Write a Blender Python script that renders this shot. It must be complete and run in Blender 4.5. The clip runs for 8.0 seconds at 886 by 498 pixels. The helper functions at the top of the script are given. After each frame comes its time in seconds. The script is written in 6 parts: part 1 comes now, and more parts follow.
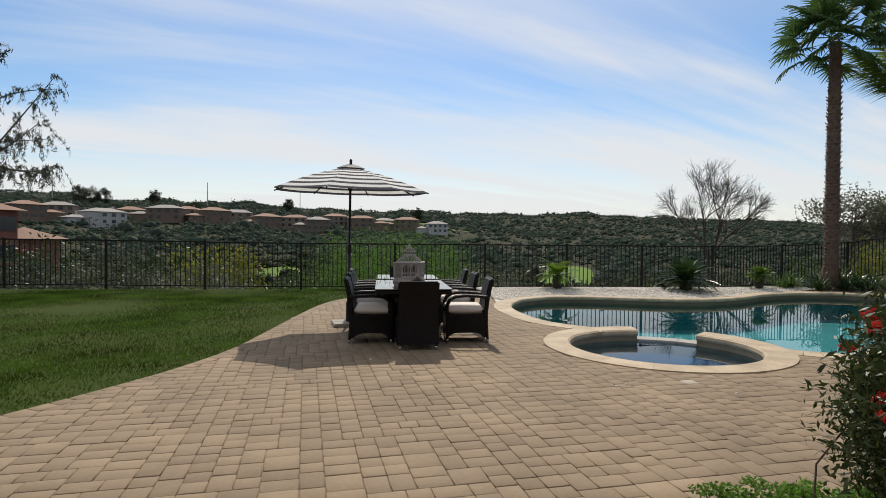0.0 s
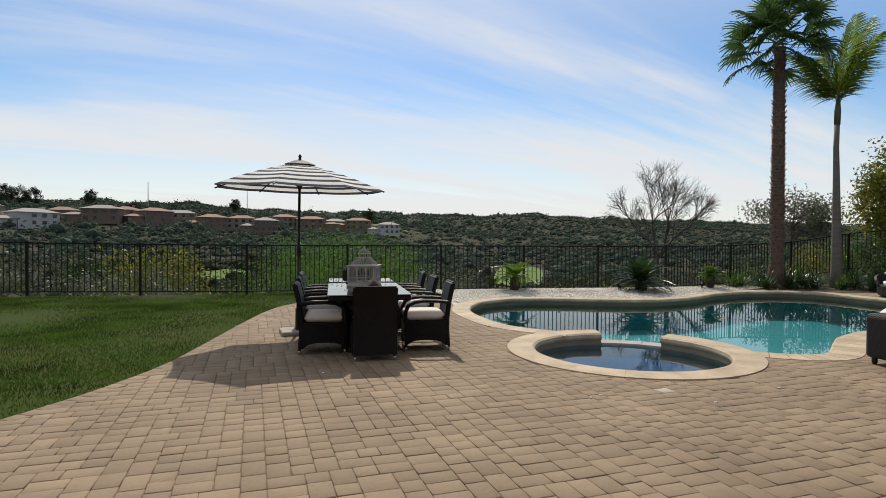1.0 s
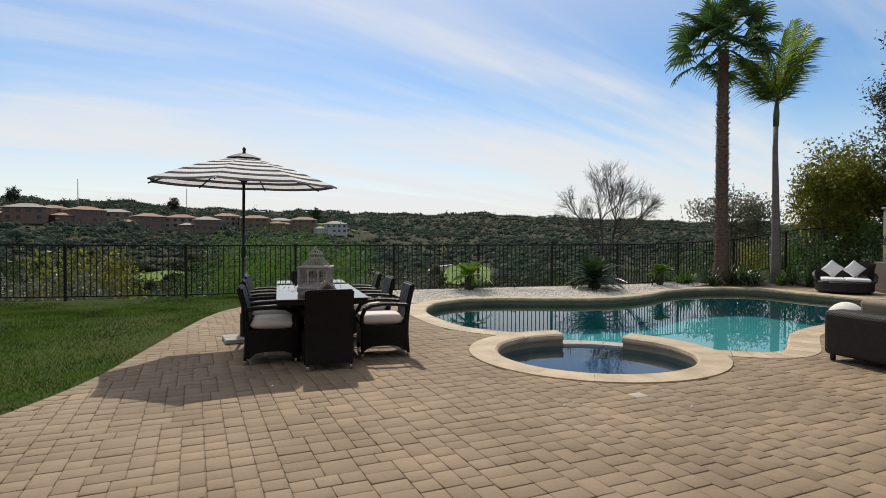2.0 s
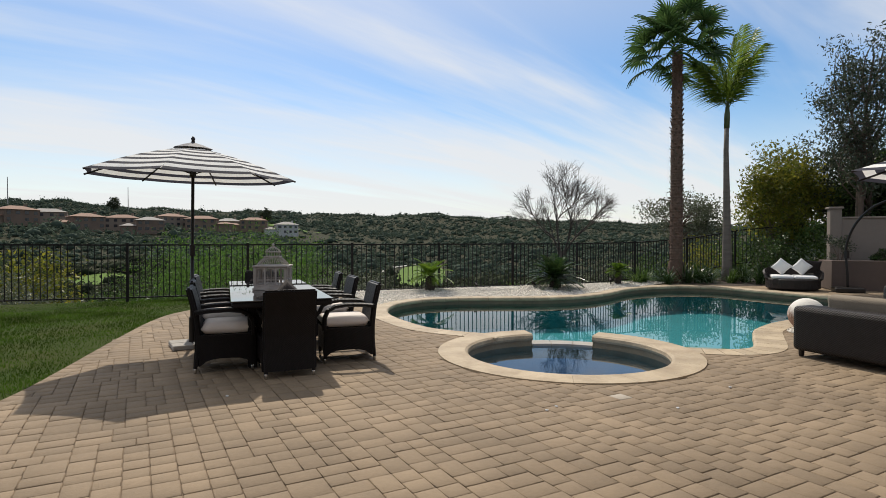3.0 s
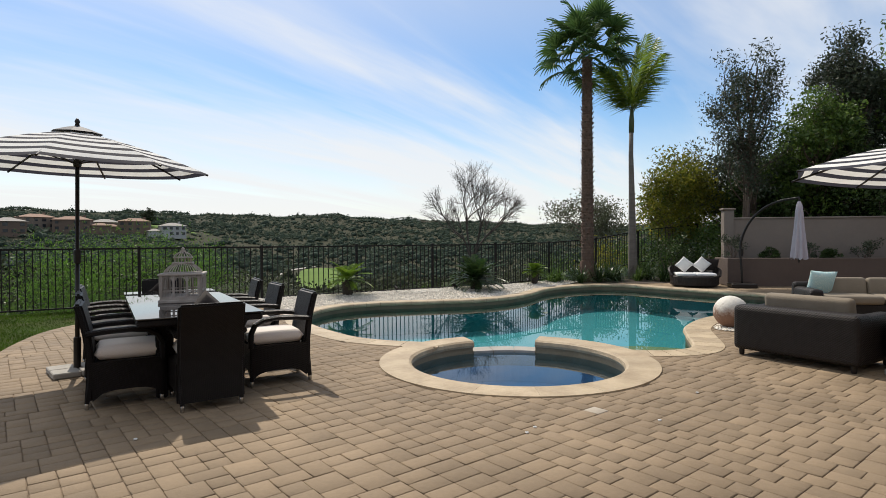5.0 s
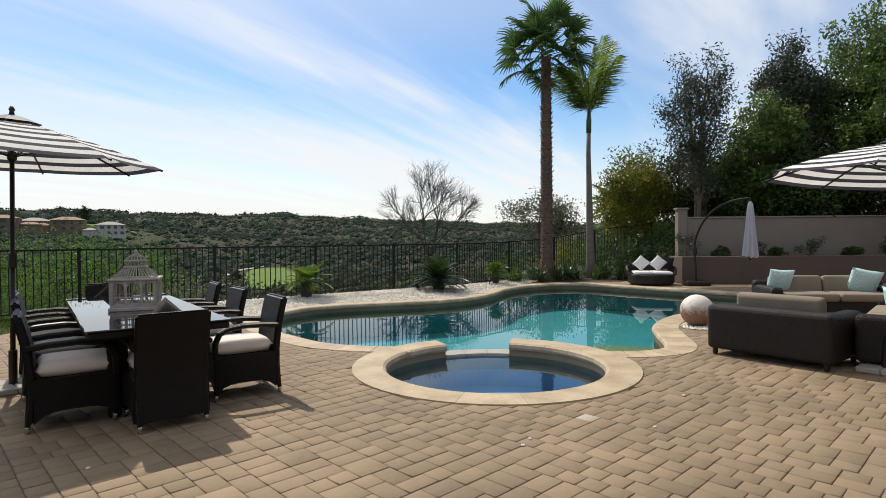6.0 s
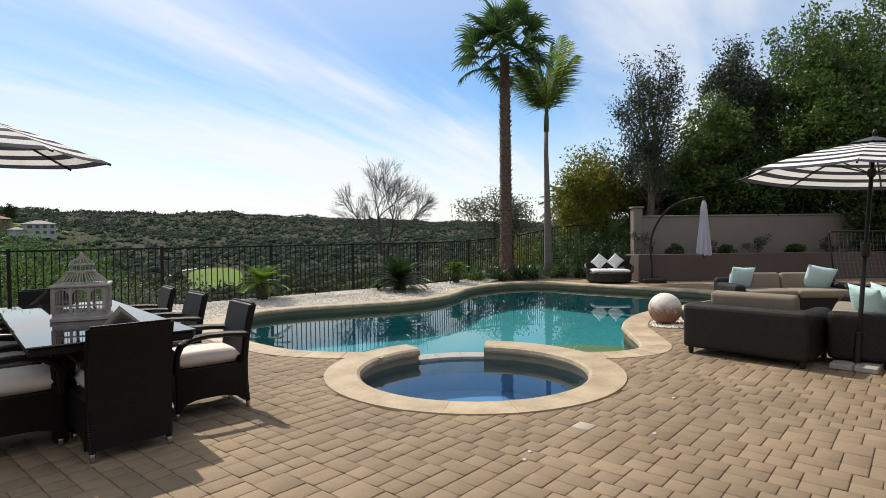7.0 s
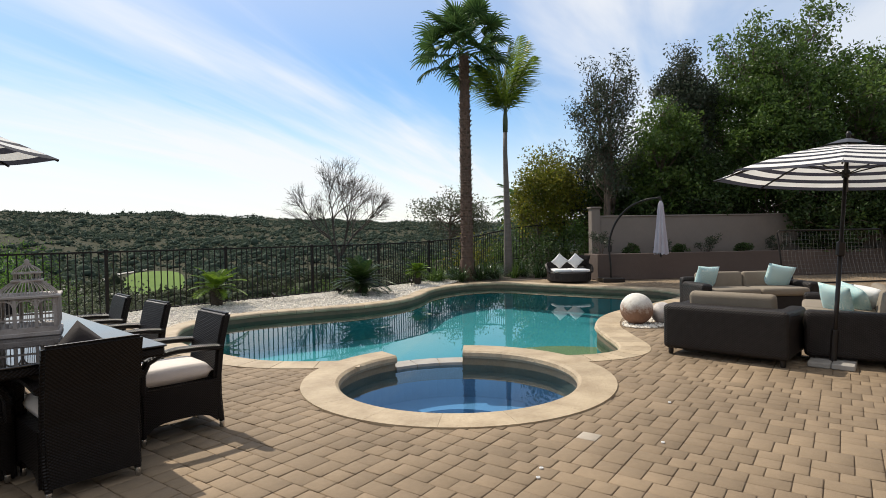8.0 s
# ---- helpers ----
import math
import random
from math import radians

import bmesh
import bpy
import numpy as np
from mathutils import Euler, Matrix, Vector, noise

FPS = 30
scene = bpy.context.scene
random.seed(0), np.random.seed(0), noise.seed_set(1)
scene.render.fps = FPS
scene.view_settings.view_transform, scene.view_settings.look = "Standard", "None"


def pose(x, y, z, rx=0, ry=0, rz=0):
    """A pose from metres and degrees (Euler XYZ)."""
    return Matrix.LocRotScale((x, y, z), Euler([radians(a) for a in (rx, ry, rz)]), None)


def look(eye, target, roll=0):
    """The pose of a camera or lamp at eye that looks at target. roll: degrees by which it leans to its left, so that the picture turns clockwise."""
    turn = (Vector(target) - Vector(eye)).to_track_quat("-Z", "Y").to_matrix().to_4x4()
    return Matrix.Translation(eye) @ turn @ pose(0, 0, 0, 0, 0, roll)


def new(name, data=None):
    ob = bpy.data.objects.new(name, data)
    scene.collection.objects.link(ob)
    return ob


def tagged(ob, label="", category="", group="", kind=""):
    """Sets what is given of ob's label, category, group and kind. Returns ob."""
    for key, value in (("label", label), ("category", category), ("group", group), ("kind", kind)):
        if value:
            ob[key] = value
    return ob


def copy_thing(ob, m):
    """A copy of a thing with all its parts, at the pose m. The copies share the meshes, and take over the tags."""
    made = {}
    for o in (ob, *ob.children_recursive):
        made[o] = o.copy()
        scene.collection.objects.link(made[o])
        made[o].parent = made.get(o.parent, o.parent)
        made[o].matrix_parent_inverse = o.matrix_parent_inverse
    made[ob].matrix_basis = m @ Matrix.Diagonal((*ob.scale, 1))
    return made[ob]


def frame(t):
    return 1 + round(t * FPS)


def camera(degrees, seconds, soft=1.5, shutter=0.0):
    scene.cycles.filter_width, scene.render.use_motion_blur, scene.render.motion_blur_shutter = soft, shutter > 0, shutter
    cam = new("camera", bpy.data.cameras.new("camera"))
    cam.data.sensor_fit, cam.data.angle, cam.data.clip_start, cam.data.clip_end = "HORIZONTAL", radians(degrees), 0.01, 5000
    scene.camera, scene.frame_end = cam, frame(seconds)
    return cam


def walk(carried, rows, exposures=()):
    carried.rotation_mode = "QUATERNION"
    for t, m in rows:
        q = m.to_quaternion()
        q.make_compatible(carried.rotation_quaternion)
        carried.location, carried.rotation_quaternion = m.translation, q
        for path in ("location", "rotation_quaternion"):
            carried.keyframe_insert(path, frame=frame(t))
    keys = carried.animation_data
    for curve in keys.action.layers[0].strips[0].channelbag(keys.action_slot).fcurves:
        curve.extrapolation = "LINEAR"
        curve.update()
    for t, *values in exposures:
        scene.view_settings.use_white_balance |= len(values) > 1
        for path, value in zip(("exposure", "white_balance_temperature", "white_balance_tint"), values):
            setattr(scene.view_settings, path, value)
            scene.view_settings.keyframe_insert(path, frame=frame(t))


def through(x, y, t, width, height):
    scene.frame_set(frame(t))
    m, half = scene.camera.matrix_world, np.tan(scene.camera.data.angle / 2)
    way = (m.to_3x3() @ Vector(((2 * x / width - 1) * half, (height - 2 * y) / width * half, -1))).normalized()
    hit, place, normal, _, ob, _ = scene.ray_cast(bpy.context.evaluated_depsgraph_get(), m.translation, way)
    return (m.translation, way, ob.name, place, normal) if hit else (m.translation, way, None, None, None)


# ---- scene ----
cam = camera(76.9, 8.0, soft=0.6)
PATH = [
    (0, (0.65, 0.279, 1.366), (0.832, 2.27, 1.328), 0.5),
    (0.5, (0.63, 0.52, 1.375), (0.895, 2.502, 1.341), 0.4),
    (1, (0.617, 0.758, 1.371), (0.97, 2.726, 1.337), 0.3),
    (1.5, (0.607, 0.975, 1.383), (1.046, 2.926, 1.351), 0.2),
    (1.7, (0.592, 1.053, 1.38), (1.072, 2.994, 1.346), 0.1),
    (2.8, (0.521, 1.465, 1.326), (1.177, 3.354, 1.291), 0.1),
    (3, (0.507, 1.541, 1.318), (1.199, 3.418, 1.285), 0.0),
    (3.5, (0.466, 1.741, 1.312), (1.239, 3.585, 1.28), -0.1),
    (4, (0.425, 1.918, 1.311), (1.278, 3.727, 1.279), -0.2),
    (4.5, (0.372, 2.094, 1.316), (1.303, 3.864, 1.282), -0.2),
    (4.7, (0.351, 2.169, 1.321), (1.315, 3.921, 1.29), -0.3),
    (5.8, (0.253, 2.575, 1.342), (1.385, 4.224, 1.304), -0.4),
    (6, (0.243, 2.642, 1.347), (1.401, 4.272, 1.311), -0.5),
    (6.5, (0.23, 2.819, 1.35), (1.458, 4.397, 1.311), -0.6),
    (7, (0.194, 3.036, 1.362), (1.493, 4.557, 1.319), -0.7),
    (7.5, (0.155, 3.242, 1.377), (1.521, 4.703, 1.334), -0.8),
    (8, (0.131, 3.456, 1.384), (1.561, 4.853, 1.339), -1.0),
]
walk(cam, [(t, look(eye, target, roll)) for t, eye, target, roll in PATH], [(0.0, -0.20, 6720, 10), (4.0, -0.10, 6720, 10), (8.0, 0.08, 6720, 10)])

# ---- world and sun ----
SUN_AZ, SUN_EL = 3.0, 50.0   # degrees to the right of +y, degrees up
world = bpy.data.worlds.new("sky")
scene.world = world
world.use_nodes = True
wn, wl = world.node_tree.nodes, world.node_tree.links
wn.clear()
w_out = wn.new("ShaderNodeOutputWorld")
w_bg = wn.new("ShaderNodeBackground")
w_sky = wn.new("ShaderNodeTexSky")
w_sky.sky_type, w_sky.sun_disc = "NISHITA", False
w_sky.sun_elevation, w_sky.sun_rotation = radians(SUN_EL), radians(SUN_AZ)
w_sky.air_density, w_sky.dust_density, w_sky.ozone_density = 1.0, 0.6, 2.0
w_tc = wn.new("ShaderNodeTexCoord")
w_sep = wn.new("ShaderNodeSeparateXYZ")
wl.new(w_tc.outputs["Generated"], w_sep.inputs[0])


def wmath(op, a, b=None, clamp=False):
    n = wn.new("ShaderNodeMath")
    n.operation, n.use_clamp = op, clamp
    for i, v in enumerate((a, b)):
        if v is None:
            continue
        if isinstance(v, (int, float)):
            n.inputs[i].default_value = v
        else:
            wl.new(v, n.inputs[i])
    return n.outputs[0]


up = wmath("MAXIMUM", w_sep.outputs["Z"], 0.0)
den = wmath("ADD", up, 0.12)
cu, cv = wmath("DIVIDE", w_sep.outputs["X"], den), wmath("DIVIDE", w_sep.outputs["Y"], den)
w_comb = wn.new("ShaderNodeCombineXYZ")
wl.new(cu, w_comb.inputs[0]), wl.new(cv, w_comb.inputs[1])


def cirrus(turn, scale, sx, sy, distort, shift):
    m = wn.new("ShaderNodeMapping")
    m.vector_type = "TEXTURE"
    m.inputs["Rotation"].default_value = (0, 0, radians(turn))
    m.inputs["Scale"].default_value = (1 / sx, 1 / sy, 1)
    m.inputs["Location"].default_value = (shift, shift * 0.7, 0)
    wl.new(w_comb.outputs[0], m.inputs[0])
    n = wn.new("ShaderNodeTexNoise")
    n.inputs["Scale"].default_value, n.inputs["Detail"].default_value = scale, 7
    n.inputs["Roughness"].default_value, n.inputs["Distortion"].default_value = 0.52, distort
    wl.new(m.outputs[0], n.inputs["Vector"])
    return n.outputs["Fac"]


def wramp(v, a, b):
    n = wn.new("ShaderNodeMapRange")
    n.interpolation_type = "SMOOTHSTEP"
    n.inputs["From Min"].default_value, n.inputs["From Max"].default_value = a, b
    wl.new(v, n.inputs["Value"])
    return n.outputs[0]


veil = wramp(cirrus(21, 0.55, 0.30, 1.25, 0.6, 2.1), 0.44, 0.62)
wisps = wramp(cirrus(24, 1.5, 0.26, 1.5, 0.9, 5.3), 0.42, 0.74)
haze = wmath("SUBTRACT", 1.0, wramp(up, 0.01, 0.24))
cloud = wmath("ADD", wmath("MULTIPLY", veil, 0.75), wmath("MULTIPLY", wisps, 0.30))
cloud = wmath("ADD", cloud, wmath("MULTIPLY", wramp(up, 0.25, 0.42), 0.30))
cloud = wmath("ADD", cloud, 0.05)
cloud = wmath("ADD", cloud, wmath("MULTIPLY", haze, 0.75), clamp=True)
w_mix = wn.new("ShaderNodeMix")
w_mix.data_type = "RGBA"
wl.new(wmath("MULTIPLY", cloud, 0.9), w_mix.inputs["Factor"])
w_hs = wn.new("ShaderNodeHueSaturation")
w_hs.inputs["Saturation"].default_value, w_hs.inputs["Value"].default_value = 1.36, 1.12
wl.new(w_sky.outputs[0], w_hs.inputs["Color"])
wl.new(w_hs.outputs[0], w_mix.inputs["A"])
w_mix.inputs["B"].default_value = (7.2, 7.4, 7.7, 1)
wl.new(w_mix.outputs["Result"], w_bg.inputs["Color"])
w_bg.inputs["Strength"].default_value = 0.125
wl.new(w_bg.outputs[0], w_out.inputs["Surface"])

sun = new("sun", bpy.data.lights.new("sun", "SUN"))
sun.data.energy, sun.data.angle, sun.data.color = 4.2, radians(0.6), (1.0, 0.94, 0.84)
a, e = radians(SUN_AZ), radians(SUN_EL)
sun_from = Vector((math.sin(a) * math.cos(e), math.cos(a) * math.cos(e), math.sin(e)))
sun.matrix_world = look(tuple(sun_from * 60), (0, 0, 0))


# ---- materials ----
def mat(name, c1, c2=None, scale=8.0, rough=0.7, bump=0.0, bump_scale=None, metal=0.0, space="Object",
        fine=None, spec=0.5, random_tint=0.0, island=False, stretch=(1, 1, 1)):
    """Two-scale noise between two base colours, with bump and a tint for each object or island."""
    m = bpy.data.materials.new(name)
    m.use_nodes = True
    n, l = m.node_tree.nodes, m.node_tree.links
    b = n["Principled BSDF"]
    b.inputs["Roughness"].default_value, b.inputs["Metallic"].default_value = rough, metal
    b.inputs["Specular IOR Level"].default_value = spec
    c2 = c2 or tuple(v * 0.7 for v in c1)
    if space == "World":
        vec = n.new("ShaderNodeNewGeometry").outputs["Position"]
    else:
        vec = n.new("ShaderNodeTexCoord").outputs["Object"]
    mp = n.new("ShaderNodeMapping")
    mp.inputs["Scale"].default_value = stretch
    l.new(vec, mp.inputs[0])
    vec = mp.outputs[0]
    big, small = n.new("ShaderNodeTexNoise"), n.new("ShaderNodeTexNoise")
    big.inputs["Scale"].default_value, big.inputs["Detail"].default_value = scale, 4
    small.inputs["Scale"].default_value, small.inputs["Detail"].default_value = fine or scale * 9, 5
    for t in (big, small):
        l.new(vec, t.inputs["Vector"])
    add = n.new("ShaderNodeMath")
    add.operation = "MULTIPLY_ADD"
    l.new(small.outputs["Fac"], add.inputs[0])
    add.inputs[1].default_value = 0.5
    sub = n.new("ShaderNodeMath")
    sub.operation = "MULTIPLY_ADD"
    l.new(big.outputs["Fac"], sub.inputs[0])
    sub.inputs[1].default_value, sub.inputs[2].default_value = 1.6, -0.55
    l.new(sub.outputs[0], add.inputs[2])
    mix = n.new("ShaderNodeMix")
    mix.data_type, mix.clamp_factor = "RGBA", True
    l.new(add.outputs[0], mix.inputs["Factor"])
    mix.inputs["A"].default_value, mix.inputs["B"].default_value = (*c1, 1), (*c2, 1)
    col = mix.outputs["Result"]
    if random_tint:
        src = n.new("ShaderNodeNewGeometry").outputs["Random Per Island"] if island else n.new("ShaderNodeObjectInfo").outputs["Random"]
        mr = n.new("ShaderNodeMapRange")
        mr.inputs["To Min"].default_value, mr.inputs["To Max"].default_value = 1 - random_tint, 1 + random_tint
        l.new(src, mr.inputs["Value"])
        hs = n.new("ShaderNodeHueSaturation")
        l.new(mr.outputs[0], hs.inputs["Value"])
        l.new(col, hs.inputs["Color"])
        col = hs.outputs["Color"]
    l.new(col, b.inputs["Base Color"])
    if bump:
        bt = n.new("ShaderNodeTexNoise")
        bt.inputs["Scale"].default_value, bt.inputs["Detail"].default_value = bump_scale or scale * 12, 6
        l.new(vec, bt.inputs["Vector"])
        bn = n.new("ShaderNodeBump")
        bn.inputs["Strength"].default_value, bn.inputs["Distance"].default_value = bump, 0.02
        l.new(bt.outputs["Fac"], bn.inputs["Height"])
        l.new(bn.outputs[0], b.inputs["Normal"])
    return m


def leaf_mat(name, c1, c2, rough=0.5, through=0.35, tint=0.35, spec=0.25):
    """Thin leaves: reflect and let light through, each island with its own shade."""
    m = bpy.data.materials.new(name)
    m.use_nodes = True
    n, l = m.node_tree.nodes, m.node_tree.links
    b, out = n["Principled BSDF"], n["Material Output"]
    b.inputs["Roughness"].default_value, b.inputs["Specular IOR Level"].default_value = rough, spec
    geo = n.new("ShaderNodeNewGeometry")
    mix = n.new("ShaderNodeMix")
    mix.data_type = "RGBA"
    l.new(geo.outputs["Random Per Island"], mix.inputs["Factor"])
    mix.inputs["A"].default_value, mix.inputs["B"].default_value = (*c1, 1), (*c2, 1)
    nz = n.new("ShaderNodeTexNoise")
    nz.inputs["Scale"].default_value = 1.3
    l.new(geo.outputs["Position"], nz.inputs["Vector"])
    mr = n.new("ShaderNodeMapRange")
    mr.inputs["From Min"].default_value, mr.inputs["From Max"].default_value = 0.3, 0.7
    mr.inputs["To Min"].default_value, mr.inputs["To Max"].default_value = 1 - tint, 1 + tint
    l.new(nz.outputs["Fac"], mr.inputs["Value"])
    hs = n.new("ShaderNodeHueSaturation")
    l.new(mr.outputs[0], hs.inputs["Value"])
    l.new(mix.outputs["Result"], hs.inputs["Color"])
    l.new(hs.outputs[0], b.inputs["Base Color"])
    tr = n.new("ShaderNodeBsdfTranslucent")
    l.new(hs.outputs[0], tr.inputs["Color"])
    ms = n.new("ShaderNodeMixShader")
    ms.inputs[0].default_value = through
    l.new(b.outputs[0], ms.inputs[1]), l.new(tr.outputs[0], ms.inputs[2])
    l.new(ms.outputs[0], out.inputs["Surface"])
    return m


def wicker_mat(name, c1, c2, pitch=0.018):
    """Woven resin strands: two crossing bands in relief."""
    m = bpy.data.materials.new(name)
    m.use_nodes = True
    n, l = m.node_tree.nodes, m.node_tree.links
    b = n["Principled BSDF"]
    b.inputs["Roughness"].default_value, b.inputs["Specular IOR Level"].default_value = 0.42, 0.2
    tc = n.new("ShaderNodeTexCoord")
    sep = n.new("ShaderNodeSeparateXYZ")
    l.new(tc.outputs["Object"], sep.inputs[0])

    def mth(op, p, q):
        k = n.new("ShaderNodeMath")
        k.operation = op
        for i, v in enumerate((p, q)):
            if isinstance(v, (int, float)):
                k.inputs[i].default_value = v
            elif v is not None:
                l.new(v, k.inputs[i])
        return k.outputs[0]
    f = math.pi / pitch
    along = mth("ADD", sep.outputs["X"], sep.outputs["Y"])
    s1 = mth("SINE", mth("MULTIPLY", along, f), None)
    s2 = mth("SINE", mth("MULTIPLY", mth("ADD", sep.outputs["Z"], mth("MULTIPLY", sep.outputs["Y"], 0.35)), f * 1.35), None)
    h = mth("MULTIPLY", s1, s2)
    ab = mth("ABSOLUTE", h, None)
    mix = n.new("ShaderNodeMix")
    mix.data_type = "RGBA"
    l.new(ab, mix.inputs["Factor"])
    mix.inputs["A"].default_value, mix.inputs["B"].default_value = (*c2, 1), (*c1, 1)
    nz = n.new("ShaderNodeTexNoise")
    nz.inputs["Scale"].default_value = 14
    l.new(tc.outputs["Object"], nz.inputs["Vector"])
    mr = n.new("ShaderNodeMapRange")
    mr.inputs["To Min"].default_value, mr.inputs["To Max"].default_value = 0.6, 1.4
    l.new(nz.outputs["Fac"], mr.inputs["Value"])
    hs = n.new("ShaderNodeHueSaturation")
    l.new(mr.outputs[0], hs.inputs["Value"]), l.new(mix.outputs["Result"], hs.inputs["Color"])
    l.new(hs.outputs[0], b.inputs["Base Color"])
    bn = n.new("ShaderNodeBump")
    bn.inputs["Strength"].default_value, bn.inputs["Distance"].default_value = 0.55, 0.005
    l.new(h, bn.inputs["Height"])
    l.new(bn.outputs[0], b.inputs["Normal"])
    return m


def water_mat(name, tint, ripple):
    """Still water: clear tinted body with a mirror gloss that grows at grazing angles."""
    m = bpy.data.materials.new(name)
    m.use_nodes = True
    n, l = m.node_tree.nodes, m.node_tree.links
    n.remove(n["Principled BSDF"])
    out = n["Material Output"]
    tr, gl, fr, ms = (n.new(k) for k in ("ShaderNodeBsdfTransparent", "ShaderNodeBsdfGlossy", "ShaderNodeFresnel", "ShaderNodeMixShader"))
    tr.inputs["Color"].default_value = (*tint, 1)
    gl.inputs["Roughness"].default_value = 0.0
    fr.inputs["IOR"].default_value = 1.33
    nz = n.new("ShaderNodeTexNoise")
    nz.inputs["Scale"].default_value, nz.inputs["Detail"].default_value = 2.2, 2
    l.new(n.new("ShaderNodeNewGeometry").outputs["Position"], nz.inputs["Vector"])
    bn = n.new("ShaderNodeBump")
    bn.inputs["Strength"].default_value, bn.inputs["Distance"].default_value = ripple, 0.02
    l.new(nz.outputs["Fac"], bn.inputs["Height"])
    l.new(bn.outputs[0], gl.inputs["Normal"])
    l.new(fr.outputs[0], ms.inputs[0])
    l.new(tr.outputs[0], ms.inputs[1]), l.new(gl.outputs[0], ms.inputs[2])
    l.new(ms.outputs[0], out.inputs["Surface"])
    return m


def stripe_mat(name, dark, light, bands):
    """Awning stripes across each panel, woven cloth that lets some light through."""
    m = bpy.data.materials.new(name)
    m.use_nodes = True
    n, l = m.node_tree.nodes, m.node_tree.links
    b, out = n["Principled BSDF"], n["Material Output"]
    b.inputs["Roughness"].default_value, b.inputs["Specular IOR Level"].default_value = 0.85, 0.2
    sep = n.new("ShaderNodeSeparateXYZ")
    l.new(n.new("ShaderNodeUVMap").outputs[0], sep.inputs[0])
    mul, fra, gt = (n.new("ShaderNodeMath") for _ in range(3))
    mul.operation, fra.operation, gt.operation = "MULTIPLY", "FRACT", "GREATER_THAN"
    l.new(sep.outputs["Y"], mul.inputs[0])
    mul.inputs[1].default_value = bands
    l.new(mul.outputs[0], fra.inputs[0])
    l.new(fra.outputs[0], gt.inputs[0])
    gt.inputs[1].default_value = 0.56
    mix = n.new("ShaderNodeMix")
    mix.data_type = "RGBA"
    l.new(gt.outputs[0], mix.inputs["Factor"])
    mix.inputs["A"].default_value, mix.inputs["B"].default_value = (*light, 1), (*dark, 1)
    nz = n.new("ShaderNodeTexNoise")
    nz.inputs["Scale"].default_value = 5
    l.new(n.new("ShaderNodeTexCoord").outputs["Object"], nz.inputs["Vector"])
    mr = n.new("ShaderNodeMapRange")
    mr.inputs["To Min"].default_value, mr.inputs["To Max"].default_value = 0.85, 1.12
    l.new(nz.outputs["Fac"], mr.inputs["Value"])
    hs = n.new("ShaderNodeHueSaturation")
    l.new(mr.outputs[0], hs.inputs["Value"]), l.new(mix.outputs["Result"], hs.inputs["Color"])
    l.new(hs.outputs[0], b.inputs["Base Color"])
    tr = n.new("ShaderNodeBsdfTranslucent")
    l.new(hs.outputs[0], tr.inputs["Color"])
    ms = n.new("ShaderNodeMixShader")
    ms.inputs[0].default_value = 0.32
    l.new(b.outputs[0], ms.inputs[1]), l.new(tr.outputs[0], ms.inputs[2])
    l.new(ms.outputs[0], out.inputs["Surface"])
    return m


def print_mat(name, ground, c1, c2):
    """Cushion cloth with a scattered round medallion print."""
    m = bpy.data.materials.new(name)
    m.use_nodes = True
    n, l = m.node_tree.nodes, m.node_tree.links
    b = n["Principled BSDF"]
    b.inputs["Roughness"].default_value = 0.9
    vo = n.new("ShaderNodeTexVoronoi")
    vo.inputs["Scale"].default_value = 17
    tc = n.new("ShaderNodeTexCoord")
    l.new(tc.outputs["Object"], vo.inputs["Vector"])
    mul, sn = n.new("ShaderNodeMath"), n.new("ShaderNodeMath")
    mul.operation, sn.operation = "MULTIPLY", "SINE"
    l.new(vo.outputs["Distance"], mul.inputs[0])
    mul.inputs[1].default_value = 30
    l.new(mul.outputs[0], sn.inputs[0])
    cr = n.new("ShaderNodeValToRGB")
    els = cr.color_ramp.elements
    els[0].position, els[0].color = 0.2, (*c1, 1)
    els[1].position, els[1].color = 0.75, (*ground, 1)
    k = els.new(0.5)
    k.color = (*c2, 1)
    l.new(sn.outputs[0], cr.inputs[0])
    l.new(cr.outputs[0], b.inputs["Base Color"])
    return m


M_paver = mat("paver_concrete", (0.285, 0.205, 0.126), (0.160, 0.113, 0.068), 1.1, 0.85, 0.35, 110, space="World", fine=26, random_tint=0.11)
M_paver_rest = mat("paver_concrete_far", (0.285, 0.205, 0.126), (0.160, 0.113, 0.068), 1.1, 0.85, 0.35, 110, space="World", fine=26, random_tint=0.11, island=True)
M_paver_pale = mat("paver_pale", (0.40, 0.345, 0.275), (0.32, 0.27, 0.21), 3, 0.85, 0.3, 60)
M_joint = mat("joint_sand", (0.25, 0.18, 0.115), (0.10, 0.072, 0.048), 5, 0.95, 0.3, 80, space="World")
M_coping = mat("coping_stone", (0.51, 0.405, 0.27), (0.28, 0.205, 0.125), 3.2, 0.7, 0.45, 40, space="World", fine=21, random_tint=0.10)
M_poolwall = mat("pool_wall_stone", (0.165, 0.122, 0.075), (0.095, 0.07, 0.045), 3, 0.7, 0.3, 50, space="World", random_tint=0.12)
M_sandy = mat("sandy_plaster", (0.48, 0.31, 0.15), (0.38, 0.25, 0.12), 2, 0.85, 0.2, 40, space="World")
M_spawall = mat("spa_wall_stone", (0.33, 0.255, 0.16), (0.22, 0.165, 0.10), 3, 0.7, 0.3, 50, space="World", random_tint=0.12)
M_plaster = mat("pool_plaster", (0.120, 0.345, 0.375), (0.080, 0.275, 0.310), 0.6, 0.8, 0.1, 40, space="World")
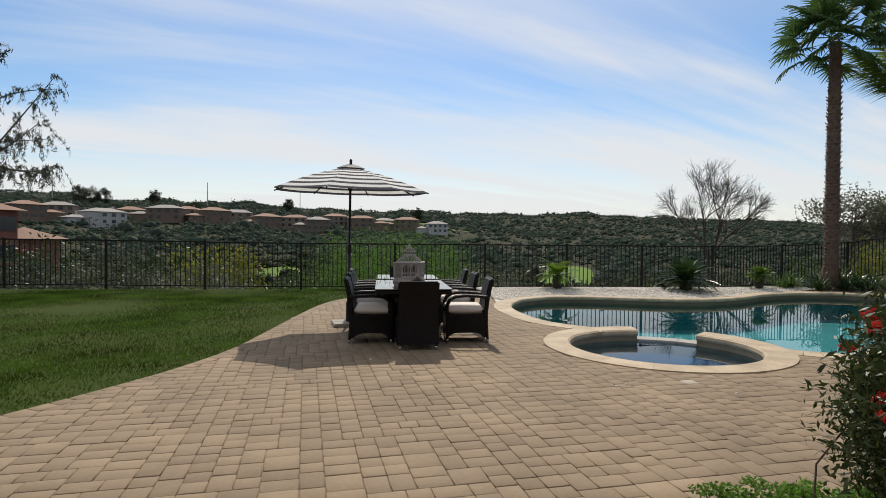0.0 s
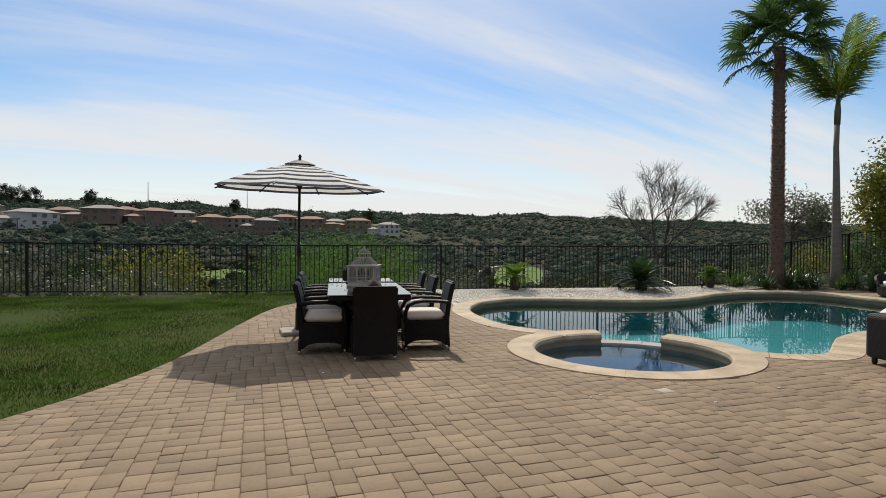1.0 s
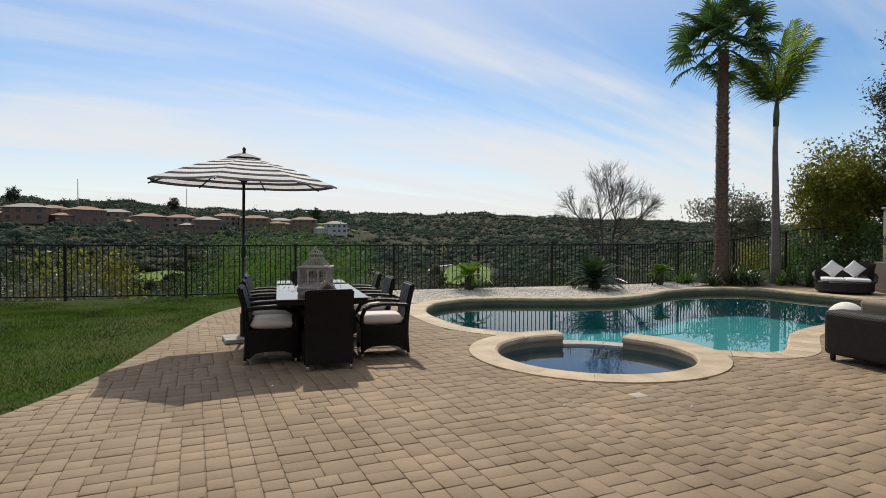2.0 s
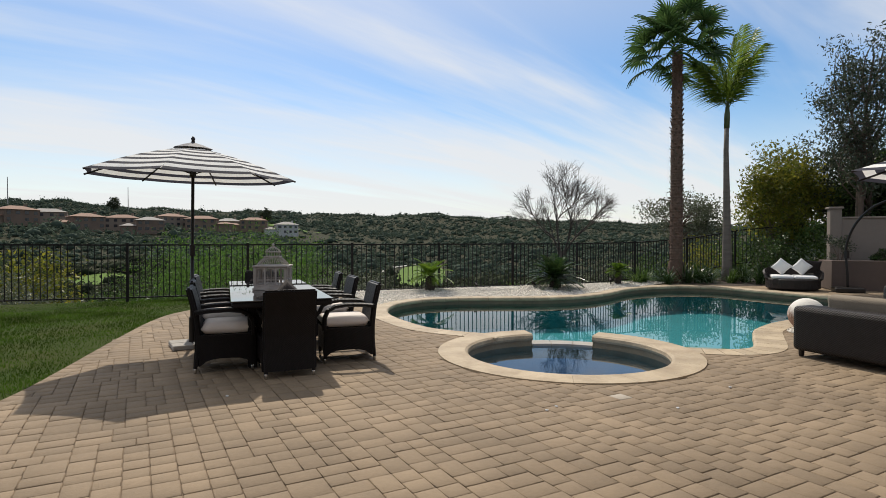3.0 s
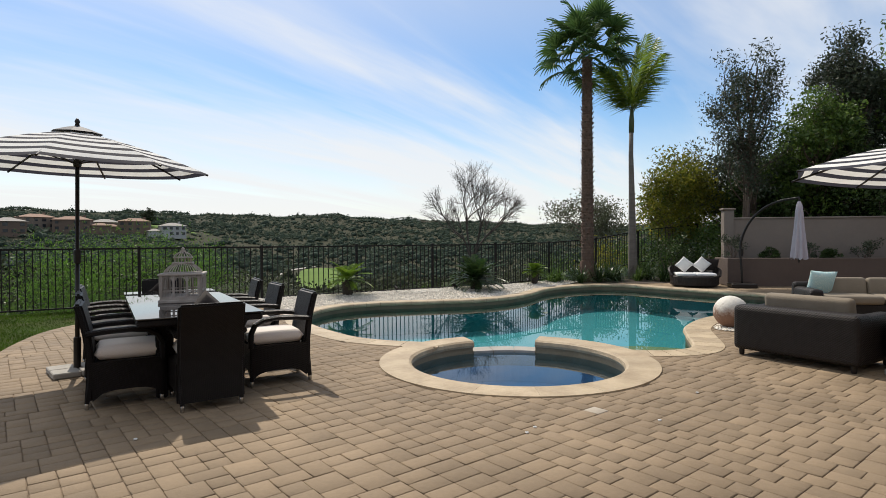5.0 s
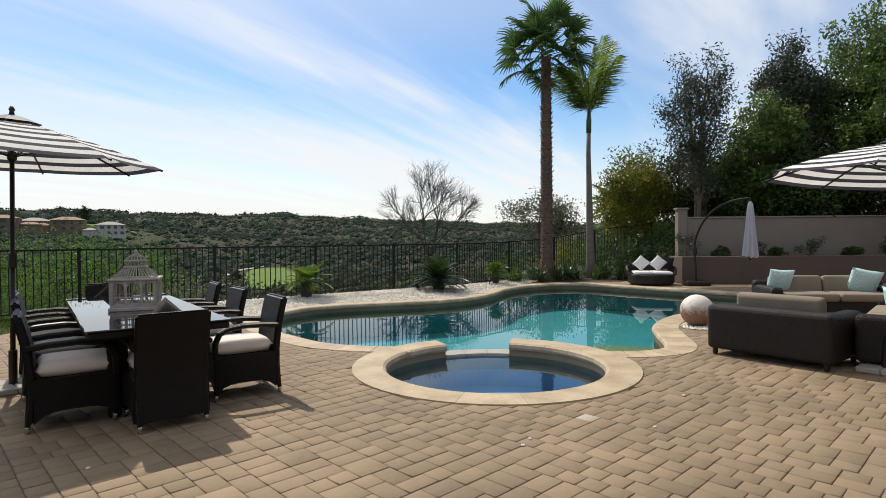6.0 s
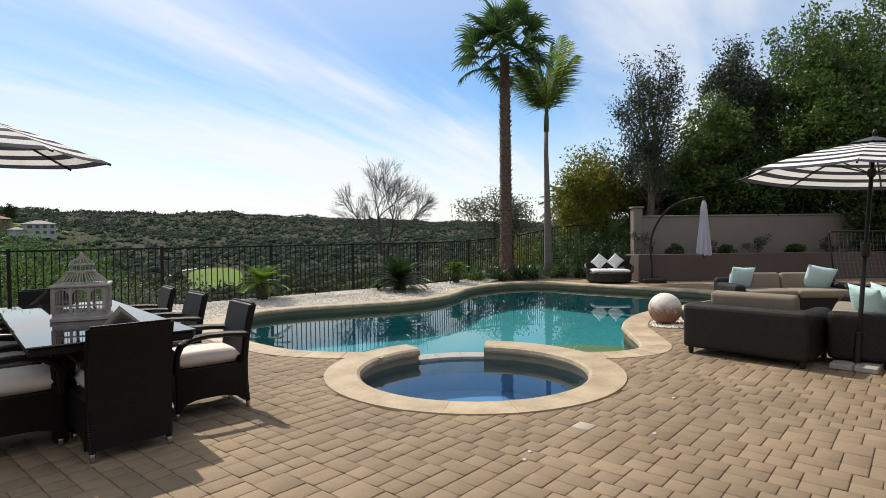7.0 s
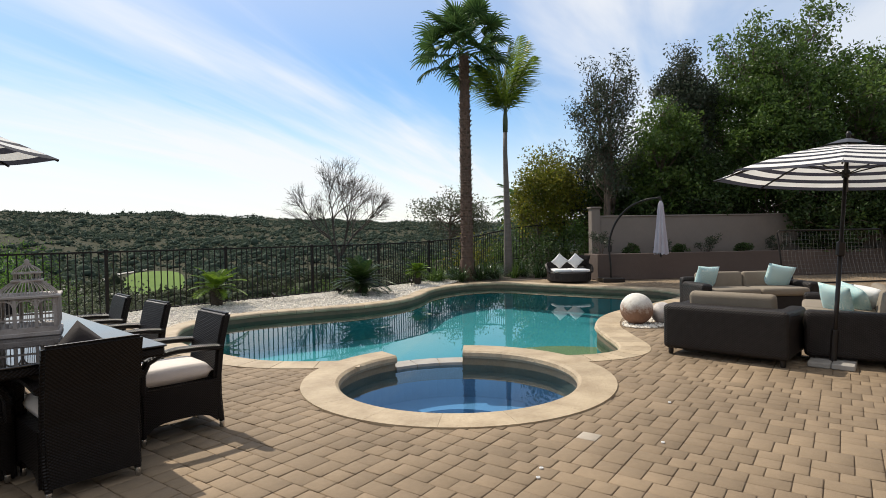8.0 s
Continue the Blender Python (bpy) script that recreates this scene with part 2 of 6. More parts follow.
M_spa_plaster = mat("spa_plaster", (0.27, 0.42, 0.54), (0.20, 0.34, 0.47), 1.5, 0.8, 0.1, 40, space="World")
M_water = water_mat("pool_water", (0.56, 0.89, 0.90), 0.05)
M_spawater = water_mat("spa_water", (0.55, 0.74, 0.88), 0.05)
M_grass = leaf_mat("grass_blades", (0.032, 0.078, 0.008), (0.072, 0.124, 0.014), 0.8, 0.38, 0.55, 0.05)
M_iron = mat("painted_iron", (0.012, 0.010, 0.009), (0.020, 0.016, 0.013), 6, 0.6, 0.1, 90, spec=0.2)
M_stucco = mat("stucco_grey", (0.232, 0.193, 0.163), (0.175, 0.145, 0.122), 0.8, 0.9, 0.4, 55, space="World", fine=9)
M_stucco_tan = mat("stucco_brown", (0.115, 0.082, 0.066), (0.085, 0.06, 0.049), 0.9, 0.9, 0.4, 55, space="World", fine=9)
M_wicker = wicker_mat("dark_wicker", (0.0115, 0.008, 0.007), (0.006, 0.0045, 0.004), 0.012)
M_wicker_big = wicker_mat("charcoal_wicker", (0.026, 0.021, 0.019), (0.017, 0.0135, 0.012), 0.016)
M_cushion = mat("cream_cushion", (0.80, 0.73, 0.67), (0.72, 0.65, 0.59), 4, 0.95, 0.25, 120)
M_taupe = mat("taupe_cushion", (0.24, 0.20, 0.15), (0.19, 0.155, 0.115), 4, 0.9, 0.3, 110)
M_white_cloth = mat("white_cloth", (0.78, 0.77, 0.75), (0.68, 0.67, 0.66), 4, 0.95, 0.25, 120)
M_brown_cloth = mat("brown_cloth", (0.022, 0.014, 0.012), (0.012, 0.008, 0.007), 5, 0.9, 0.25, 120)
M_print = print_mat("aqua_print", (0.72, 0.79, 0.73), (0.34, 0.56, 0.58), (0.52, 0.70, 0.64))
M_lilac = mat("pale_canvas", (0.48, 0.44, 0.48), (0.38, 0.34, 0.38), 5, 0.95, 0.25, 60)
M_chrome = mat("steel_tip", (0.6, 0.6, 0.6), (0.5, 0.5, 0.5), 20, 0.25, metal=1.0)
M_glass_top = mat("black_glass", (0.012, 0.013, 0.014), (0.010, 0.010, 0.011), 3, 0.02, spec=0.9)
M_stripe = stripe_mat("striped_canvas", (0.050, 0.050, 0.066), (0.93, 0.92, 0.89), 7.0)
M_bronze = mat("dark_bronze", (0.022, 0.017, 0.014), (0.014, 0.011, 0.010), 10, 0.42, 0.1, 80, metal=0.3)
M_slab = mat("pale_concrete", (0.40, 0.37, 0.33), (0.29, 0.27, 0.24), 5, 0.85, 0.3, 60)
M_cage = mat("weathered_white_paint", (0.50, 0.45, 0.41), (0.32, 0.27, 0.23), 9, 0.75, 0.3, 70)
M_net = mat("grey_net", (0.20, 0.20, 0.19), (0.14, 0.14, 0.13), 5, 0.9)


def ball_mat(name, pale, rust, dark, low, high):
    """Weathered stone: pale where rain washes it, rust runs below."""
    m = mat(name, pale, tuple(v * 0.82 for v in pale), 9, 0.85, 0.4, 40)
    n, l = m.node_tree.nodes, m.node_tree.links
    b = n["Principled BSDF"]
    base = b.inputs["Base Color"].links[0].from_socket
    tc = n.new("ShaderNodeTexCoord")
    sep = n.new("ShaderNodeSeparateXYZ")
    l.new(tc.outputs["Object"], sep.inputs[0])
    nz = n.new("ShaderNodeTexNoise")
    nz.inputs["Scale"].default_value, nz.inputs["Detail"].default_value, nz.inputs["Roughness"].default_value = 11, 8, 0.7
    l.new(tc.outputs["Object"], nz.inputs["Vector"])
    add = n.new("ShaderNodeMath")
    add.operation = "MULTIPLY_ADD"
    l.new(nz.outputs["Fac"], add.inputs[0])
    add.inputs[1].default_value = 0.42
    l.new(sep.outputs["Z"], add.inputs[2])
    mr = n.new("ShaderNodeMapRange")
    mr.inputs["From Min"].default_value, mr.inputs["From Max"].default_value = low, high
    l.new(add.outputs[0], mr.inputs["Value"])
    stain = n.new("ShaderNodeMix")
    stain.data_type = "RGBA"
    l.new(nz.outputs["Fac"], stain.inputs["Factor"])
    stain.inputs["A"].default_value, stain.inputs["B"].default_value = (*dark, 1), (*rust, 1)
    mix = n.new("ShaderNodeMix")
    mix.data_type = "RGBA"
    l.new(mr.outputs[0], mix.inputs["Factor"])
    l.new(stain.outputs["Result"], mix.inputs["A"]), l.new(base, mix.inputs["B"])
    l.new(mix.outputs["Result"], b.inputs["Base Color"])
    return m


M_ball = ball_mat("rusted_stone", (0.74, 0.70, 0.63), (0.36, 0.20, 0.13), (0.14, 0.075, 0.05), 0.17, 0.34)
M_ball_dark = mat("burnt_stone", (0.72, 0.68, 0.64), (0.16, 0.12, 0.11), 4.5, 0.85, 0.4, 40)
M_gravel = mat("white_gravel", (0.80, 0.745, 0.65), (0.60, 0.545, 0.46), 3, 0.9, 0.2, 50, space="World", random_tint=0.3, island=True)
M_gravel_bed = mat("gravel_bed", (0.60, 0.555, 0.48), (0.42, 0.38, 0.32), 14, 0.95, 0.8, 60, space="World")
M_bark = mat("grey_bark", (0.16, 0.12, 0.09), (0.08, 0.06, 0.05), 5, 0.95, 0.6, 40)
M_palm_bark = mat("palm_bark", (0.165, 0.10, 0.07), (0.075, 0.046, 0.034), 6, 0.95, 0.7, 45)
M_sago_trunk = mat("sago_trunk", (0.075, 0.058, 0.045), (0.038, 0.030, 0.024), 6, 0.95, 0.7, 45)
M_ring_bark = mat("ringed_bark", (0.20, 0.17, 0.145), (0.12, 0.10, 0.085), 3, 0.85, 0.4, 30, stretch=(1, 1, 6))
M_hill = mat("scrub_ground", (0.040, 0.046, 0.028), (0.066, 0.060, 0.040), 0.012, 0.95, 0.5, 0.4, space="World", fine=0.25, spec=0.05)
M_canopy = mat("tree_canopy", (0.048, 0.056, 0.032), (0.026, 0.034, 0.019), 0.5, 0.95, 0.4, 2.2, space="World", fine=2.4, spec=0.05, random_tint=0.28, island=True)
# distant crowns: paler and bluer than the near ones, haze put into the colour
M_canopy_hazed = mat("hazed_far_canopy", (0.066, 0.086, 0.062), (0.040, 0.056, 0.042), 0.018, 0.95, 0.3, 1.2, space="World", fine=0.35, spec=0.05, random_tint=0.10, island=True)
M_thatch = mat("lawn_thatch", (0.032, 0.058, 0.011), (0.056, 0.060, 0.019), 0.9, 0.95, 0.4, 60, space="World", fine=40, spec=0.05)
M_fairway = mat("mown_green", (0.10, 0.16, 0.040), (0.14, 0.20, 0.055), 0.06, 0.9, space="World", fine=0.5, spec=0.05)
M_path = mat("cart_path", (0.40, 0.37, 0.33), (0.32, 0.30, 0.27), 0.3, 0.9, space="World")
M_earth = mat("bed_earth", (0.075, 0.055, 0.04), (0.04, 0.03, 0.022), 2, 0.95, 0.6, 30, space="World")


# ---- mesh helpers ----
def thing(name, at, rz=0.0, label="", category="", group="", kind=""):
    """An Empty at the base of a thing, whose parts hang under it."""
    ob = new(name)
    ob.empty_display_size = 0.1
    ob.matrix_basis = pose(*at, 0, 0, rz)
    return tagged(ob, label, category, group, kind)


def part(name, bm, material, parent, label="", smooth=False):
    """One mesh object under a thing or a part; the bmesh is in the parent's space."""
    me = bpy.data.meshes.new(name)
    bm.to_mesh(me)
    bm.free()
    return fix(name, me, material, parent, label, smooth)


def fix(name, me, material, parent, label="", smooth=False):
    if smooth:
        me.shade_smooth()
    me.materials.clear()
    me.materials.append(material)
    ob = new(name, me)
    if parent is not None:
        ob.parent = parent
    return tagged(ob, label)


def quick(name, verts, faces):
    """A mesh from arrays, all faces with the same number of corners."""
    verts, faces = np.asarray(verts, dtype=np.float32), np.asarray(faces, dtype=np.int32)
    me = bpy.data.meshes.new(name)
    k = faces.shape[1]
    me.vertices.add(len(verts)), me.loops.add(faces.size), me.polygons.add(len(faces))
    me.vertices.foreach_set("co", verts.ravel())
    me.loops.foreach_set("vertex_index", faces.ravel())
    me.polygons.foreach_set("loop_start", np.arange(0, faces.size, k, dtype=np.int32))
    me.update(calc_edges=True)
    return me


def box(bm, c, s, bevel=0.0, m=None, seg=1):
    """A box with centre c and size s, its edges bevelled."""
    r = bmesh.ops.create_cube(bm, size=1.0, matrix=(m or Matrix()) @ Matrix.Translation(c) @ Matrix.Diagonal((*s, 1)))
    if bevel:
        es = list({e for v in r["verts"] for e in v.link_edges})
        bmesh.ops.bevel(bm, geom=es, offset=bevel, segments=seg, affect="EDGES", profile=0.5)
    return bm


def sweep(bm, pts, w, h=None, sides=8, close=True, up=(0, 0, 1), taper=None):
    """A bar along a line of points: round if h is None, else a flat w by h section with softened corners."""
    pts = [Vector(p) for p in pts]
    rings = []
    for i, p in enumerate(pts):
        d = (pts[min(i + 1, len(pts) - 1)] - pts[max(i - 1, 0)]).normalized()
        u = Vector(up)
        if abs(d.dot(u)) > 0.95:
            u = Vector((0, 1, 0)) if abs(d.y) < 0.9 else Vector((1, 0, 0))
        sx = d.cross(u).normalized()
        sy = sx.cross(d).normalized()
        k = taper[i] if taper else 1.0
        ring = []
        for j in range(sides):
            t = 2 * math.pi * (j + 0.5) / sides
            cx, cy = math.cos(t), math.sin(t)
            if h is not None:
                cx, cy = [math.copysign(min(1.0, abs(v) * 1.3), v) for v in (cx, cy)]
            ring.append(bm.verts.new(p + sx * (cx * w / 2 * k) + sy * (cy * (w if h is None else h) / 2 * k)))
        rings.append(ring)
    for r0, r1 in zip(rings, rings[1:]):
        for j in range(sides):
            bm.faces.new((r0[j], r0[(j + 1) % sides], r1[(j + 1) % sides], r1[j]))
    if close:
        bm.faces.new(rings[0][::-1]), bm.faces.new(rings[-1])
    return bm


def lathe(bm, profile, sides=24, at=(0, 0, 0)):
    """A turned body from (radius, height) pairs."""
    rings = []
    for r, z in profile:
        rings.append([bm.verts.new((at[0] + r * math.cos(2 * math.pi * j / sides), at[1] + r * math.sin(2 * math.pi * j / sides), at[2] + z)) for j in range(sides)])
    for r0, r1 in zip(rings, rings[1:]):
        for j in range(sides):
            bm.faces.new((r0[j], r0[(j + 1) % sides], r1[(j + 1) % sides], r1[j]))
    bm.faces.new(rings[0][::-1]), bm.faces.new(rings[-1])
    return bm


def pillow_mesh(bm, w, d, h, puff=0.45, m=None, n=10):
    """A stuffed cushion: thick in the middle, thin at the seams, corners drawn out."""
    def grid(sign):
        g = []
        for i in range(n + 1):
            row = []
            for j in range(n + 1):
                u, v = 2 * i / n - 1, 2 * j / n - 1
                k = ((1 - u * u) * (1 - v * v)) ** puff
                pin = 1 - 0.06 * (1 - abs(u * v)) * (max(abs(u), abs(v)) ** 4)
                row.append(Vector((u * w / 2 * pin, v * d / 2 * pin, sign * h / 2 * k)))
            g.append(row)
        return g
    vs = {}
    for sign in (1, -1):
        g = grid(sign)
        ids = [[None] * (n + 1) for _ in range(n + 1)]
        for i in range(n + 1):
            for j in range(n + 1):
                edge = i in (0, n) or j in (0, n)
                key = (i, j) if edge else (i, j, sign)
                if key not in vs:
                    vs[key] = bm.verts.new((m or Matrix()) @ g[i][j])
                ids[i][j] = vs[key]
        for i in range(n):
            for j in range(n):
                q = (ids[i][j], ids[i + 1][j], ids[i + 1][j + 1], ids[i][j + 1])
                bm.faces.new(q if sign > 0 else q[::-1])
    return bm


def smooth_loop(pts, per=8):
    """A closed smooth line through the given corners."""
    out, n = [], len(pts)
    for i in range(n):
        p0, p1, p2, p3 = (np.array(pts[(i + k - 1) % n], float) for k in range(4))
        for s in range(per):
            t = s / per
            out.append(0.5 * (2 * p1 + (p2 - p0) * t + (2 * p0 - 5 * p1 + 4 * p2 - p3) * t * t + (3 * p1 - p0 - 3 * p2 + p3) * t ** 3))
    return np.array(out)


def smooth_line(pts, per=8):
    pts = [np.array(p, float) for p in pts]
    ext = [2 * pts[0] - pts[1]] + pts + [2 * pts[-1] - pts[-2]]
    out = []
    for i in range(1, len(ext) - 2):
        p0, p1, p2, p3 = ext[i - 1:i + 3]
        for s in range(per):
            t = s / per
            out.append(0.5 * (2 * p1 + (p2 - p0) * t + (2 * p0 - 5 * p1 + 4 * p2 - p3) * t * t + (3 * p1 - p0 - 3 * p2 + p3) * t ** 3))
    out.append(pts[-1])
    return np.array(out)


def inside(poly, x, y):
    """Which of the points (arrays x, y) lie in the polygon."""
    x, y = np.asarray(x, float), np.asarray(y, float)
    c = np.zeros(x.shape, bool)
    n = len(poly)
    for i in range(n):
        x0, y0 = poly[i - 1]
        x1, y1 = poly[i]
        hit = ((y0 > y) != (y1 > y)) & (x < (x1 - x0) * (y - y0) / (y1 - y0 + 1e-12) + x0)
        c ^= hit
    return c


def fill(bm, poly, z):
    vs = [bm.verts.new((p[0], p[1], z)) for p in poly]
    f = bm.faces.new(vs)
    if f.normal.z < 0 or f.calc_area() < 0:
        f.normal_flip()
    bm.normal_update()
    if f.normal.z < 0:
        f.normal_flip()
    bmesh.ops.triangulate(bm, faces=[f])
    return bm


def offset_loop(poly, d):
    """The loop moved outwards by d (for a counter-clockwise loop)."""
    nxt, prv = np.roll(poly, -1, 0), np.roll(poly, 1, 0)
    t = nxt - prv
    t /= np.linalg.norm(t, axis=1)[:, None] + 1e-9
    return poly + d * np.stack([t[:, 1], -t[:, 0]], 1)


# ---- plan ----
WATER = -0.15
SPA, SPA_IN, SPA_OUT = np.array((4.14, 7.20)), 1.19, 1.51
POOL = smooth_loop([(3.07, 10.08), (3.35, 9.15), (4.3, 8.2), (5.15, 7.45), (5.62, 6.90), (6.05, 6.62), (6.5, 6.66), (7.2, 7.25), (7.75, 7.68), (8.7, 8.08), (9.7, 8.2),
                    (11.2, 8.15), (12.7, 8.3), (13.55, 9.2), (13.45, 10.6), (13.25, 12.2), (13.05, 13.6), (12.3, 14.15), (11.2, 14.15), (10.2, 13.8), (9.2, 13.15),
                    (8.2, 12.72), (7.2, 12.68), (6.2, 12.97), (5.2, 13.26), (4.3, 13.2), (3.5, 12.55), (3.05, 11.4)], 6)
LAWN_EDGE = smooth_line([(-3.9, 2.2), (-3.0, 3.6), (-2.29, 4.76), (-1.86, 5.57), (-1.55, 6.3), (-1.30, 7.2), (-1.18, 8.2), (-1.08, 9.3), (-0.97, 10.4), (-0.82, 11.6), (-0.55, 12.6), (0.1, 13.5), (1.2, 14.3), (2.6, 14.85)], 8)
FENCE_Y = 15.0
FENCE = [(-11.3, FENCE_Y, 0.06), (-8.9, FENCE_Y, 0.05), (-6.5, FENCE_Y, 0.04), (-4.1, FENCE_Y, 0.015), (-1.69, FENCE_Y, 0), (0.73, FENCE_Y, 0), (3.12, FENCE_Y, 0), (5.36, FENCE_Y, 0), (7.47, FENCE_Y, 0),
         (9.5, FENCE_Y, 0.0), (12.1, 15.75, 0.03), (14.4, 16.0, 0.14), (16.5, 16.0, 0.42), (17.6, 14.4, 0.62)]
FENCE_H = 1.22
rng = np.random.default_rng(7)


# ---- terrain ----
def skyline(az):
    """Height of the far hills, as a slope seen from the yard, by bearing in degrees right of +y."""
    return np.interp(az, [-80, -33, -15, 0, 10, 20, 30, 40, 60, 90], [0.066, 0.064, 0.058, 0.049, 0.0475, 0.0465, 0.039, 0.029, 0.025, 0.025])


def terrain_z(x, y):
    """The yard is level; beyond the fence the land falls to a valley and rises to the hills."""
    x, y = np.asarray(x, float), np.asarray(y, float)
    out = np.maximum(y - 15.6, 0) + np.maximum(x - 27, 0) * 0.6 + np.maximum(-x - 14, 0) * 0.8
    d = np.hypot(x, y)
    az = np.degrees(np.arctan2(x, y))
    valley = -11.5 * (1 - np.exp(-out / 38.0))
    valley = valley - 0.28 * np.clip(out, 0, 4)
    top = skyline(az) * 760 + 11.5
    left = np.interp(d, [0, 130, 215, 300, 400, 760], [0, 0.02, 0.16, 0.30, 0.42, 1.0])
    right = np.interp(d, [0, 210, 340, 470, 620, 760], [0, 0.0, 0.12, 0.38, 0.75, 1.0])
    w = np.clip((az - 2) / 12, 0, 1)
    ridge = top * (left * (1 - w) + right * w)
    ridge = ridge * (1 + 0.05 * np.sin(az * 0.55) * np.sin(az * 0.23 + 1) + 0.02 * np.sin(az * 1.7))
    bumps = 1.6 * np.sin(x * 0.021 + 1) * np.sin(y * 0.017) + 0.8 * np.sin(x * 0.06 + y * 0.045)
    z = valley + ridge + bumps * np.clip(out / 60, 0, 1)
    shoulder = np.clip((x - 13) / 9, 0, 1) * np.clip((26 - y) / 8, 0, 1) * 1.2
    z = np.where(out > 0, z + shoulder * np.exp(-out / 16), z)
    z = np.where(d > 760, z - (d - 760) * 0.02, z)
    return z - 0.06


def build_terrain():
    radii = np.concatenate([[0], np.linspace(4, 60, 29), np.geomspace(64, 3800, 56)])
    angs = np.linspace(-math.pi, math.pi, 181)[:-1]
    R, A = np.meshgrid(radii, angs, indexing="ij")
    X, Y = R * np.sin(A) + 2, R * np.cos(A) + 8
    Z = terrain_z(X, Y)
    near = (X > -14) & (X < 26) & (Y < 15.7) & (Y > -40)
    Z = np.where(near, -0.35, Z)
    pool = inside(offset_loop(POOL, 2.2), X.ravel(), Y.ravel()).reshape(X.shape)
    Z = np.where(pool | (np.hypot(X - SPA[0], Y - SPA[1]) < 4), -2.6, Z)
    v = np.stack([X, Y, Z], -1).reshape(-1, 3)
    n, m = len(radii), len(angs)
    i, j = np.meshgrid(np.arange(n - 1), np.arange(m), indexing="ij")
    a0, a1 = i * m + j, i * m + (j + 1) % m
    f = np.stack([a0, a0 + m, a1 + m, a1], -1).reshape(-1, 4)
    ob = fix("ground", quick("ground", v, f), M_hill, None, smooth=True)
    tagged(ob, "scrubby brown and green hillside falling to a valley", "ground", kind="structure")


build_terrain()


# ---- paving base, lawn, gravel ----
def slab_with_holes(name, outline, holes, z, depth, material, label, category):
    """A level sheet with openings, by triangles of a fine grid of edges."""
    bm = bmesh.new()
    loops = [outline] + holes
    edges = []
    for lp in loops:
        vs = [bm.verts.new((p[0], p[1], z)) for p in lp]
        for p, q in zip(vs, vs[1:] + vs[:1]):
            edges.append(bm.edges.new((p, q)))
    bmesh.ops.triangle_fill(bm, use_beauty=True, use_dissolve=False, edges=edges)
    bm.normal_update()
    for f in bm.faces:
        if f.normal.z < 0:
            f.normal_flip()
    ob = part(name, bm, material, None)
    return tagged(ob, label, category, kind="structure")


mid_coping = offset_loop(POOL, 0.12)
ring = lambda c, r, n=72: np.array([(c[0] + r * math.cos(2 * math.pi * k / n), c[1] + r * math.sin(2 * math.pi * k / n)) for k in range(n)])
# one opening for pool and spa together: the pool's line, then round the outside of the spa
k0 = [i for i in range(len(mid_coping)) if np.hypot(*(mid_coping[i] - SPA)) <= SPA_OUT - 0.15]
first, last = k0[0], k0[-1]
p_in, p_out = mid_coping[first - 1], mid_coping[(last + 1) % len(mid_coping)]
a_in, a_out = (math.atan2(*(p - SPA)[::-1]) for p in (p_in, p_out))
sweep_a = (a_out - a_in) % (2 * math.pi)
arc = [SPA + (SPA_OUT - 0.15) * np.array((math.cos(a_in + sweep_a * k / 40), math.sin(a_in + sweep_a * k / 40))) for k in range(1, 40)]
opening = np.array(list(mid_coping[(last + 1) % len(mid_coping):]) + list(mid_coping[:first]) + arc) if last > first else mid_coping
patio_outline = np.array([(-6, -6), (23, -6), (23, 5.5), (18, 11.6), (16.3, 16.0), (12.1, 15.6), (9.5, 15.0)] + [tuple(p) for p in LAWN_EDGE[::-1]] + [(-6, 1.0)])
slab_with_holes("patio", patio_outline, [opening], -0.009, 0.1, M_joint, "sand-jointed base of the paved patio", "patio")


def build_lawn():
    outline = np.array([tuple(p) for p in LAWN_EDGE] + [(2.6, 15.2), (-13.8, 15.2), (-13.8, -6), (-5.9, -6), (-5.9, 1.0)])
    bm = bmesh.new()
    fill(bm, outline, -0.004)
    lawn = part("lawn", bm, M_thatch, None)
    tagged(lawn, "mown green lawn with a curved edge", "lawn", kind="structure")
    n = 360000
    near = rng.random(n) < 0.75
    x = np.where(near, rng.uniform(-9, 2.6, n), rng.uniform(-13.5, 2.6, n))
    y = np.where(near, rng.uniform(2.6, 15.1, n), rng.uniform(2.6, 15.1, n))
    ok = inside(outline, x, y)
    x, y = x[ok], y[ok]
    patch = np.array([noise.noise((px * 0.5, py * 0.5, 0)) for px, py in zip(x, y)])
    keep = rng.random(len(x)) < 0.62 + 0.9 * patch
    x, y, patch = x[keep], y[keep], patch[keep]
    n = len(x)
    h = rng.uniform(0.012, 0.030, n) * (1 + 0.5 * patch)
    t = rng.uniform(0, 2 * math.pi, n)
    w = rng.uniform(0.003, 0.007, n)
    lean = rng.uniform(-0.02, 0.02, (n, 2))
    dx, dy = np.cos(t) * w, np.sin(t) * w
    v = np.empty((n, 3, 3))
    v[:, 0] = np.stack([x - dx, y - dy, np.full(n, -0.005)], 1)
    v[:, 1] = np.stack([x + dx, y + dy, np.full(n, -0.005)], 1)
    v[:, 2] = np.stack([x + lean[:, 0], y + lean[:, 1], h], 1)
    ob = fix("grass", quick("grass", v.reshape(-1, 3), np.arange(3 * n).reshape(-1, 3)), M_grass, None)
    tagged(ob, "short green lawn grass blades", "grass", kind="stuff")


build_lawn()


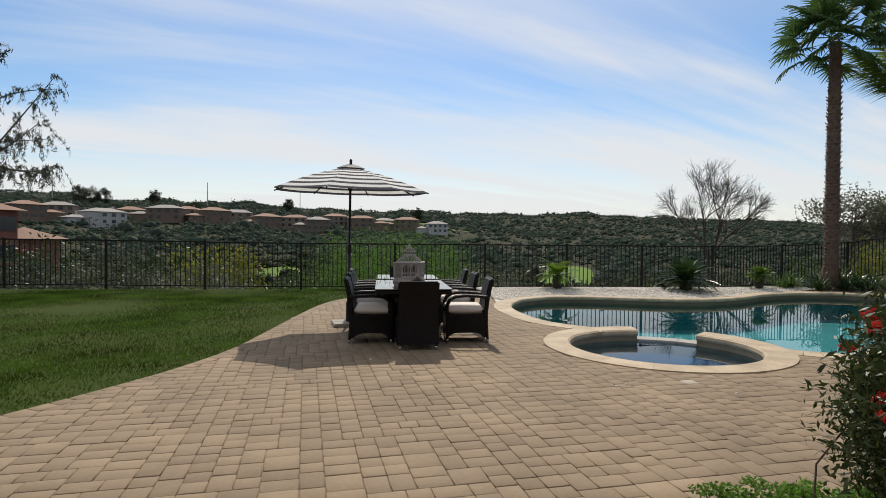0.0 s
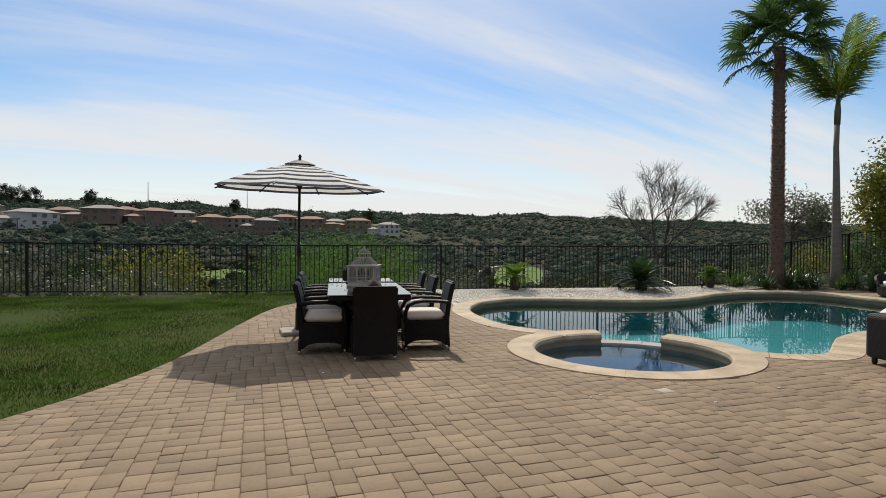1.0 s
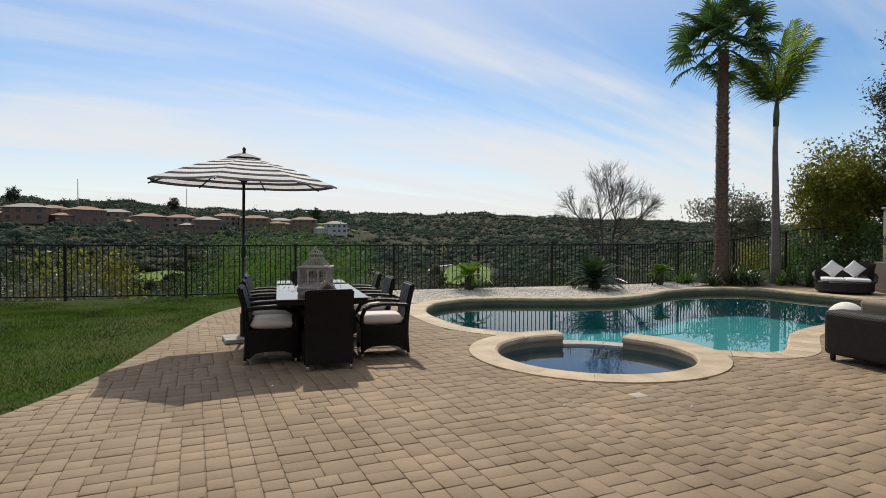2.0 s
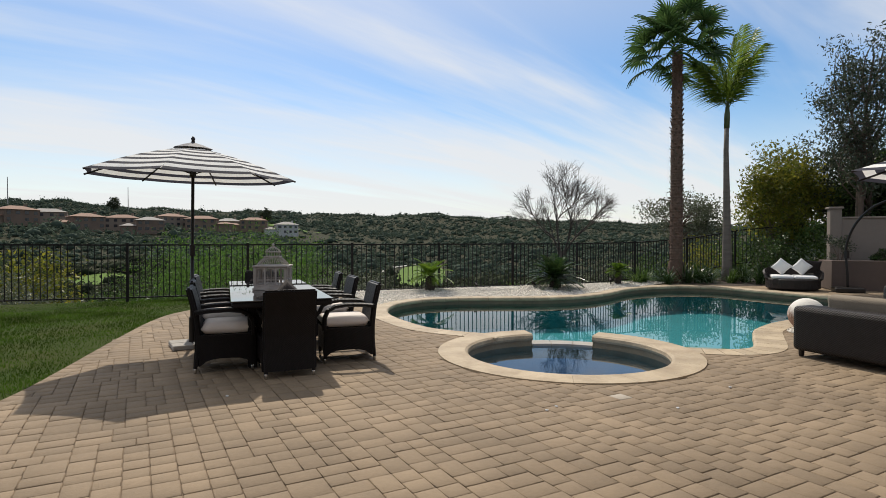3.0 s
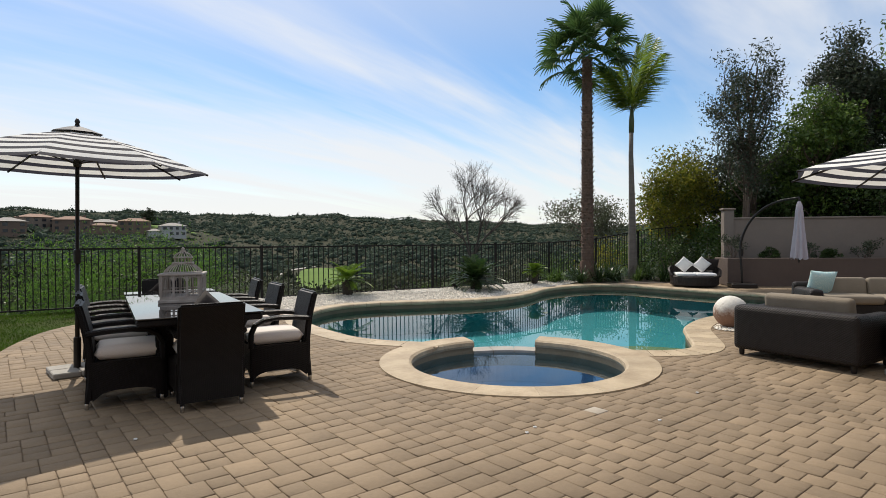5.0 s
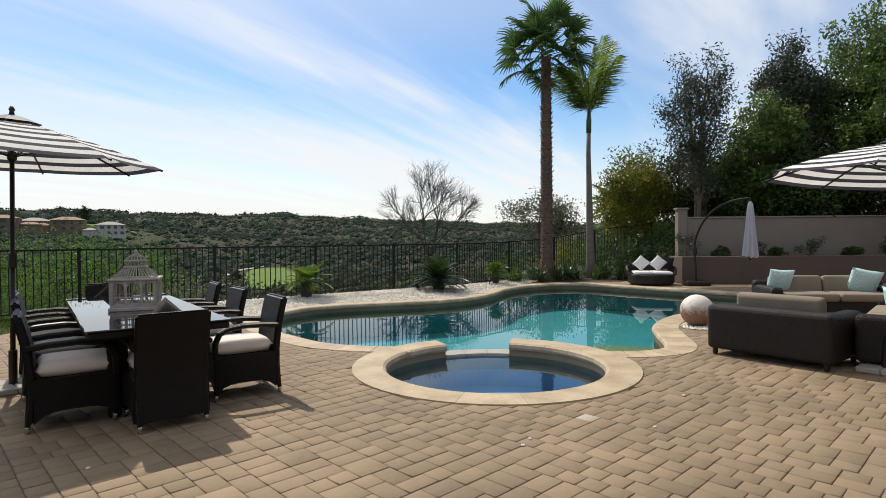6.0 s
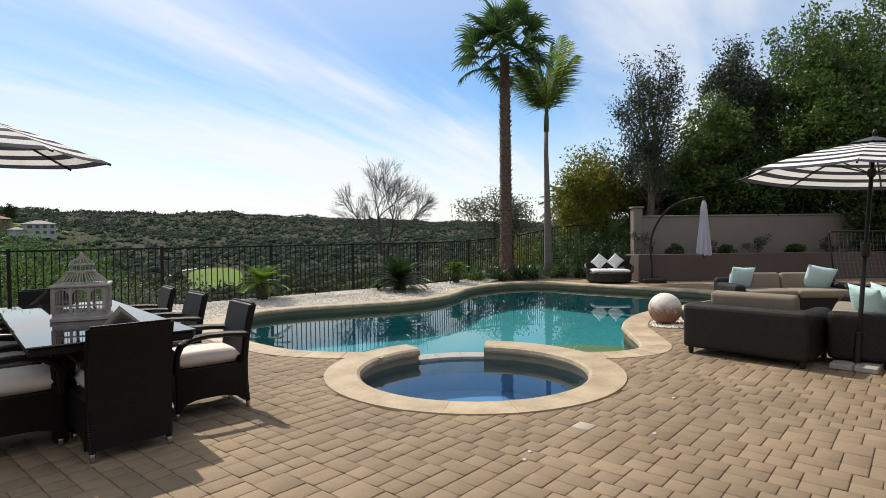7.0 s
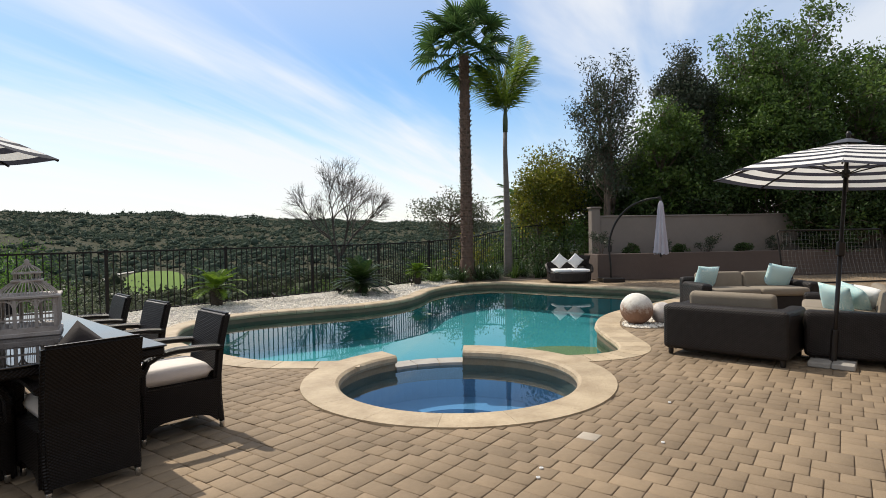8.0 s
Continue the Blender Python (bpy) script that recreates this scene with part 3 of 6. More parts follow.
# ---- pool and spa ----
def pool_outline(grow, r):
    """The pool's line with the spa's round outside cut out of it."""
    lp = offset_loop(POOL, grow)
    cut = [i for i in range(len(lp)) if np.hypot(*(lp[i] - SPA)) <= r]
    i0, i1 = cut[0], cut[-1]
    b0, b1 = (math.atan2(*(lp[k] - SPA)[::-1]) for k in (i0 - 1, i1 + 1))
    span = (b0 - b1) % (2 * math.pi)
    bend = [SPA + r * np.array((math.cos(b0 - span * k / 30), math.sin(b0 - span * k / 30))) for k in range(1, 30)]
    return np.array(list(lp[:i0]) + bend + list(lp[i1 + 1:]))


def wall_strip(bm, loop, z0, z1, inward=True, skip=0.0):
    lo = [bm.verts.new((p[0], p[1], z0)) for p in loop]
    hi = [bm.verts.new((p[0], p[1], z1)) for p in loop]
    n = len(loop)
    for i in range(n):
        if skip and np.hypot(*(loop[i] - SPA)) < skip and np.hypot(*(loop[(i + 1) % n] - SPA)) < skip:
            continue
        q = (lo[i], hi[i], hi[(i + 1) % n], lo[(i + 1) % n])
        bm.faces.new(q if inward else q[::-1])


pool = thing("pool", (0, 0, 0), label="freeform swimming pool with teal water and stone coping", category="pool", kind="structure")
basin = pool_outline(0.0, 1.44)
bm = bmesh.new()
wall_strip(bm, basin, -0.32, -0.02, True, 1.56)
part("pool_wall", bm, M_poolwall, pool, "brown stone waterline band", True)
bm = bmesh.new()
wall_strip(bm, basin, -0.72, -0.32)
fill(bm, basin, -0.72)
part("pool_basin", bm, M_plaster, pool, "blue-green plaster basin")
bm = bmesh.new()
fill(bm, ring((7.25, 7.75), 1.5, 40), -0.54)
part("sun_shelf", bm, M_sandy, pool, "sandy shallow shelf under water")
bm = bmesh.new()
fill(bm, pool_outline(0.01, 1.43), WATER)
part("water", bm, M_water, pool, "still clear teal water")


fine = smooth_loop(POOL, 4)
tan = np.roll(fine, -1, 0) - np.roll(fine, 1, 0)
tan /= np.linalg.norm(tan, axis=1)[:, None]
nor = np.stack([tan[:, 1], -tan[:, 0]], 1)
coping = thing("pool_coping", (0, 0, 0), label="tan bullnose stone coping round the pool", category="coping", kind="structure")
step = 8
for i in range(0, len(fine) - 1, step):
    j = min(i + step, len(fine)) % len(fine)
    mid = fine[(i + step // 2) % len(fine)]
    if np.hypot(*(mid - SPA)) < SPA_OUT - 0.05:
        continue
    g = 0.004
    stations = [i + k for k in range(0, step + 1, 2)]
    bm = bmesh.new()
    prof = [(0.03, -0.075), (-0.02, -0.07), (-0.035, -0.04), (-0.025, -0.008), (0.0, 0.006), (0.34, 0.006), (0.345, -0.03)]
    rows = []
    for s_i, s in enumerate(stations):
        s %= len(fine)
        shift = g * (1 if s_i == 0 else -1 if s_i == len(stations) - 1 else 0)
        p = fine[s] + tan[s] * shift
        rows.append([bm.verts.new((p[0] + nor[s][0] * d, p[1] + nor[s][1] * d, z)) for d, z in prof])
    for r0, r1 in zip(rows, rows[1:]):
        for k in range(len(prof) - 1):
            bm.faces.new((r0[k], r1[k], r1[k + 1], r0[k + 1]))
    bm.faces.new(rows[0]), bm.faces.new(rows[-1][::-1])
    bmesh.ops.recalc_face_normals(bm, faces=bm.faces)
    part("coping_stone", bm, M_coping, coping)

spa = thing("spa", (SPA[0], SPA[1], 0), label="round spa with stone coping and a spillway into the pool", category="spa", kind="structure")
SPILL = (40, 80)
bm = bmesh.new()
prof = [(SPA_IN + 0.01, -0.05), (SPA_IN + 0.01, -0.34)]
for (r0, z0), (r1, z1) in zip(prof, prof[1:]):
    c0 = ring((0, 0), r0)
    lo, hi = [bm.verts.new((*p, z1)) for p in c0], [bm.verts.new((*p, z0)) for p in c0]
    for k in range(len(c0)):
        ang = (k + 0.5) * 360 / len(c0)
        if SPILL[0] < ang < SPILL[1]:
            continue
        bm.faces.new((hi[k], lo[k], lo[(k + 1) % 72], hi[(k + 1) % 72]))
part("spa_wall", bm, M_spawall, spa, "brown stone waterline band", True)
bm = bmesh.new()
rings = [ring((0, 0), r) for r in (SPA_IN + 0.01, SPA_IN + 0.01, 0.72, 0.70)]
zs = (-0.335, -0.55, -0.55, -0.98)
vv = [[bm.verts.new((*p, z)) for p in rg] for rg, z in zip(rings, zs)]
for r0, r1 in zip(vv, vv[1:]):
    for k in range(72):
        bm.faces.new((r0[k], r1[k], r1[(k + 1) % 72], r0[(k + 1) % 72]))
bm.faces.new(vv[-1])
bmesh.ops.recalc_face_normals(bm, faces=bm.faces)
bmesh.ops.reverse_faces(bm, faces=bm.faces)
part("spa_basin", bm, M_spa_plaster, spa, "blue plaster basin with a bench ring")
bm = bmesh.new()
fill(bm, ring((0, 0), SPA_IN + 0.02), WATER - 0.01)
part("spa_water", bm, M_spawater, spa, "still deep blue water")
bm = bmesh.new()
for k in range(72):
    a0, a1 = 2 * math.pi * k / 72, 2 * math.pi * (k + 1) / 72
    top = -0.145 if SPILL[0] < (k + 0.5) * 5 < SPILL[1] else -0.03
    ri, ro = SPA_IN + 0.02, SPA_OUT - 0.07
    q = [bm.verts.new((r * math.cos(t), r * math.sin(t), z)) for r, t, z in ((ro, a0, -1.35), (ro, a1, -1.35), (ro, a1, top), (ro, a0, top), (ri, a1, top), (ri, a0, top), (ri, a1, -0.5), (ri, a0, -0.5))]
    bm.faces.new((q[0], q[1], q[2], q[3])), bm.faces.new((q[3], q[2], q[4], q[5])), bm.faces.new((q[5], q[4], q[6], q[7]))
    if k in (8, 16):
        e = a0
        w = [bm.verts.new((r * math.cos(e), r * math.sin(e), z)) for r, z in ((ri, -0.145), (ro, -0.145), (ro, -0.03), (ri, -0.03))]
        bm.faces.new(w)
part("dam_wall", bm, M_spawall, spa, "brown stone wall between spa and pool")
for k in range(3):
    t0, t1 = (radians(SPILL[0] + (SPILL[1] - SPILL[0]) * f) for f in (k / 3 + 0.005, (k + 1) / 3 - 0.005))
    bm = bmesh.new()
    n = 6
    for i in range(n):
        a0, a1 = t0 + (t1 - t0) * i / n, t0 + (t1 - t0) * (i + 1) / n
        q = [bm.verts.new((r * math.cos(t), r * math.sin(t), z)) for r, t, z in ((SPA_IN - 0.01, a0, -0.128), (SPA_IN - 0.01, a1, -0.128), (SPA_OUT - 0.05, a1, -0.130), (SPA_OUT - 0.05, a0, -0.130), (SPA_OUT - 0.05, a1, -0.20), (SPA_OUT - 0.05, a0, -0.20), (SPA_IN - 0.01, a1, -0.20), (SPA_IN - 0.01, a0, -0.20))]
        bm.faces.new((q[0], q[1], q[2], q[3])), bm.faces.new((q[3], q[2], q[4], q[5])), bm.faces.new((q[1], q[0], q[7], q[6]))
    bmesh.ops.recalc_face_normals(bm, faces=bm.faces)
    part("spillway_stone", bm, M_slab, spa, "pale stone spillway lip")
n_st = 14
for k in range(n_st):
    t0, t1 = radians(SPILL[1]) + radians(360 - SPILL[1] + SPILL[0]) * k / n_st, radians(SPILL[1]) + radians(360 - SPILL[1] + SPILL[0]) * (k + 1) / n_st
    bm = bmesh.new()
    prof = [(1.22, -0.08), (1.165, -0.075), (1.15, -0.045), (1.16, -0.008), (1.19, 0.012), (SPA_OUT, 0.012), (SPA_OUT + 0.005, -0.05)]
    rows = []
    for i in range(5):
        t = t0 + 0.0008 + (t1 - t0 - 0.0016) * i / 4
        rows.append([bm.verts.new((r * math.cos(t), r * math.sin(t), z)) for r, z in prof])
    for r0, r1 in zip(rows, rows[1:]):
        for i in range(len(prof) - 1):
            bm.faces.new((r0[i], r1[i], r1[i + 1], r0[i + 1]))
    bm.faces.new(rows[0]), bm.faces.new(rows[-1][::-1])
    bmesh.ops.recalc_face_normals(bm, faces=bm.faces)
    part("coping_stone", bm, M_coping, spa)


# ---- fence ----
def build_fence():
    fence = thing("fence", (0, 0, 0), label="black wrought iron picket fence at the yard's edge", category="fence", kind="structure")
    bm = bmesh.new()
    box(bm, (0, 0, FENCE_H / 2), (0.055, 0.055, FENCE_H + 0.02), 0.004)
    box(bm, (0, 0, FENCE_H + 0.02), (0.065, 0.065, 0.022), 0.006)
    post = bpy.data.meshes.new("post")
    bm.to_mesh(post)
    bm.free()
    bm = bmesh.new()
    box(bm, (0, 0, FENCE_H / 2 + 0.02), (0.017, 0.017, FENCE_H - 0.09))
    picket = bpy.data.meshes.new("picket")
    bm.to_mesh(picket)
    bm.free()
    for p in FENCE:
        o = fix("post", post, M_iron, fence)
        o.location = p
    for p, q in zip(FENCE, FENCE[1:]):
        a, b = Vector(p), Vector(q)
        d = b - a
        for z, h in ((FENCE_H - 0.015, 0.035), (0.085, 0.03)):
            bm = bmesh.new()
            sweep(bm, [a + Vector((0, 0, z)), b + Vector((0, 0, z))], 0.034, h, 4)
            part("rail", bm, M_iron, fence)
        n = max(1, round(d.length / 0.118))
        yaw = math.atan2(d.y, d.x)
        for k in range(1, n):
            o = fix("picket", picket, M_iron, fence)
            o.matrix_basis = Matrix.Translation(a + d * k / n) @ Matrix.Rotation(yaw, 4, "Z")


build_fence()


# ---- garden wall and raised planter ----
WALL_A, WALL_B = Vector((16.15, 12.35, 0)), Vector((24.6, 5.6, 0))


def build_wall():
    d = (WALL_B - WALL_A).normalized()
    yaw = math.degrees(math.atan2(d.y, d.x))
    L = (WALL_B - WALL_A).length
    wall = thing("wall_east", tuple(WALL_A), yaw, "grey stucco garden wall with an end pillar", "wall", kind="structure")
    bm = bmesh.new()
    box(bm, (L / 2, 0, 0.95), (L, 0.2, 1.90))
    part("wall_panel", bm, M_stucco, wall)
    bm = bmesh.new()
    box(bm, (L / 2, 0, 1.925), (L, 0.26, 0.05), 0.012)
    part("wall_cap", bm, M_stucco, wall)
    bm = bmesh.new()
    box(bm, (-0.03, 0, 1.085), (0.28, 0.28, 2.17), 0.01)
    part("pillar", bm, M_stucco, wall)
    bm = bmesh.new()
    box(bm, (-0.03, 0, 2.20), (0.36, 0.36, 0.06), 0.015)
    part("pillar_cap", bm, M_stucco, wall)
    n = Vector((-d.y, d.x, 0))
    if n.y > 0:
        n = -n
    A = WALL_A + n * 1.15 - d * 0.45
    planter = thing("planter_wall", tuple(A), yaw, "brown stucco retaining wall of a raised planter", "planter", kind="structure")
    bm = bmesh.new()
    box(bm, (L / 2, 0, 0.39), (L, 0.2, 0.78), 0.012)
    part("planter_front", bm, M_stucco_tan, planter)
    bm = bmesh.new()
    box(bm, (0.1, 0.52, 0.39), (0.2, 0.9, 0.76), 0.012)
    part("planter_end", bm, M_stucco_tan, planter)
    bm = bmesh.new()
    box(bm, (L / 2, 0.55, 0.36), (L - 0.1, 0.95, 0.72))
    part("planter_soil", bm, M_earth, planter, "dark planting soil")
    return A, d, n


PLANTER_A, WALL_D, WALL_N = build_wall()


# ---- dining set ----
def leg_mesh(bm, x, y, fx, fy, z0=0.05, z1=0.40):
    sweep(bm, [(x, y, z1), (x + fx * 0.3, y + fy * 0.3, z1 * 0.5), (x + fx, y + fy, z0)], 0.045, 0.045, 8, taper=[1, 0.95, 0.75])


def skirt(bm, p, q, top, arch, flare=0.0):
    """A woven panel between two legs, its lower edge arched."""
    p, q = Vector(p), Vector(q)
    n = 8
    d = (q - p)
    out = Vector((d.y, -d.x, 0)).normalized()
    rows = []
    for i in range(n + 1):
        t = i / n
        c = p + d * t
        low = 0.065 + arch * (1 - (2 * t - 1) ** 4)
        rows.append([bm.verts.new(c + out * o + Vector((0, 0, z))) for o, z in ((0.012, top), (0.012 + flare, low), (-0.012 + flare, low), (-0.012, top))])
    for r0, r1 in zip(rows, rows[1:]):
        for k in range(4):
            bm.faces.new((r0[k], r1[k], r1[(k + 1) % 4], r0[(k + 1) % 4]))
    bm.faces.new(rows[0]), bm.faces.new(rows[-1][::-1])
    bmesh.ops.recalc_face_normals(bm, faces=bm.faces)


def build_chair(at, rz):
    """Faces +y in its own space; its legs stand on a square round the origin."""
    ch = thing("dining_chair", at, rz, "dark brown woven wicker armchair with a cream seat cushion", "chair", "chairs round the dining table")
    bm = bmesh.new()
    for p, q in (((-0.245, 0.25, 0), (0.245, 0.25, 0)), ((0.245, -0.25, 0), (0.245, 0.25, 0)), ((-0.245, 0.25, 0), (-0.245, -0.25, 0))):
        skirt(bm, p, q, 0.375, 0.075, 0.0)
    box(bm, (0, 0, 0.36), (0.48, 0.5, 0.03), 0.008)
    part("seat_frame", bm, M_wicker, ch)
    # the back: one curved woven panel from the floor to the top, leaning outwards
    bm = bmesh.new()
    line = [(-0.275, 0.07), (-0.262, 0.25), (-0.262, 0.40), (-0.285, 0.60), (-0.322, 0.76), (-0.345, 0.845)]
    rows = []
    for y, z in line:
        half = 0.25 if z > 0.3 else 0.245
        rows.append([bm.verts.new((x, y + dy, z)) for x, dy in ((-half, -0.03), (half, -0.03), (half, 0.03), (-half, 0.03))])
    for r0, r1 in zip(rows, rows[1:]):
        for k in range(4):
            bm.faces.new((r0[k], r0[(k + 1) % 4], r1[(k + 1) % 4], r1[k]))
    bm.faces.new(rows[0][::-1]), bm.faces.new(rows[-1])
    bmesh.ops.bevel(bm, geom=[e for e in bm.edges if abs(e.verts[0].co.z - e.verts[1].co.z) < 0.02 and e.verts[0].co.z > 0.83 or abs(e.verts[0].co.x - e.verts[1].co.x) < 0.02 and abs(e.verts[0].co.z - e.verts[1].co.z) > 0.05], offset=0.018, segments=3, affect="EDGES")
    part("backrest", bm, M_wicker, ch)
    for s in (-1, 1):
        bm = bmesh.new()
        x = s * 0.24
        sweep(bm, [(x, -0.29, 0.60), (x, -0.15, 0.615), (x, 0.02, 0.62), (x, 0.14, 0.605), (x, 0.215, 0.565), (x, 0.25, 0.49), (x, 0.255, 0.36)], 0.068, 0.045, 8, up=(0, 0, 1))
        part("armrest", bm, M_wicker, ch)
    for x in (-0.222, 0.222):
        for y, fy in ((-0.255, -0.035), (0.235, 0.008)):
            bm = bmesh.new()
            leg_mesh(bm, x, y, 0, fy)
            leg = part("leg", bm, M_wicker, ch)
            bm = bmesh.new()
            lathe(bm, [(0.012, 0), (0.017, 0.008), (0.017, 0.055), (0.014, 0.06)], 10, (x, y + fy, 0))
            part("foot_tip", bm, M_chrome, leg, "bright steel foot tip", True)
    bm = bmesh.new()
    pillow_mesh(bm, 0.445, 0.52, 0.13, 0.09, Matrix.Translation((0, 0.02, 0.435)), 14)
    part("seat_cushion", bm, M_cushion, ch, "cream padded seat cushion", True)
    return ch


TABLE = (0.90, 8.47)
chair = build_chair((1.625, 7.745, 0), 90 - 1)
for at, rz in (((1.60, 8.86, 0), 92), ((1.58, 9.84, 0), 88), ((0.40, 7.74, 0), -90), ((0.35, 8.78, 0), -88), ((0.31, 9.74, 0), -92), ((0.96, 7.335, 0), 3), ((0.85, 10.22, 0), 178)):
    copy_thing(chair, pose(*at, 0, 0, rz))


def build_table():
    t = thing("dining_table", (TABLE[0], TABLE[1], 0), 1.0, "long black glass-topped dining table with a wicker base", "table")
    bm = bmesh.new()
    box(bm, (0, 0, 0.735), (0.96, 2.72, 0.012), 0.004)
    part("tabletop", bm, M_glass_top, t, "black glass pane that mirrors the sky")
    bm = bmesh.new()
    box(bm, (0, 0, 0.70), (0.94, 2.70, 0.058), 0.012)
    part("table_frame", bm, M_wicker, t)
    for x in (-0.27, 0.27):
        for y in (-0.9, 0.9):
            bm = bmesh.new()
            box(bm, (x, y, 0.345), (0.09, 0.09, 0.66), 0.012)
            part("leg", bm, M_wicker, t)


build_table()


# ---- umbrellas ----
def canopy_panel(R, rise, n=8, rows=12, sag=0.014):
    """One striped panel between two ribs; its cloth sags between them. Own space: centre on +x."""
    bm = bmesh.new()
    uv = bm.loops.layers.uv.new("UVMap")
    half = math.pi / n
    cols = 6
    g = []
    for i in range(rows + 1):
        t = 0.09 + 0.91 * i / rows
        z = rise * (1 - t) ** 1.0 + 0.10 * math.sin(math.pi * t) * rise
        row = []
        for j in range(cols + 1):
            u = 2 * j / cols - 1
            x, y = R * t * math.cos(half), R * t * math.sin(half) * u
            dip = sag * t * (1 - u * u)
            pull = 1 - 0.03 * (1 - u * u) * (1 if i == rows else 0)
            row.append((bm.verts.new((x * pull, y, z - dip)), (u * 0.5 + 0.5, t)))
        g.append(row)
    for i in range(rows):
        for j in range(cols):
            q = (g[i][j], g[i + 1][j], g[i + 1][j + 1], g[i][j + 1])
            f = bm.faces.new([v for v, _ in q])
            for lp, (_, w) in zip(f.loops, q):
                lp[uv].uv = w
    return bm


def build_umbrella(at, rz, rim, apex, R, lean, axis):
    u = thing("patio_umbrella", at, rz, "open market umbrella with dark and white striped canvas", "umbrella", "striped umbrellas")
    u.matrix_basis = Matrix.Translation(at) @ Matrix.Rotation(radians(lean), 4, Vector((*axis, 0))) @ Matrix.Rotation(radians(rz), 4, "Z")
    rise = apex - rim
    me = None
    for k in range(8):
        if me is None:
            o = part("canopy_panel", canopy_panel(R, rise), M_stripe, u, smooth=True)
            me = o.data
        else:
            o = fix("canopy_panel", me, M_stripe, u)
        o.matrix_basis = pose(0, 0, rim, 0, 0, 45 * k)
    for k in range(8):
        bm = bmesh.new()
        a = radians(45 * k + 22.5)
        pt = lambda t, dz=0.0: (R * t * math.cos(a), R * t * math.sin(a), rim + rise * (1 - t) + 0.10 * math.sin(math.pi * t) * rise + dz)
        sweep(bm, [pt(0.04, -0.02), pt(0.3, -0.012), pt(0.65, -0.012), pt(1.0, -0.008)], 0.014, 0.022, 6)
        rib = part("rib", bm, M_bronze, u)
        bm = bmesh.new()
        sweep(bm, [(0.03 * math.cos(a), 0.03 * math.sin(a), rim + 0.05), pt(0.45, -0.03)], 0.008, 0.012, 6)
        part("strut", bm, M_bronze, rib)
    bm = bmesh.new()
    n, top = 8, apex + 0.045
    rows = []
    for t, z in ((0.02, top), (0.10, top - 0.03), (0.19, top - 0.072)):
        rows.append([bm.verts.new((R * t * math.cos(radians(45 * k + 22.5)), R * t * math.sin(radians(45 * k + 22.5)), z)) for k in range(n)])
    for r0, r1 in zip(rows, rows[1:]):
        for k in range(n):
            bm.faces.new((r0[k], r1[k], r1[(k + 1) % n], r0[(k + 1) % n]))
    part("vent_cap", bm, mat("vent_canvas", (0.060, 0.065, 0.085), (0.035, 0.038, 0.050), 5, 0.7), u, "dark canvas vent cap")
    bm = bmesh.new()
    lathe(bm, [(0.012, 0), (0.022, 0.012), (0.018, 0.035), (0.026, 0.055), (0.010, 0.085)], 12, (0, 0, apex + 0.035))
    part("finial", bm, M_bronze, u, smooth=True)
    bm = bmesh.new()
    lathe(bm, [(0.021, 0.03), (0.021, 1.1), (0.019, 1.1), (0.019, apex + 0.03)], 14)
    part("pole", bm, M_bronze, u, smooth=True)
    bm = bmesh.new()
    lathe(bm, [(0.030, rim + 0.01), (0.038, rim + 0.03), (0.038, rim + 0.07), (0.03, rim + 0.09)], 12)
    part("hub", bm, M_bronze, u)
    bm = bmesh.new()
    box(bm, (0, 0, 1.19), (0.06, 0.075, 0.15), 0.012)
    crank = part("crank_box", bm, M_bronze, u)
    bm = bmesh.new()
    sweep(bm, [(0.03, 0, 1.19), (0.075, 0, 1.19), (0.08, 0, 1.12)], 0.012)
    part("crank_handle", bm, M_bronze, crank)
    bm = bmesh.new()
    lathe(bm, [(0.034, 0.05), (0.034, 0.36), (0.026, 0.37)], 14)
    part("base_tube", bm, M_bronze, u)
    k = 0.83 if lean > 3 else 1.0
    stand = thing("umbrella_stand", at, 5 if lean > 3 else rz, "pale concrete slab weights of an umbrella stand", "umbrella stand", "umbrella stands")
    for dx in (-0.12 * k, 0.12 * k):
        for dy in (-0.12 * k, 0.12 * k):
            bm = bmesh.new()
            box(bm, (dx, dy, 0.03), (0.232 * k, 0.232 * k, 0.055), 0.008)
            part("base_slab", bm, M_slab, stand)
    return u


build_umbrella((-0.030, 9.085, 0), 12, 2.08, 2.46, 1.22, 2.0, (0.9, 0.44))
build_umbrella((6.92, 4.58, 0), 30, 1.90, 2.26, 1.22, 4.0, (0.71, 0.70))


# ---- sofas ----
def cushion(bm, c, s, bev=0.045, rz=0, rx=0):
    box(bm, (0, 0, 0), s, bev, Matrix.Translation(c) @ pose(0, 0, 0, rx, 0, rz), 3)


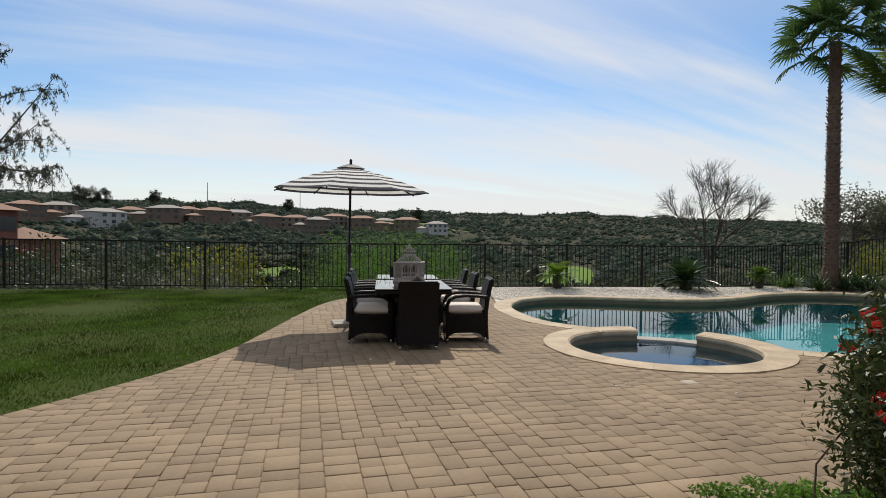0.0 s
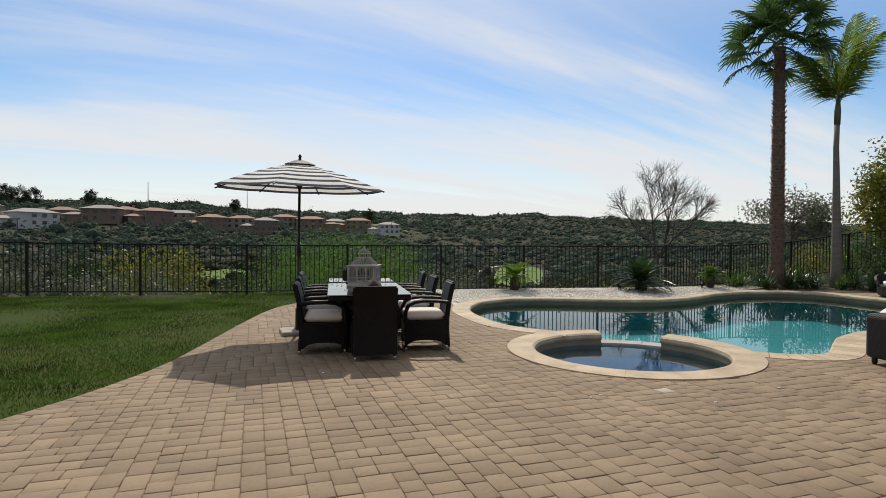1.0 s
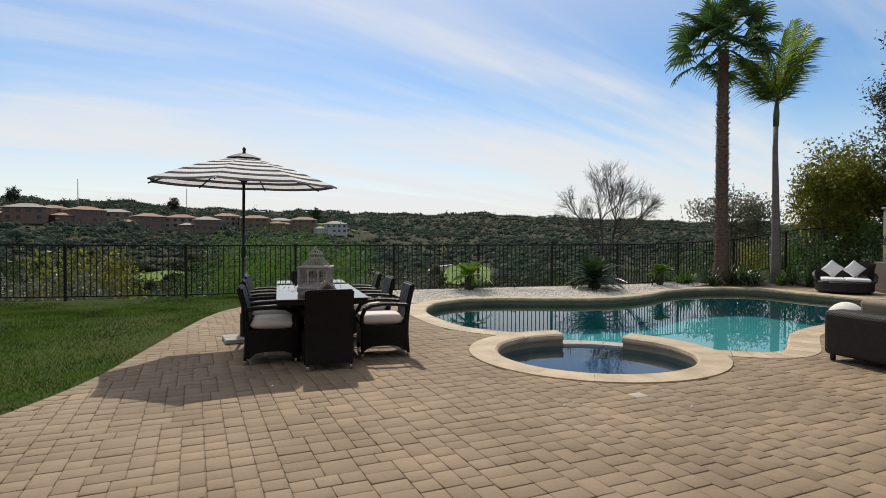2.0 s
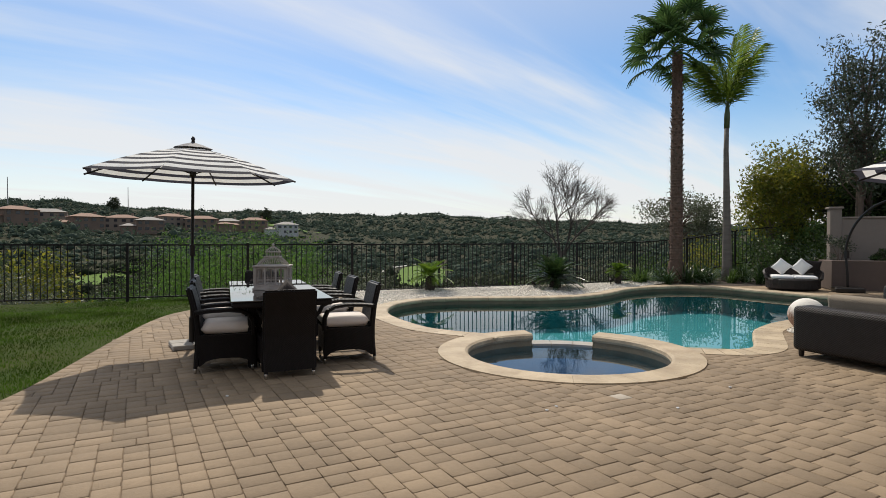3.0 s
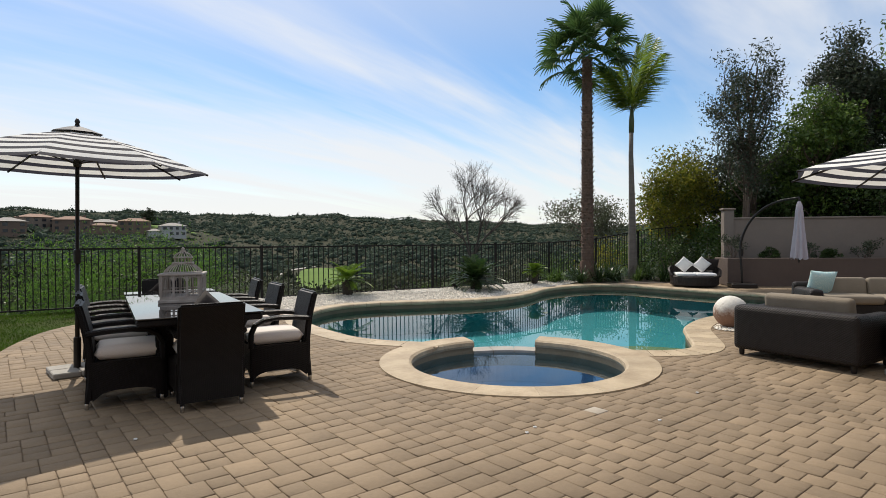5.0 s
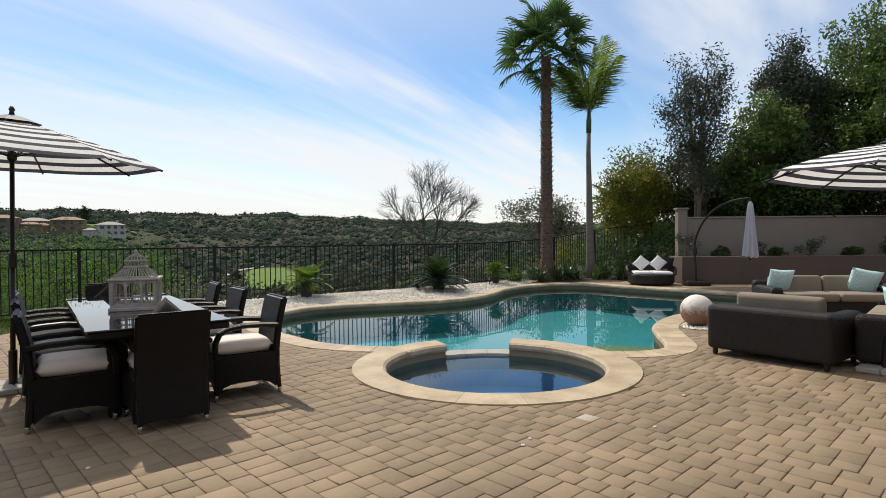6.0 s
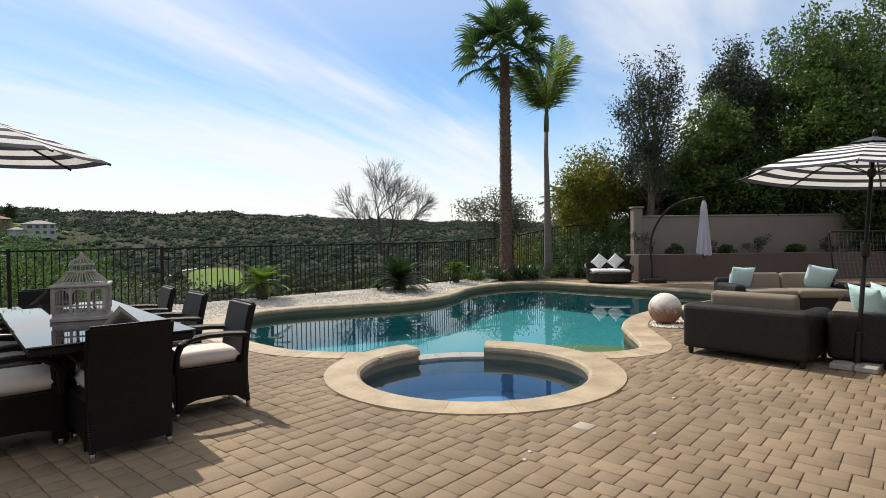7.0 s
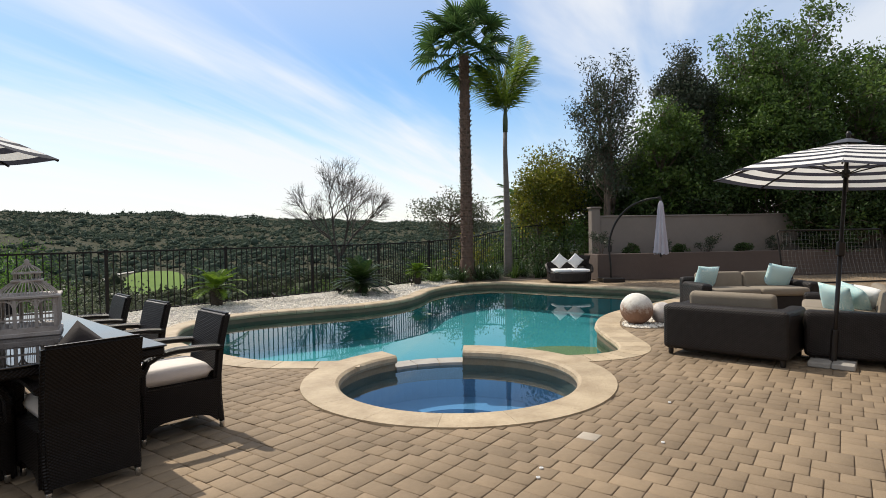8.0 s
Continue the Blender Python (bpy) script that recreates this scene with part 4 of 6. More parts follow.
def build_sofa(at, rz, width, seats, label, back_h=0.62, arms=(True, True), depth=0.82, back_cushions=True, back_t=0.16):
    """Faces +y in its own space, its back along y = 0."""
    s = thing("outdoor_sofa", at, rz, label, "sofa", "wicker lounge set")
    bm = bmesh.new()
    box(bm, (0, depth / 2 + 0.02, 0.21), (width - 0.04, depth - 0.06, 0.26), 0.03, None, 2)
    part("seat_base", bm, M_wicker_big, s)
    bm = bmesh.new()
    box(bm, (0, back_t / 2, (back_h + 0.07) / 2), (width, back_t, back_h - 0.07), 0.05, None, 3)
    part("backrest", bm, M_wicker_big, s)
    for k, sx in enumerate((-1, 1)):
        if arms[k]:
            bm = bmesh.new()
            box(bm, (sx * (width / 2 - 0.093), depth / 2 + 0.05, 0.31), (0.18, depth - 0.1, 0.48), 0.05, None, 3)
            part("armrest", bm, M_wicker_big, s)
    inner = width - 0.36
    w = inner / seats
    for i in range(seats):
        x = -inner / 2 + w * (i + 0.5)
        bm = bmesh.new()
        cushion(bm, (x, depth / 2 + 0.10, 0.40), (w - 0.01, depth - 0.16, 0.13))
        part("seat_cushion", bm, M_taupe, s, "taupe seat cushion", True)
        if back_cushions:
            bm = bmesh.new()
            cushion(bm, (x, back_t + 0.075, 0.55), (w - 0.012, 0.14, 0.31), 0.05, 0, 10)
            part("back_cushion", bm, M_taupe, s, "taupe back cushion", True)
    for x in (-width / 2 + 0.07, width / 2 - 0.07):
        for y in (0.07, depth - 0.07):
            bm = bmesh.new()
            lathe(bm, [(0.022, 0), (0.028, 0.02), (0.03, 0.085)], 10, (x, y, 0))
            part("foot", bm, M_bronze, s)
    return s


def yaw_to(v):
    return math.degrees(math.atan2(v[1], v[0])) - 90


sofa_dir = Vector((0.02, -1.27, 0)).normalized()
sofa_face = Vector((-sofa_dir.y, sofa_dir.x, 0))
mid1 = Vector((6.44, 5.49, 0))
build_sofa(tuple(mid1), yaw_to(sofa_face), 1.26, 1, "charcoal wicker sofa seen from its low woven back", 0.57, (True, True), 0.85, True, 0.30)
build_sofa((10.6, 6.62, 0), yaw_to((-0.69, -0.72)), 1.95, 2, "charcoal wicker sofa with taupe cushions and aqua pillows", 0.62)
build_sofa((8.15, 4.06, 0), yaw_to((-0.2, 0.98)), 2.2, 2, "charcoal wicker corner sofa with taupe cushions", 0.60, (True, True), 1.0)


def scatter_pillow(at, rz, size, tilt, material, label, spin=45, thick=0.16, name="throw_pillow"):
    bm = bmesh.new()
    pillow_mesh(bm, size, size, thick, 0.4)
    o = part(name, bm, material, None, smooth=True)
    o.matrix_basis = pose(*at, 0, 0, rz) @ pose(0, 0, 0, 90 - tilt, 0, 0) @ pose(0, 0, 0, 0, 0, spin)
    return tagged(o, label, "pillow", "throw pillows")


def on_sofa(cx, cy, face, side, ahead, z):
    f = Vector((*face, 0)).normalized()
    r = Vector((f.y, -f.x, 0))
    p = Vector((cx, cy, z)) + r * side + f * ahead
    return tuple(p)


aqua = "square aqua and teal medallion print throw pillow"
scatter_pillow(on_sofa(10.6, 6.62, (-0.69, -0.72), 0.66, 0.33, 0.61), yaw_to((-0.69, -0.72)) + 12, 0.42, 18, M_print, aqua, 3)
scatter_pillow(on_sofa(10.6, 6.62, (-0.69, -0.72), -0.56, 0.36, 0.61), yaw_to((-0.69, -0.72)) - 14, 0.43, 20, M_print, aqua, 12)
scatter_pillow((7.86, 4.70, 0.58), 60, 0.38, 24, M_print, aqua, 8)
scatter_pillow((8.05, 4.55, 0.58), 40, 0.38, 30, M_print, aqua, 20)
scatter_pillow((8.20, 4.42, 0.57), 55, 0.36, 34, M_white_cloth, "plain white throw pillow", 10)


# ---- plants ----
def leaves(pts, size, seed, aspect=2.2, droop=0.0, jitter=0.4, aim=None):
    """Small leaf blades (diamonds) at the given points. droop pulls their tips down; aim turns them along a direction."""
    r = np.random.default_rng(seed)
    n = len(pts)
    d = r.normal(size=(n, 3))
    if aim is not None:
        d = d * 0.6 + np.asarray(aim)
    d[:, 2] -= droop
    d /= np.linalg.norm(d, axis=1)[:, None] + 1e-9
    s = np.cross(d, r.normal(size=(n, 3)))
    s /= np.linalg.norm(s, axis=1)[:, None] + 1e-9
    L = (size * (1 + jitter * r.uniform(-1, 1, n)))[:, None]
    W = L / aspect
    v = np.empty((n, 4, 3))
    v[:, 0], v[:, 1] = pts - d * L / 2, pts + s * W / 2
    v[:, 2], v[:, 3] = pts + d * L / 2, pts - s * W / 2
    return quick("leaves", v.reshape(-1, 3), np.arange(4 * n).reshape(-1, 4))


def tubes(lines, sides=5):
    """Tapered limbs: a list of (points, first radius, last radius) in one mesh."""
    V, F, off = [], [], 0
    ang = np.linspace(0, 2 * math.pi, sides, endpoint=False)
    for pts, r0, r1 in lines:
        pts = np.asarray(pts, float)
        n = len(pts)
        t = np.gradient(pts, axis=0)
        t /= np.linalg.norm(t, axis=1)[:, None] + 1e-9
        ref = np.where(np.abs(t[:, 2:3]) > 0.9, np.array([[1.0, 0, 0]]), np.array([[0, 0, 1.0]]))
        a = np.cross(t, ref)
        a /= np.linalg.norm(a, axis=1)[:, None] + 1e-9
        b = np.cross(t, a)
        rr = np.linspace(r0, r1, n)[:, None, None]
        V.append((pts[:, None] + rr * (a[:, None] * np.cos(ang)[None, :, None] + b[:, None] * np.sin(ang)[None, :, None])).reshape(-1, 3))
        i, j = np.meshgrid(np.arange(n - 1), np.arange(sides), indexing="ij")
        q = np.stack([i * sides + j, i * sides + (j + 1) % sides, (i + 1) * sides + (j + 1) % sides, (i + 1) * sides + j], -1).reshape(-1, 4)
        F.append(q + off)
        off += n * sides
    return quick("limbs", np.concatenate(V), np.concatenate(F))


def bent(p, q, r, bow=0.15, n=6, sag=0.0):
    p, q = np.asarray(p, float), np.asarray(q, float)
    L = np.linalg.norm(q - p)
    k = r.normal(size=3) * bow * L
    t = np.linspace(0, 1, n)[:, None]
    return p + (q - p) * t + np.sin(math.pi * t) * k - sag * L * np.array([[0, 0, 1.0]]) * t * t


def build_tree(name, label, base, height, crown_z, radii, clumps, per, size, leaf, bark, trunk_r, seed, sigma=0.32, aspect=2.4, droop=0.3, lean=(0, 0), stems=1, category="tree", hollow=0.35, twig=True):
    """Trunk and limbs that reach out to uneven leaf clumps."""
    r = np.random.default_rng(seed)
    tree = thing(name, tuple(base), 0, label, category)
    c = np.array((lean[0], lean[1], crown_z), float)
    pts = r.normal(size=(clumps, 3))
    pts /= np.linalg.norm(pts, axis=1)[:, None]
    pts *= (hollow + (1 - hollow) * r.random((clumps, 1)) ** 0.6) * np.array(radii) * r.uniform(0.8, 1.12, (clumps, 1))
    pts += c
    lines = []
    tops = []
    for s in range(stems):
        a = 2 * math.pi * s / max(stems, 1) + 0.5
        spread = 0.35 * radii[0] if stems > 1 else 0.0
        top = c + np.array((math.cos(a) * spread, math.sin(a) * spread, radii[2] * 0.55))
        path = bent((math.cos(a) * trunk_r * (stems > 1), math.sin(a) * trunk_r * (stems > 1), -0.3), top, r, 0.03, 12)
        lines.append((path, trunk_r, trunk_r * 0.25))
        tops.append(path)
    for p in pts:
        path = tops[r.integers(len(tops))]
        z0 = np.clip(p[2] - r.uniform(0.3, 0.9) * radii[2] * 0.8, path[2, 2], path[-1, 2])
        k = int(np.argmin(np.abs(path[:, 2] - z0)))
        lines.append((bent(path[k], p, r, 0.08, 6), trunk_r * 0.28, trunk_r * 0.05))
        if twig:
            for _ in range(3):
                q = p + r.normal(size=3) * sigma * 1.1
                lines.append((bent(p * 0.85 + path[k] * 0.15, q, r, 0.1, 4), trunk_r * 0.08, trunk_r * 0.03))
    fix("trunk", tubes(lines), bark, tree, smooth=True)
    if per:
        lv = np.repeat(pts, per, 0) + np.clip(r.normal(size=(clumps * per, 3)), -1.7, 1.7) * sigma * r.uniform(0.6, 1.25, (clumps, 1)).repeat(per, 0)
        fix("crown", leaves(lv, size, seed + 1, aspect, droop), leaf, tree)
    return tree


L_dark = leaf_mat("dark_leaves", (0.022, 0.045, 0.012), (0.062, 0.100, 0.026), 0.42, 0.3)
L_bush = leaf_mat("bush_leaves", (0.020, 0.042, 0.012), (0.066, 0.078, 0.024), 0.38, 0.3)
L_mid = leaf_mat("mid_leaves", (0.04, 0.08, 0.016), (0.10, 0.16, 0.035), 0.45, 0.38)
L_grey = leaf_mat("grey_green_leaves", (0.035, 0.048, 0.030), (0.075, 0.092, 0.055), 0.45, 0.25)
L_tree = leaf_mat("sunlit_leaves", (0.045, 0.090, 0.018), (0.13, 0.20, 0.040), 0.42, 0.42, 0.4, 0.4)
L_gold = leaf_mat("golden_leaves", (0.08, 0.11, 0.016), (0.24, 0.22, 0.03), 0.45, 0.52)
L_lime = leaf_mat("bright_green_leaves", (0.07, 0.15, 0.02), (0.13, 0.25, 0.035), 0.5, 0.45)
L_silver = leaf_mat("silver_leaves", (0.07, 0.085, 0.045), (0.17, 0.18, 0.12), 0.5, 0.3)
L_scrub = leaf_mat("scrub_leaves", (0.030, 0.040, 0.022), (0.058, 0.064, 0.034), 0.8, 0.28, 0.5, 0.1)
# base colours of the distant leaves are greyed to paint in the haze
L_far_hazed = leaf_mat("hazed_far_leaves", (0.044, 0.064, 0.044), (0.076, 0.098, 0.066), 0.8, 0.28, 0.2, 0.1)
L_palm = leaf_mat("palm_leaves", (0.034, 0.080, 0.022), (0.085, 0.145, 0.042), 0.48, 0.42)
L_palm_lime = leaf_mat("feather_palm_leaves", (0.075, 0.13, 0.018), (0.17, 0.23, 0.035), 0.42, 0.5)
L_sago = leaf_mat("sago_leaves", (0.018, 0.045, 0.014), (0.05, 0.085, 0.022), 0.3, 0.25)
L_fern = leaf_mat("fern_leaves", (0.09, 0.17, 0.02), (0.17, 0.26, 0.03), 0.4, 0.4)
L_red = leaf_mat("red_petals", (0.45, 0.02, 0.02), (0.62, 0.05, 0.03), 0.5, 0.3, 0.2)


def blade(V, F, root, d, side, length, width, curl, rows=3):
    """A pointed leaflet of a few quads, curling down along its length."""
    k = len(V)
    for i in range(rows + 1):
        t = i / rows
        p = root + d * (length * t) + np.array((0, 0, -curl * length * t * t))
        w = width * (0.35 + 1.3 * t * (1 - t) * 2) * (1 - t) ** 0.35 if i < rows else 0.0015
        V += [p - side * w / 2, p + side * w / 2]
    for i in range(rows):
        F.append((k + 2 * i, k + 2 * i + 1, k + 2 * i + 3, k + 2 * i + 2))


def fan_frond(seed, stalk=0.85, R=0.80):
    """A palmate leaf on a stalk, along +x: webbed inside, split into drooping tips."""
    r = np.random.default_rng(seed)
    V, F = [], []
    n, span = 26, 235
    step = radians(span / (n - 1))
    for i in range(n):
        a = radians(-span / 2) + step * i
        L = R * (0.74 + 0.26 * math.cos(a * 0.7)) * r.uniform(0.9, 1.06)
        curl, k = r.uniform(0.25, 0.75), len(V)
        for t in (0.03, 0.28, 0.52, 0.68, 0.85, 1.0):
            w = L * t * step * 0.53 if t < 0.6 else L * 0.52 * step * 0.5 * (1 - (t - 0.52) / 0.48) + 0.001
            z = 0.16 * abs(math.sin(a)) * t * R - curl * L * max(0.0, t - 0.5) ** 1.5 - 0.10 * L * t * t
            c, s = math.cos(a), math.sin(a)
            rr = L * t * (1 - 0.25 * curl * max(0.0, t - 0.45))
            for q in (-1, 1):
                V.append(np.array((stalk + rr * c - q * w * s, rr * s + q * w * c, z + 0.012 * q * (-1) ** i)))
        F += [(k + 2 * m, k + 2 * m + 1, k + 2 * m + 3, k + 2 * m + 2) for m in range(5)]
    k = len(V)
    for i in range(5):
        t = i / 4
        V += [np.array((stalk * t, -0.022 + 0.006 * t, 0)), np.array((stalk * t, 0.022 - 0.006 * t, 0))]
    for i in range(4):
        F.append((k + 2 * i, k + 2 * i + 1, k + 2 * i + 3, k + 2 * i + 2))
    return quick("frond", np.array(V), np.array(F))


def feather_frond(seed, length, leaf_len, pairs, arch, lift=0.0, width=0.03, stiff=0.2, stalk=0.12):
    """A pinnate leaf along +x, arching down, with paired leaflets."""
    r = np.random.default_rng(seed)
    V, F = [], []
    spine = []
    for i in range(pairs + 1):
        t = i / pairs
        spine.append(np.array((length * t * (1 - 0.18 * arch * t), 0, lift * length * t - arch * length * t * t * 0.55)))
    spine = np.array(spine)
    for i in range(1, pairs):
        t = i / pairs
        if t < stalk:
            continue
        tang = spine[i + 1] - spine[i - 1]
        tang /= np.linalg.norm(tang)
        for s in (-1, 1):
            d = np.array((0, s, 0.0)) * 0.85 + tang * 0.65 + np.array((0, 0, 0.25))
            d /= np.linalg.norm(d)
            side = np.cross(d, np.array((0.3 * s, 0, 1.0)))
            side /= np.linalg.norm(side)
            L = leaf_len * (math.sin(math.pi * min(1, 0.18 + 0.82 * t)) ** 0.6 + 0.12) * r.uniform(0.85, 1.1)
            blade(V, F, spine[i], d, side, L, width, stiff * r.uniform(0.6, 1.6), 3)
    k = len(V)
    for i, p in enumerate(spine):
        w = 0.012 * (1 - i / pairs) + 0.003
        V += [p + np.array((0, -w, 0.004)), p + np.array((0, w, 0.004))]
    for i in range(pairs):
        F.append((k + 2 * i, k + 2 * i + 1, k + 2 * i + 3, k + 2 * i + 2))
    return quick("frond", np.array(V), np.array(F))


def build_fan_palm(at):
    palm = thing("fan_palm", at, 0, "tall fan palm with a rough brown trunk", "palm tree")
    H = 7.15
    bm = bmesh.new()
    prof = [(0.31, -0.3), (0.27, 0.15), (0.22, 0.6)]
    z = 0.6
    r = random.Random(4)
    while z < H - 0.25:
        b = 0.195 - 0.05 * z / H
        prof += [(b + r.uniform(-0.006, 0.008), z), (b + r.uniform(-0.010, 0.004), z + 0.05)]
        z += 0.085
    lathe(bm, prof, 14)
    part("trunk", bm, M_palm_bark, palm)
    # cut leaf stubs all round the trunk
    bm = bmesh.new()
    box(bm, (0.03, 0, 0), (0.085, 0.05, 0.02))
    stub = bpy.data.meshes.new("leaf_stub")
    bm.to_mesh(stub)
    bm.free()
    for i in range(280):
        z = 1.0 + (H - 1.0) * i / 280
        a = i * 2.399
        b = 0.185 - 0.045 * z / H
        m = Matrix.Translation((b * math.cos(a), b * math.sin(a), z)) @ Matrix.Rotation(a, 4, "Z") @ Matrix.Rotation(radians(-50 + r.uniform(-12, 12)), 4, "Y")
        fix("leaf_stub", stub, M_palm_bark, palm).matrix_basis = m @ Matrix.Scale(r.uniform(0.7, 1.2), 4)
    meshes = [fan_frond(s, k, 0.72) for s, k in enumerate((0.72, 0.84, 0.94, 1.04))]
    for i in range(38):
        # spread evenly over the crown, from the young upright leaves to the old hanging ones
        el = math.degrees(math.asin(0.985 - 1.50 * (i + 0.5) / 38))
        f = fix("frond", meshes[i % 4], L_palm, palm)
        k = 0.88 + 0.16 * r.random()
        f.matrix_basis = pose(0, 0, H + 0.25 - 0.55 * i / 38, 0, -el, (i * 137.5 + r.uniform(-12, 12)) % 360) @ pose(0.05, 0, 0, r.uniform(-40, 40)) @ Matrix.Diagonal((k, k, k, 1))
    # young leaves crowd the heart of the crown
    heart = fan_frond(9, 0.36, 0.56)
    for i in range(7):
        f = fix("frond", heart, L_palm, palm)
        f.matrix_basis = pose(0, 0, H + 0.18 - 0.03 * i, 0, -(80 - 11 * i), (i * 137.5 + 40) % 360) @ pose(0.04, 0, 0, r.uniform(-50, 50))


def build_feather_palm(at):
    palm = thing("feather_palm", at, 0, "slender palm with a smooth grey trunk and arching feather fronds", "palm tree")
    H = 4.85
    bm = bmesh.new()
    pts = [(0.0, 0, -0.3), (0.0, 0, 0.5), (-0.02, 0, 1.6), (-0.05, 0, 3.0), (-0.08, 0.0, 4.1), (-0.06, 0, H)]
    sweep(bm, pts, 0.30, None, 14, taper=[1.2, 1.0, 0.8, 0.62, 0.5, 0.45])
    part("trunk", bm, M_ring_bark, palm, smooth=True)
    bm = bmesh.new()
    sweep(bm, [(-0.06, 0, H - 0.05), (-0.05, 0, H + 0.35), (-0.03, 0, H + 0.8)], 0.17, None, 12, taper=[0.95, 1.0, 0.45])
    part("crownshaft", bm, mat("green_shaft", (0.075, 0.095, 0.035), (0.05, 0.065, 0.025), 4, 0.5), palm, "smooth green crownshaft", True)
    fronds = [feather_frond(s, 2.3, 0.43, 54, 0.20 + 0.16 * s, 0.05, 0.042, 1.0, 0.1) for s in range(3)]
    r = random.Random(3)
    # most fronds stand up; the lowest lean out to one side
    spread = ((87, 0), (80, 310), (76, 60), (70, 175), (74, 245), (66, 125), (56, 160), (60, 100), (54, 200), (64, 10), (48, 140), (76, 330), (58, 280), (62, 35))
    for i, (el, az) in enumerate(spread):
        f = fix("frond", fronds[i % 3], L_palm_lime, palm)
        k = (0.98 if el > 62 else 0.80) + 0.14 * r.random()
        f.matrix_basis = pose(-0.03, 0, H + 0.68 - 0.2 * i / 13, 0, -el, az + r.uniform(-12, 12)) @ pose(0, 0, 0, r.uniform(-20, 20)) @ Matrix.Diagonal((k, k, k, 1))


build_fan_palm((13.07, 15.05, 0.05))
build_feather_palm((14.95, 14.9, 0.0))


def build_sago(at, trunk_h, trunk_r, frond_len, count, leaf, label, seed):
    s = thing("sago_palm", at, seed * 31, label, "sago palm", "sago palms by the fence")
    bm = bmesh.new()
    r = random.Random(seed)
    lathe(bm, [(trunk_r * 1.1, -0.05), (trunk_r * 1.15, trunk_h * 0.4), (trunk_r, trunk_h * 0.8), (trunk_r * 0.5, trunk_h)], 12)
    for i in range(50):
        a, z = i * 2.399, trunk_h * i / 50
        m = Matrix.Translation((trunk_r * 1.05 * math.cos(a), trunk_r * 1.05 * math.sin(a), z)) @ Matrix.Rotation(a, 4, "Z") @ Matrix.Rotation(radians(-40), 4, "Y")
        box(bm, (0, 0, 0), (0.04, 0.03, 0.02), 0, m)
    part("trunk", bm, M_sago_trunk, s)
    me = feather_frond(seed, frond_len, 0.17, 36, 0.78, 0.1, 0.021, 0.2, 0.12)
    for i in range(count):
        f = fix("frond", me, leaf, s)
        k = 0.8 + 0.3 * r.random()
        el = 74 - 84 * (i / count)
        f.matrix_basis = pose(0, 0, trunk_h * 0.95, 0, -el, (i * 137.5) % 360) @ Matrix.Diagonal((k, k, k, 1))


build_sago((4.98, 14.62, 0.06), 0.36, 0.10, 0.62, 22, L_fern, "small yellow-green sago palm on a stubby trunk", 1)
build_sago((8.27, 14.15, 0.05), 0.24, 0.13, 0.84, 54, L_sago, "wide dark green sago palm in white gravel", 2)
build_sago((10.88, 14.98, 0.06), 0.34, 0.08, 0.40, 16, L_fern, "small bright sago palm in white gravel", 3)


def strap_clump(at, n, length, leaf, seed, label, name="strap_plant", width=0.035):
    r = np.random.default_rng(seed)
    V, F = [], []
    for i in range(n):
        a, e = r.uniform(0, 2 * math.pi), radians(r.uniform(35, 85))
        d = np.array((math.cos(a) * math.cos(e), math.sin(a) * math.cos(e), math.sin(e)))
        side = np.array((-math.sin(a), math.cos(a), 0))
        blade(V, F, np.array((r.normal() * 0.07, r.normal() * 0.07, -0.03)), d, side, length * r.uniform(0.7, 1.1), width, r.uniform(0.3, 0.8), 5)
    t = thing(name, at, 0, label, "plant", "planting by the palms")
    fix("leaf_clump", quick("leaf_clump", np.array(V), np.array(F)), leaf, t)


bed = [(11.75, 15.2), (12.9, 15.5), (13.6, 15.6), (14.9, 15.5), (15.6, 15.6), (13.6, 14.75), (11.9, 15.25), (12.5, 14.75), (13.2, 14.75), (13.5, 15.2), (13.9, 14.6), (14.3, 15.1), (14.5, 14.3), (15.2, 14.4), (15.5, 15.0), (12.2, 15.5), (15.4, 13.8), (15.9, 14.3), (16.2, 13.6), (14.9, 13.7)]
for i, (x, y) in enumerate(bed):
    strap_clump((x, y, 0.03), 72, 0.80 + 0.2 * (i % 3), L_sago if i % 3 else L_mid, 50 + i, "dark green strap-leaved clump under the palms")


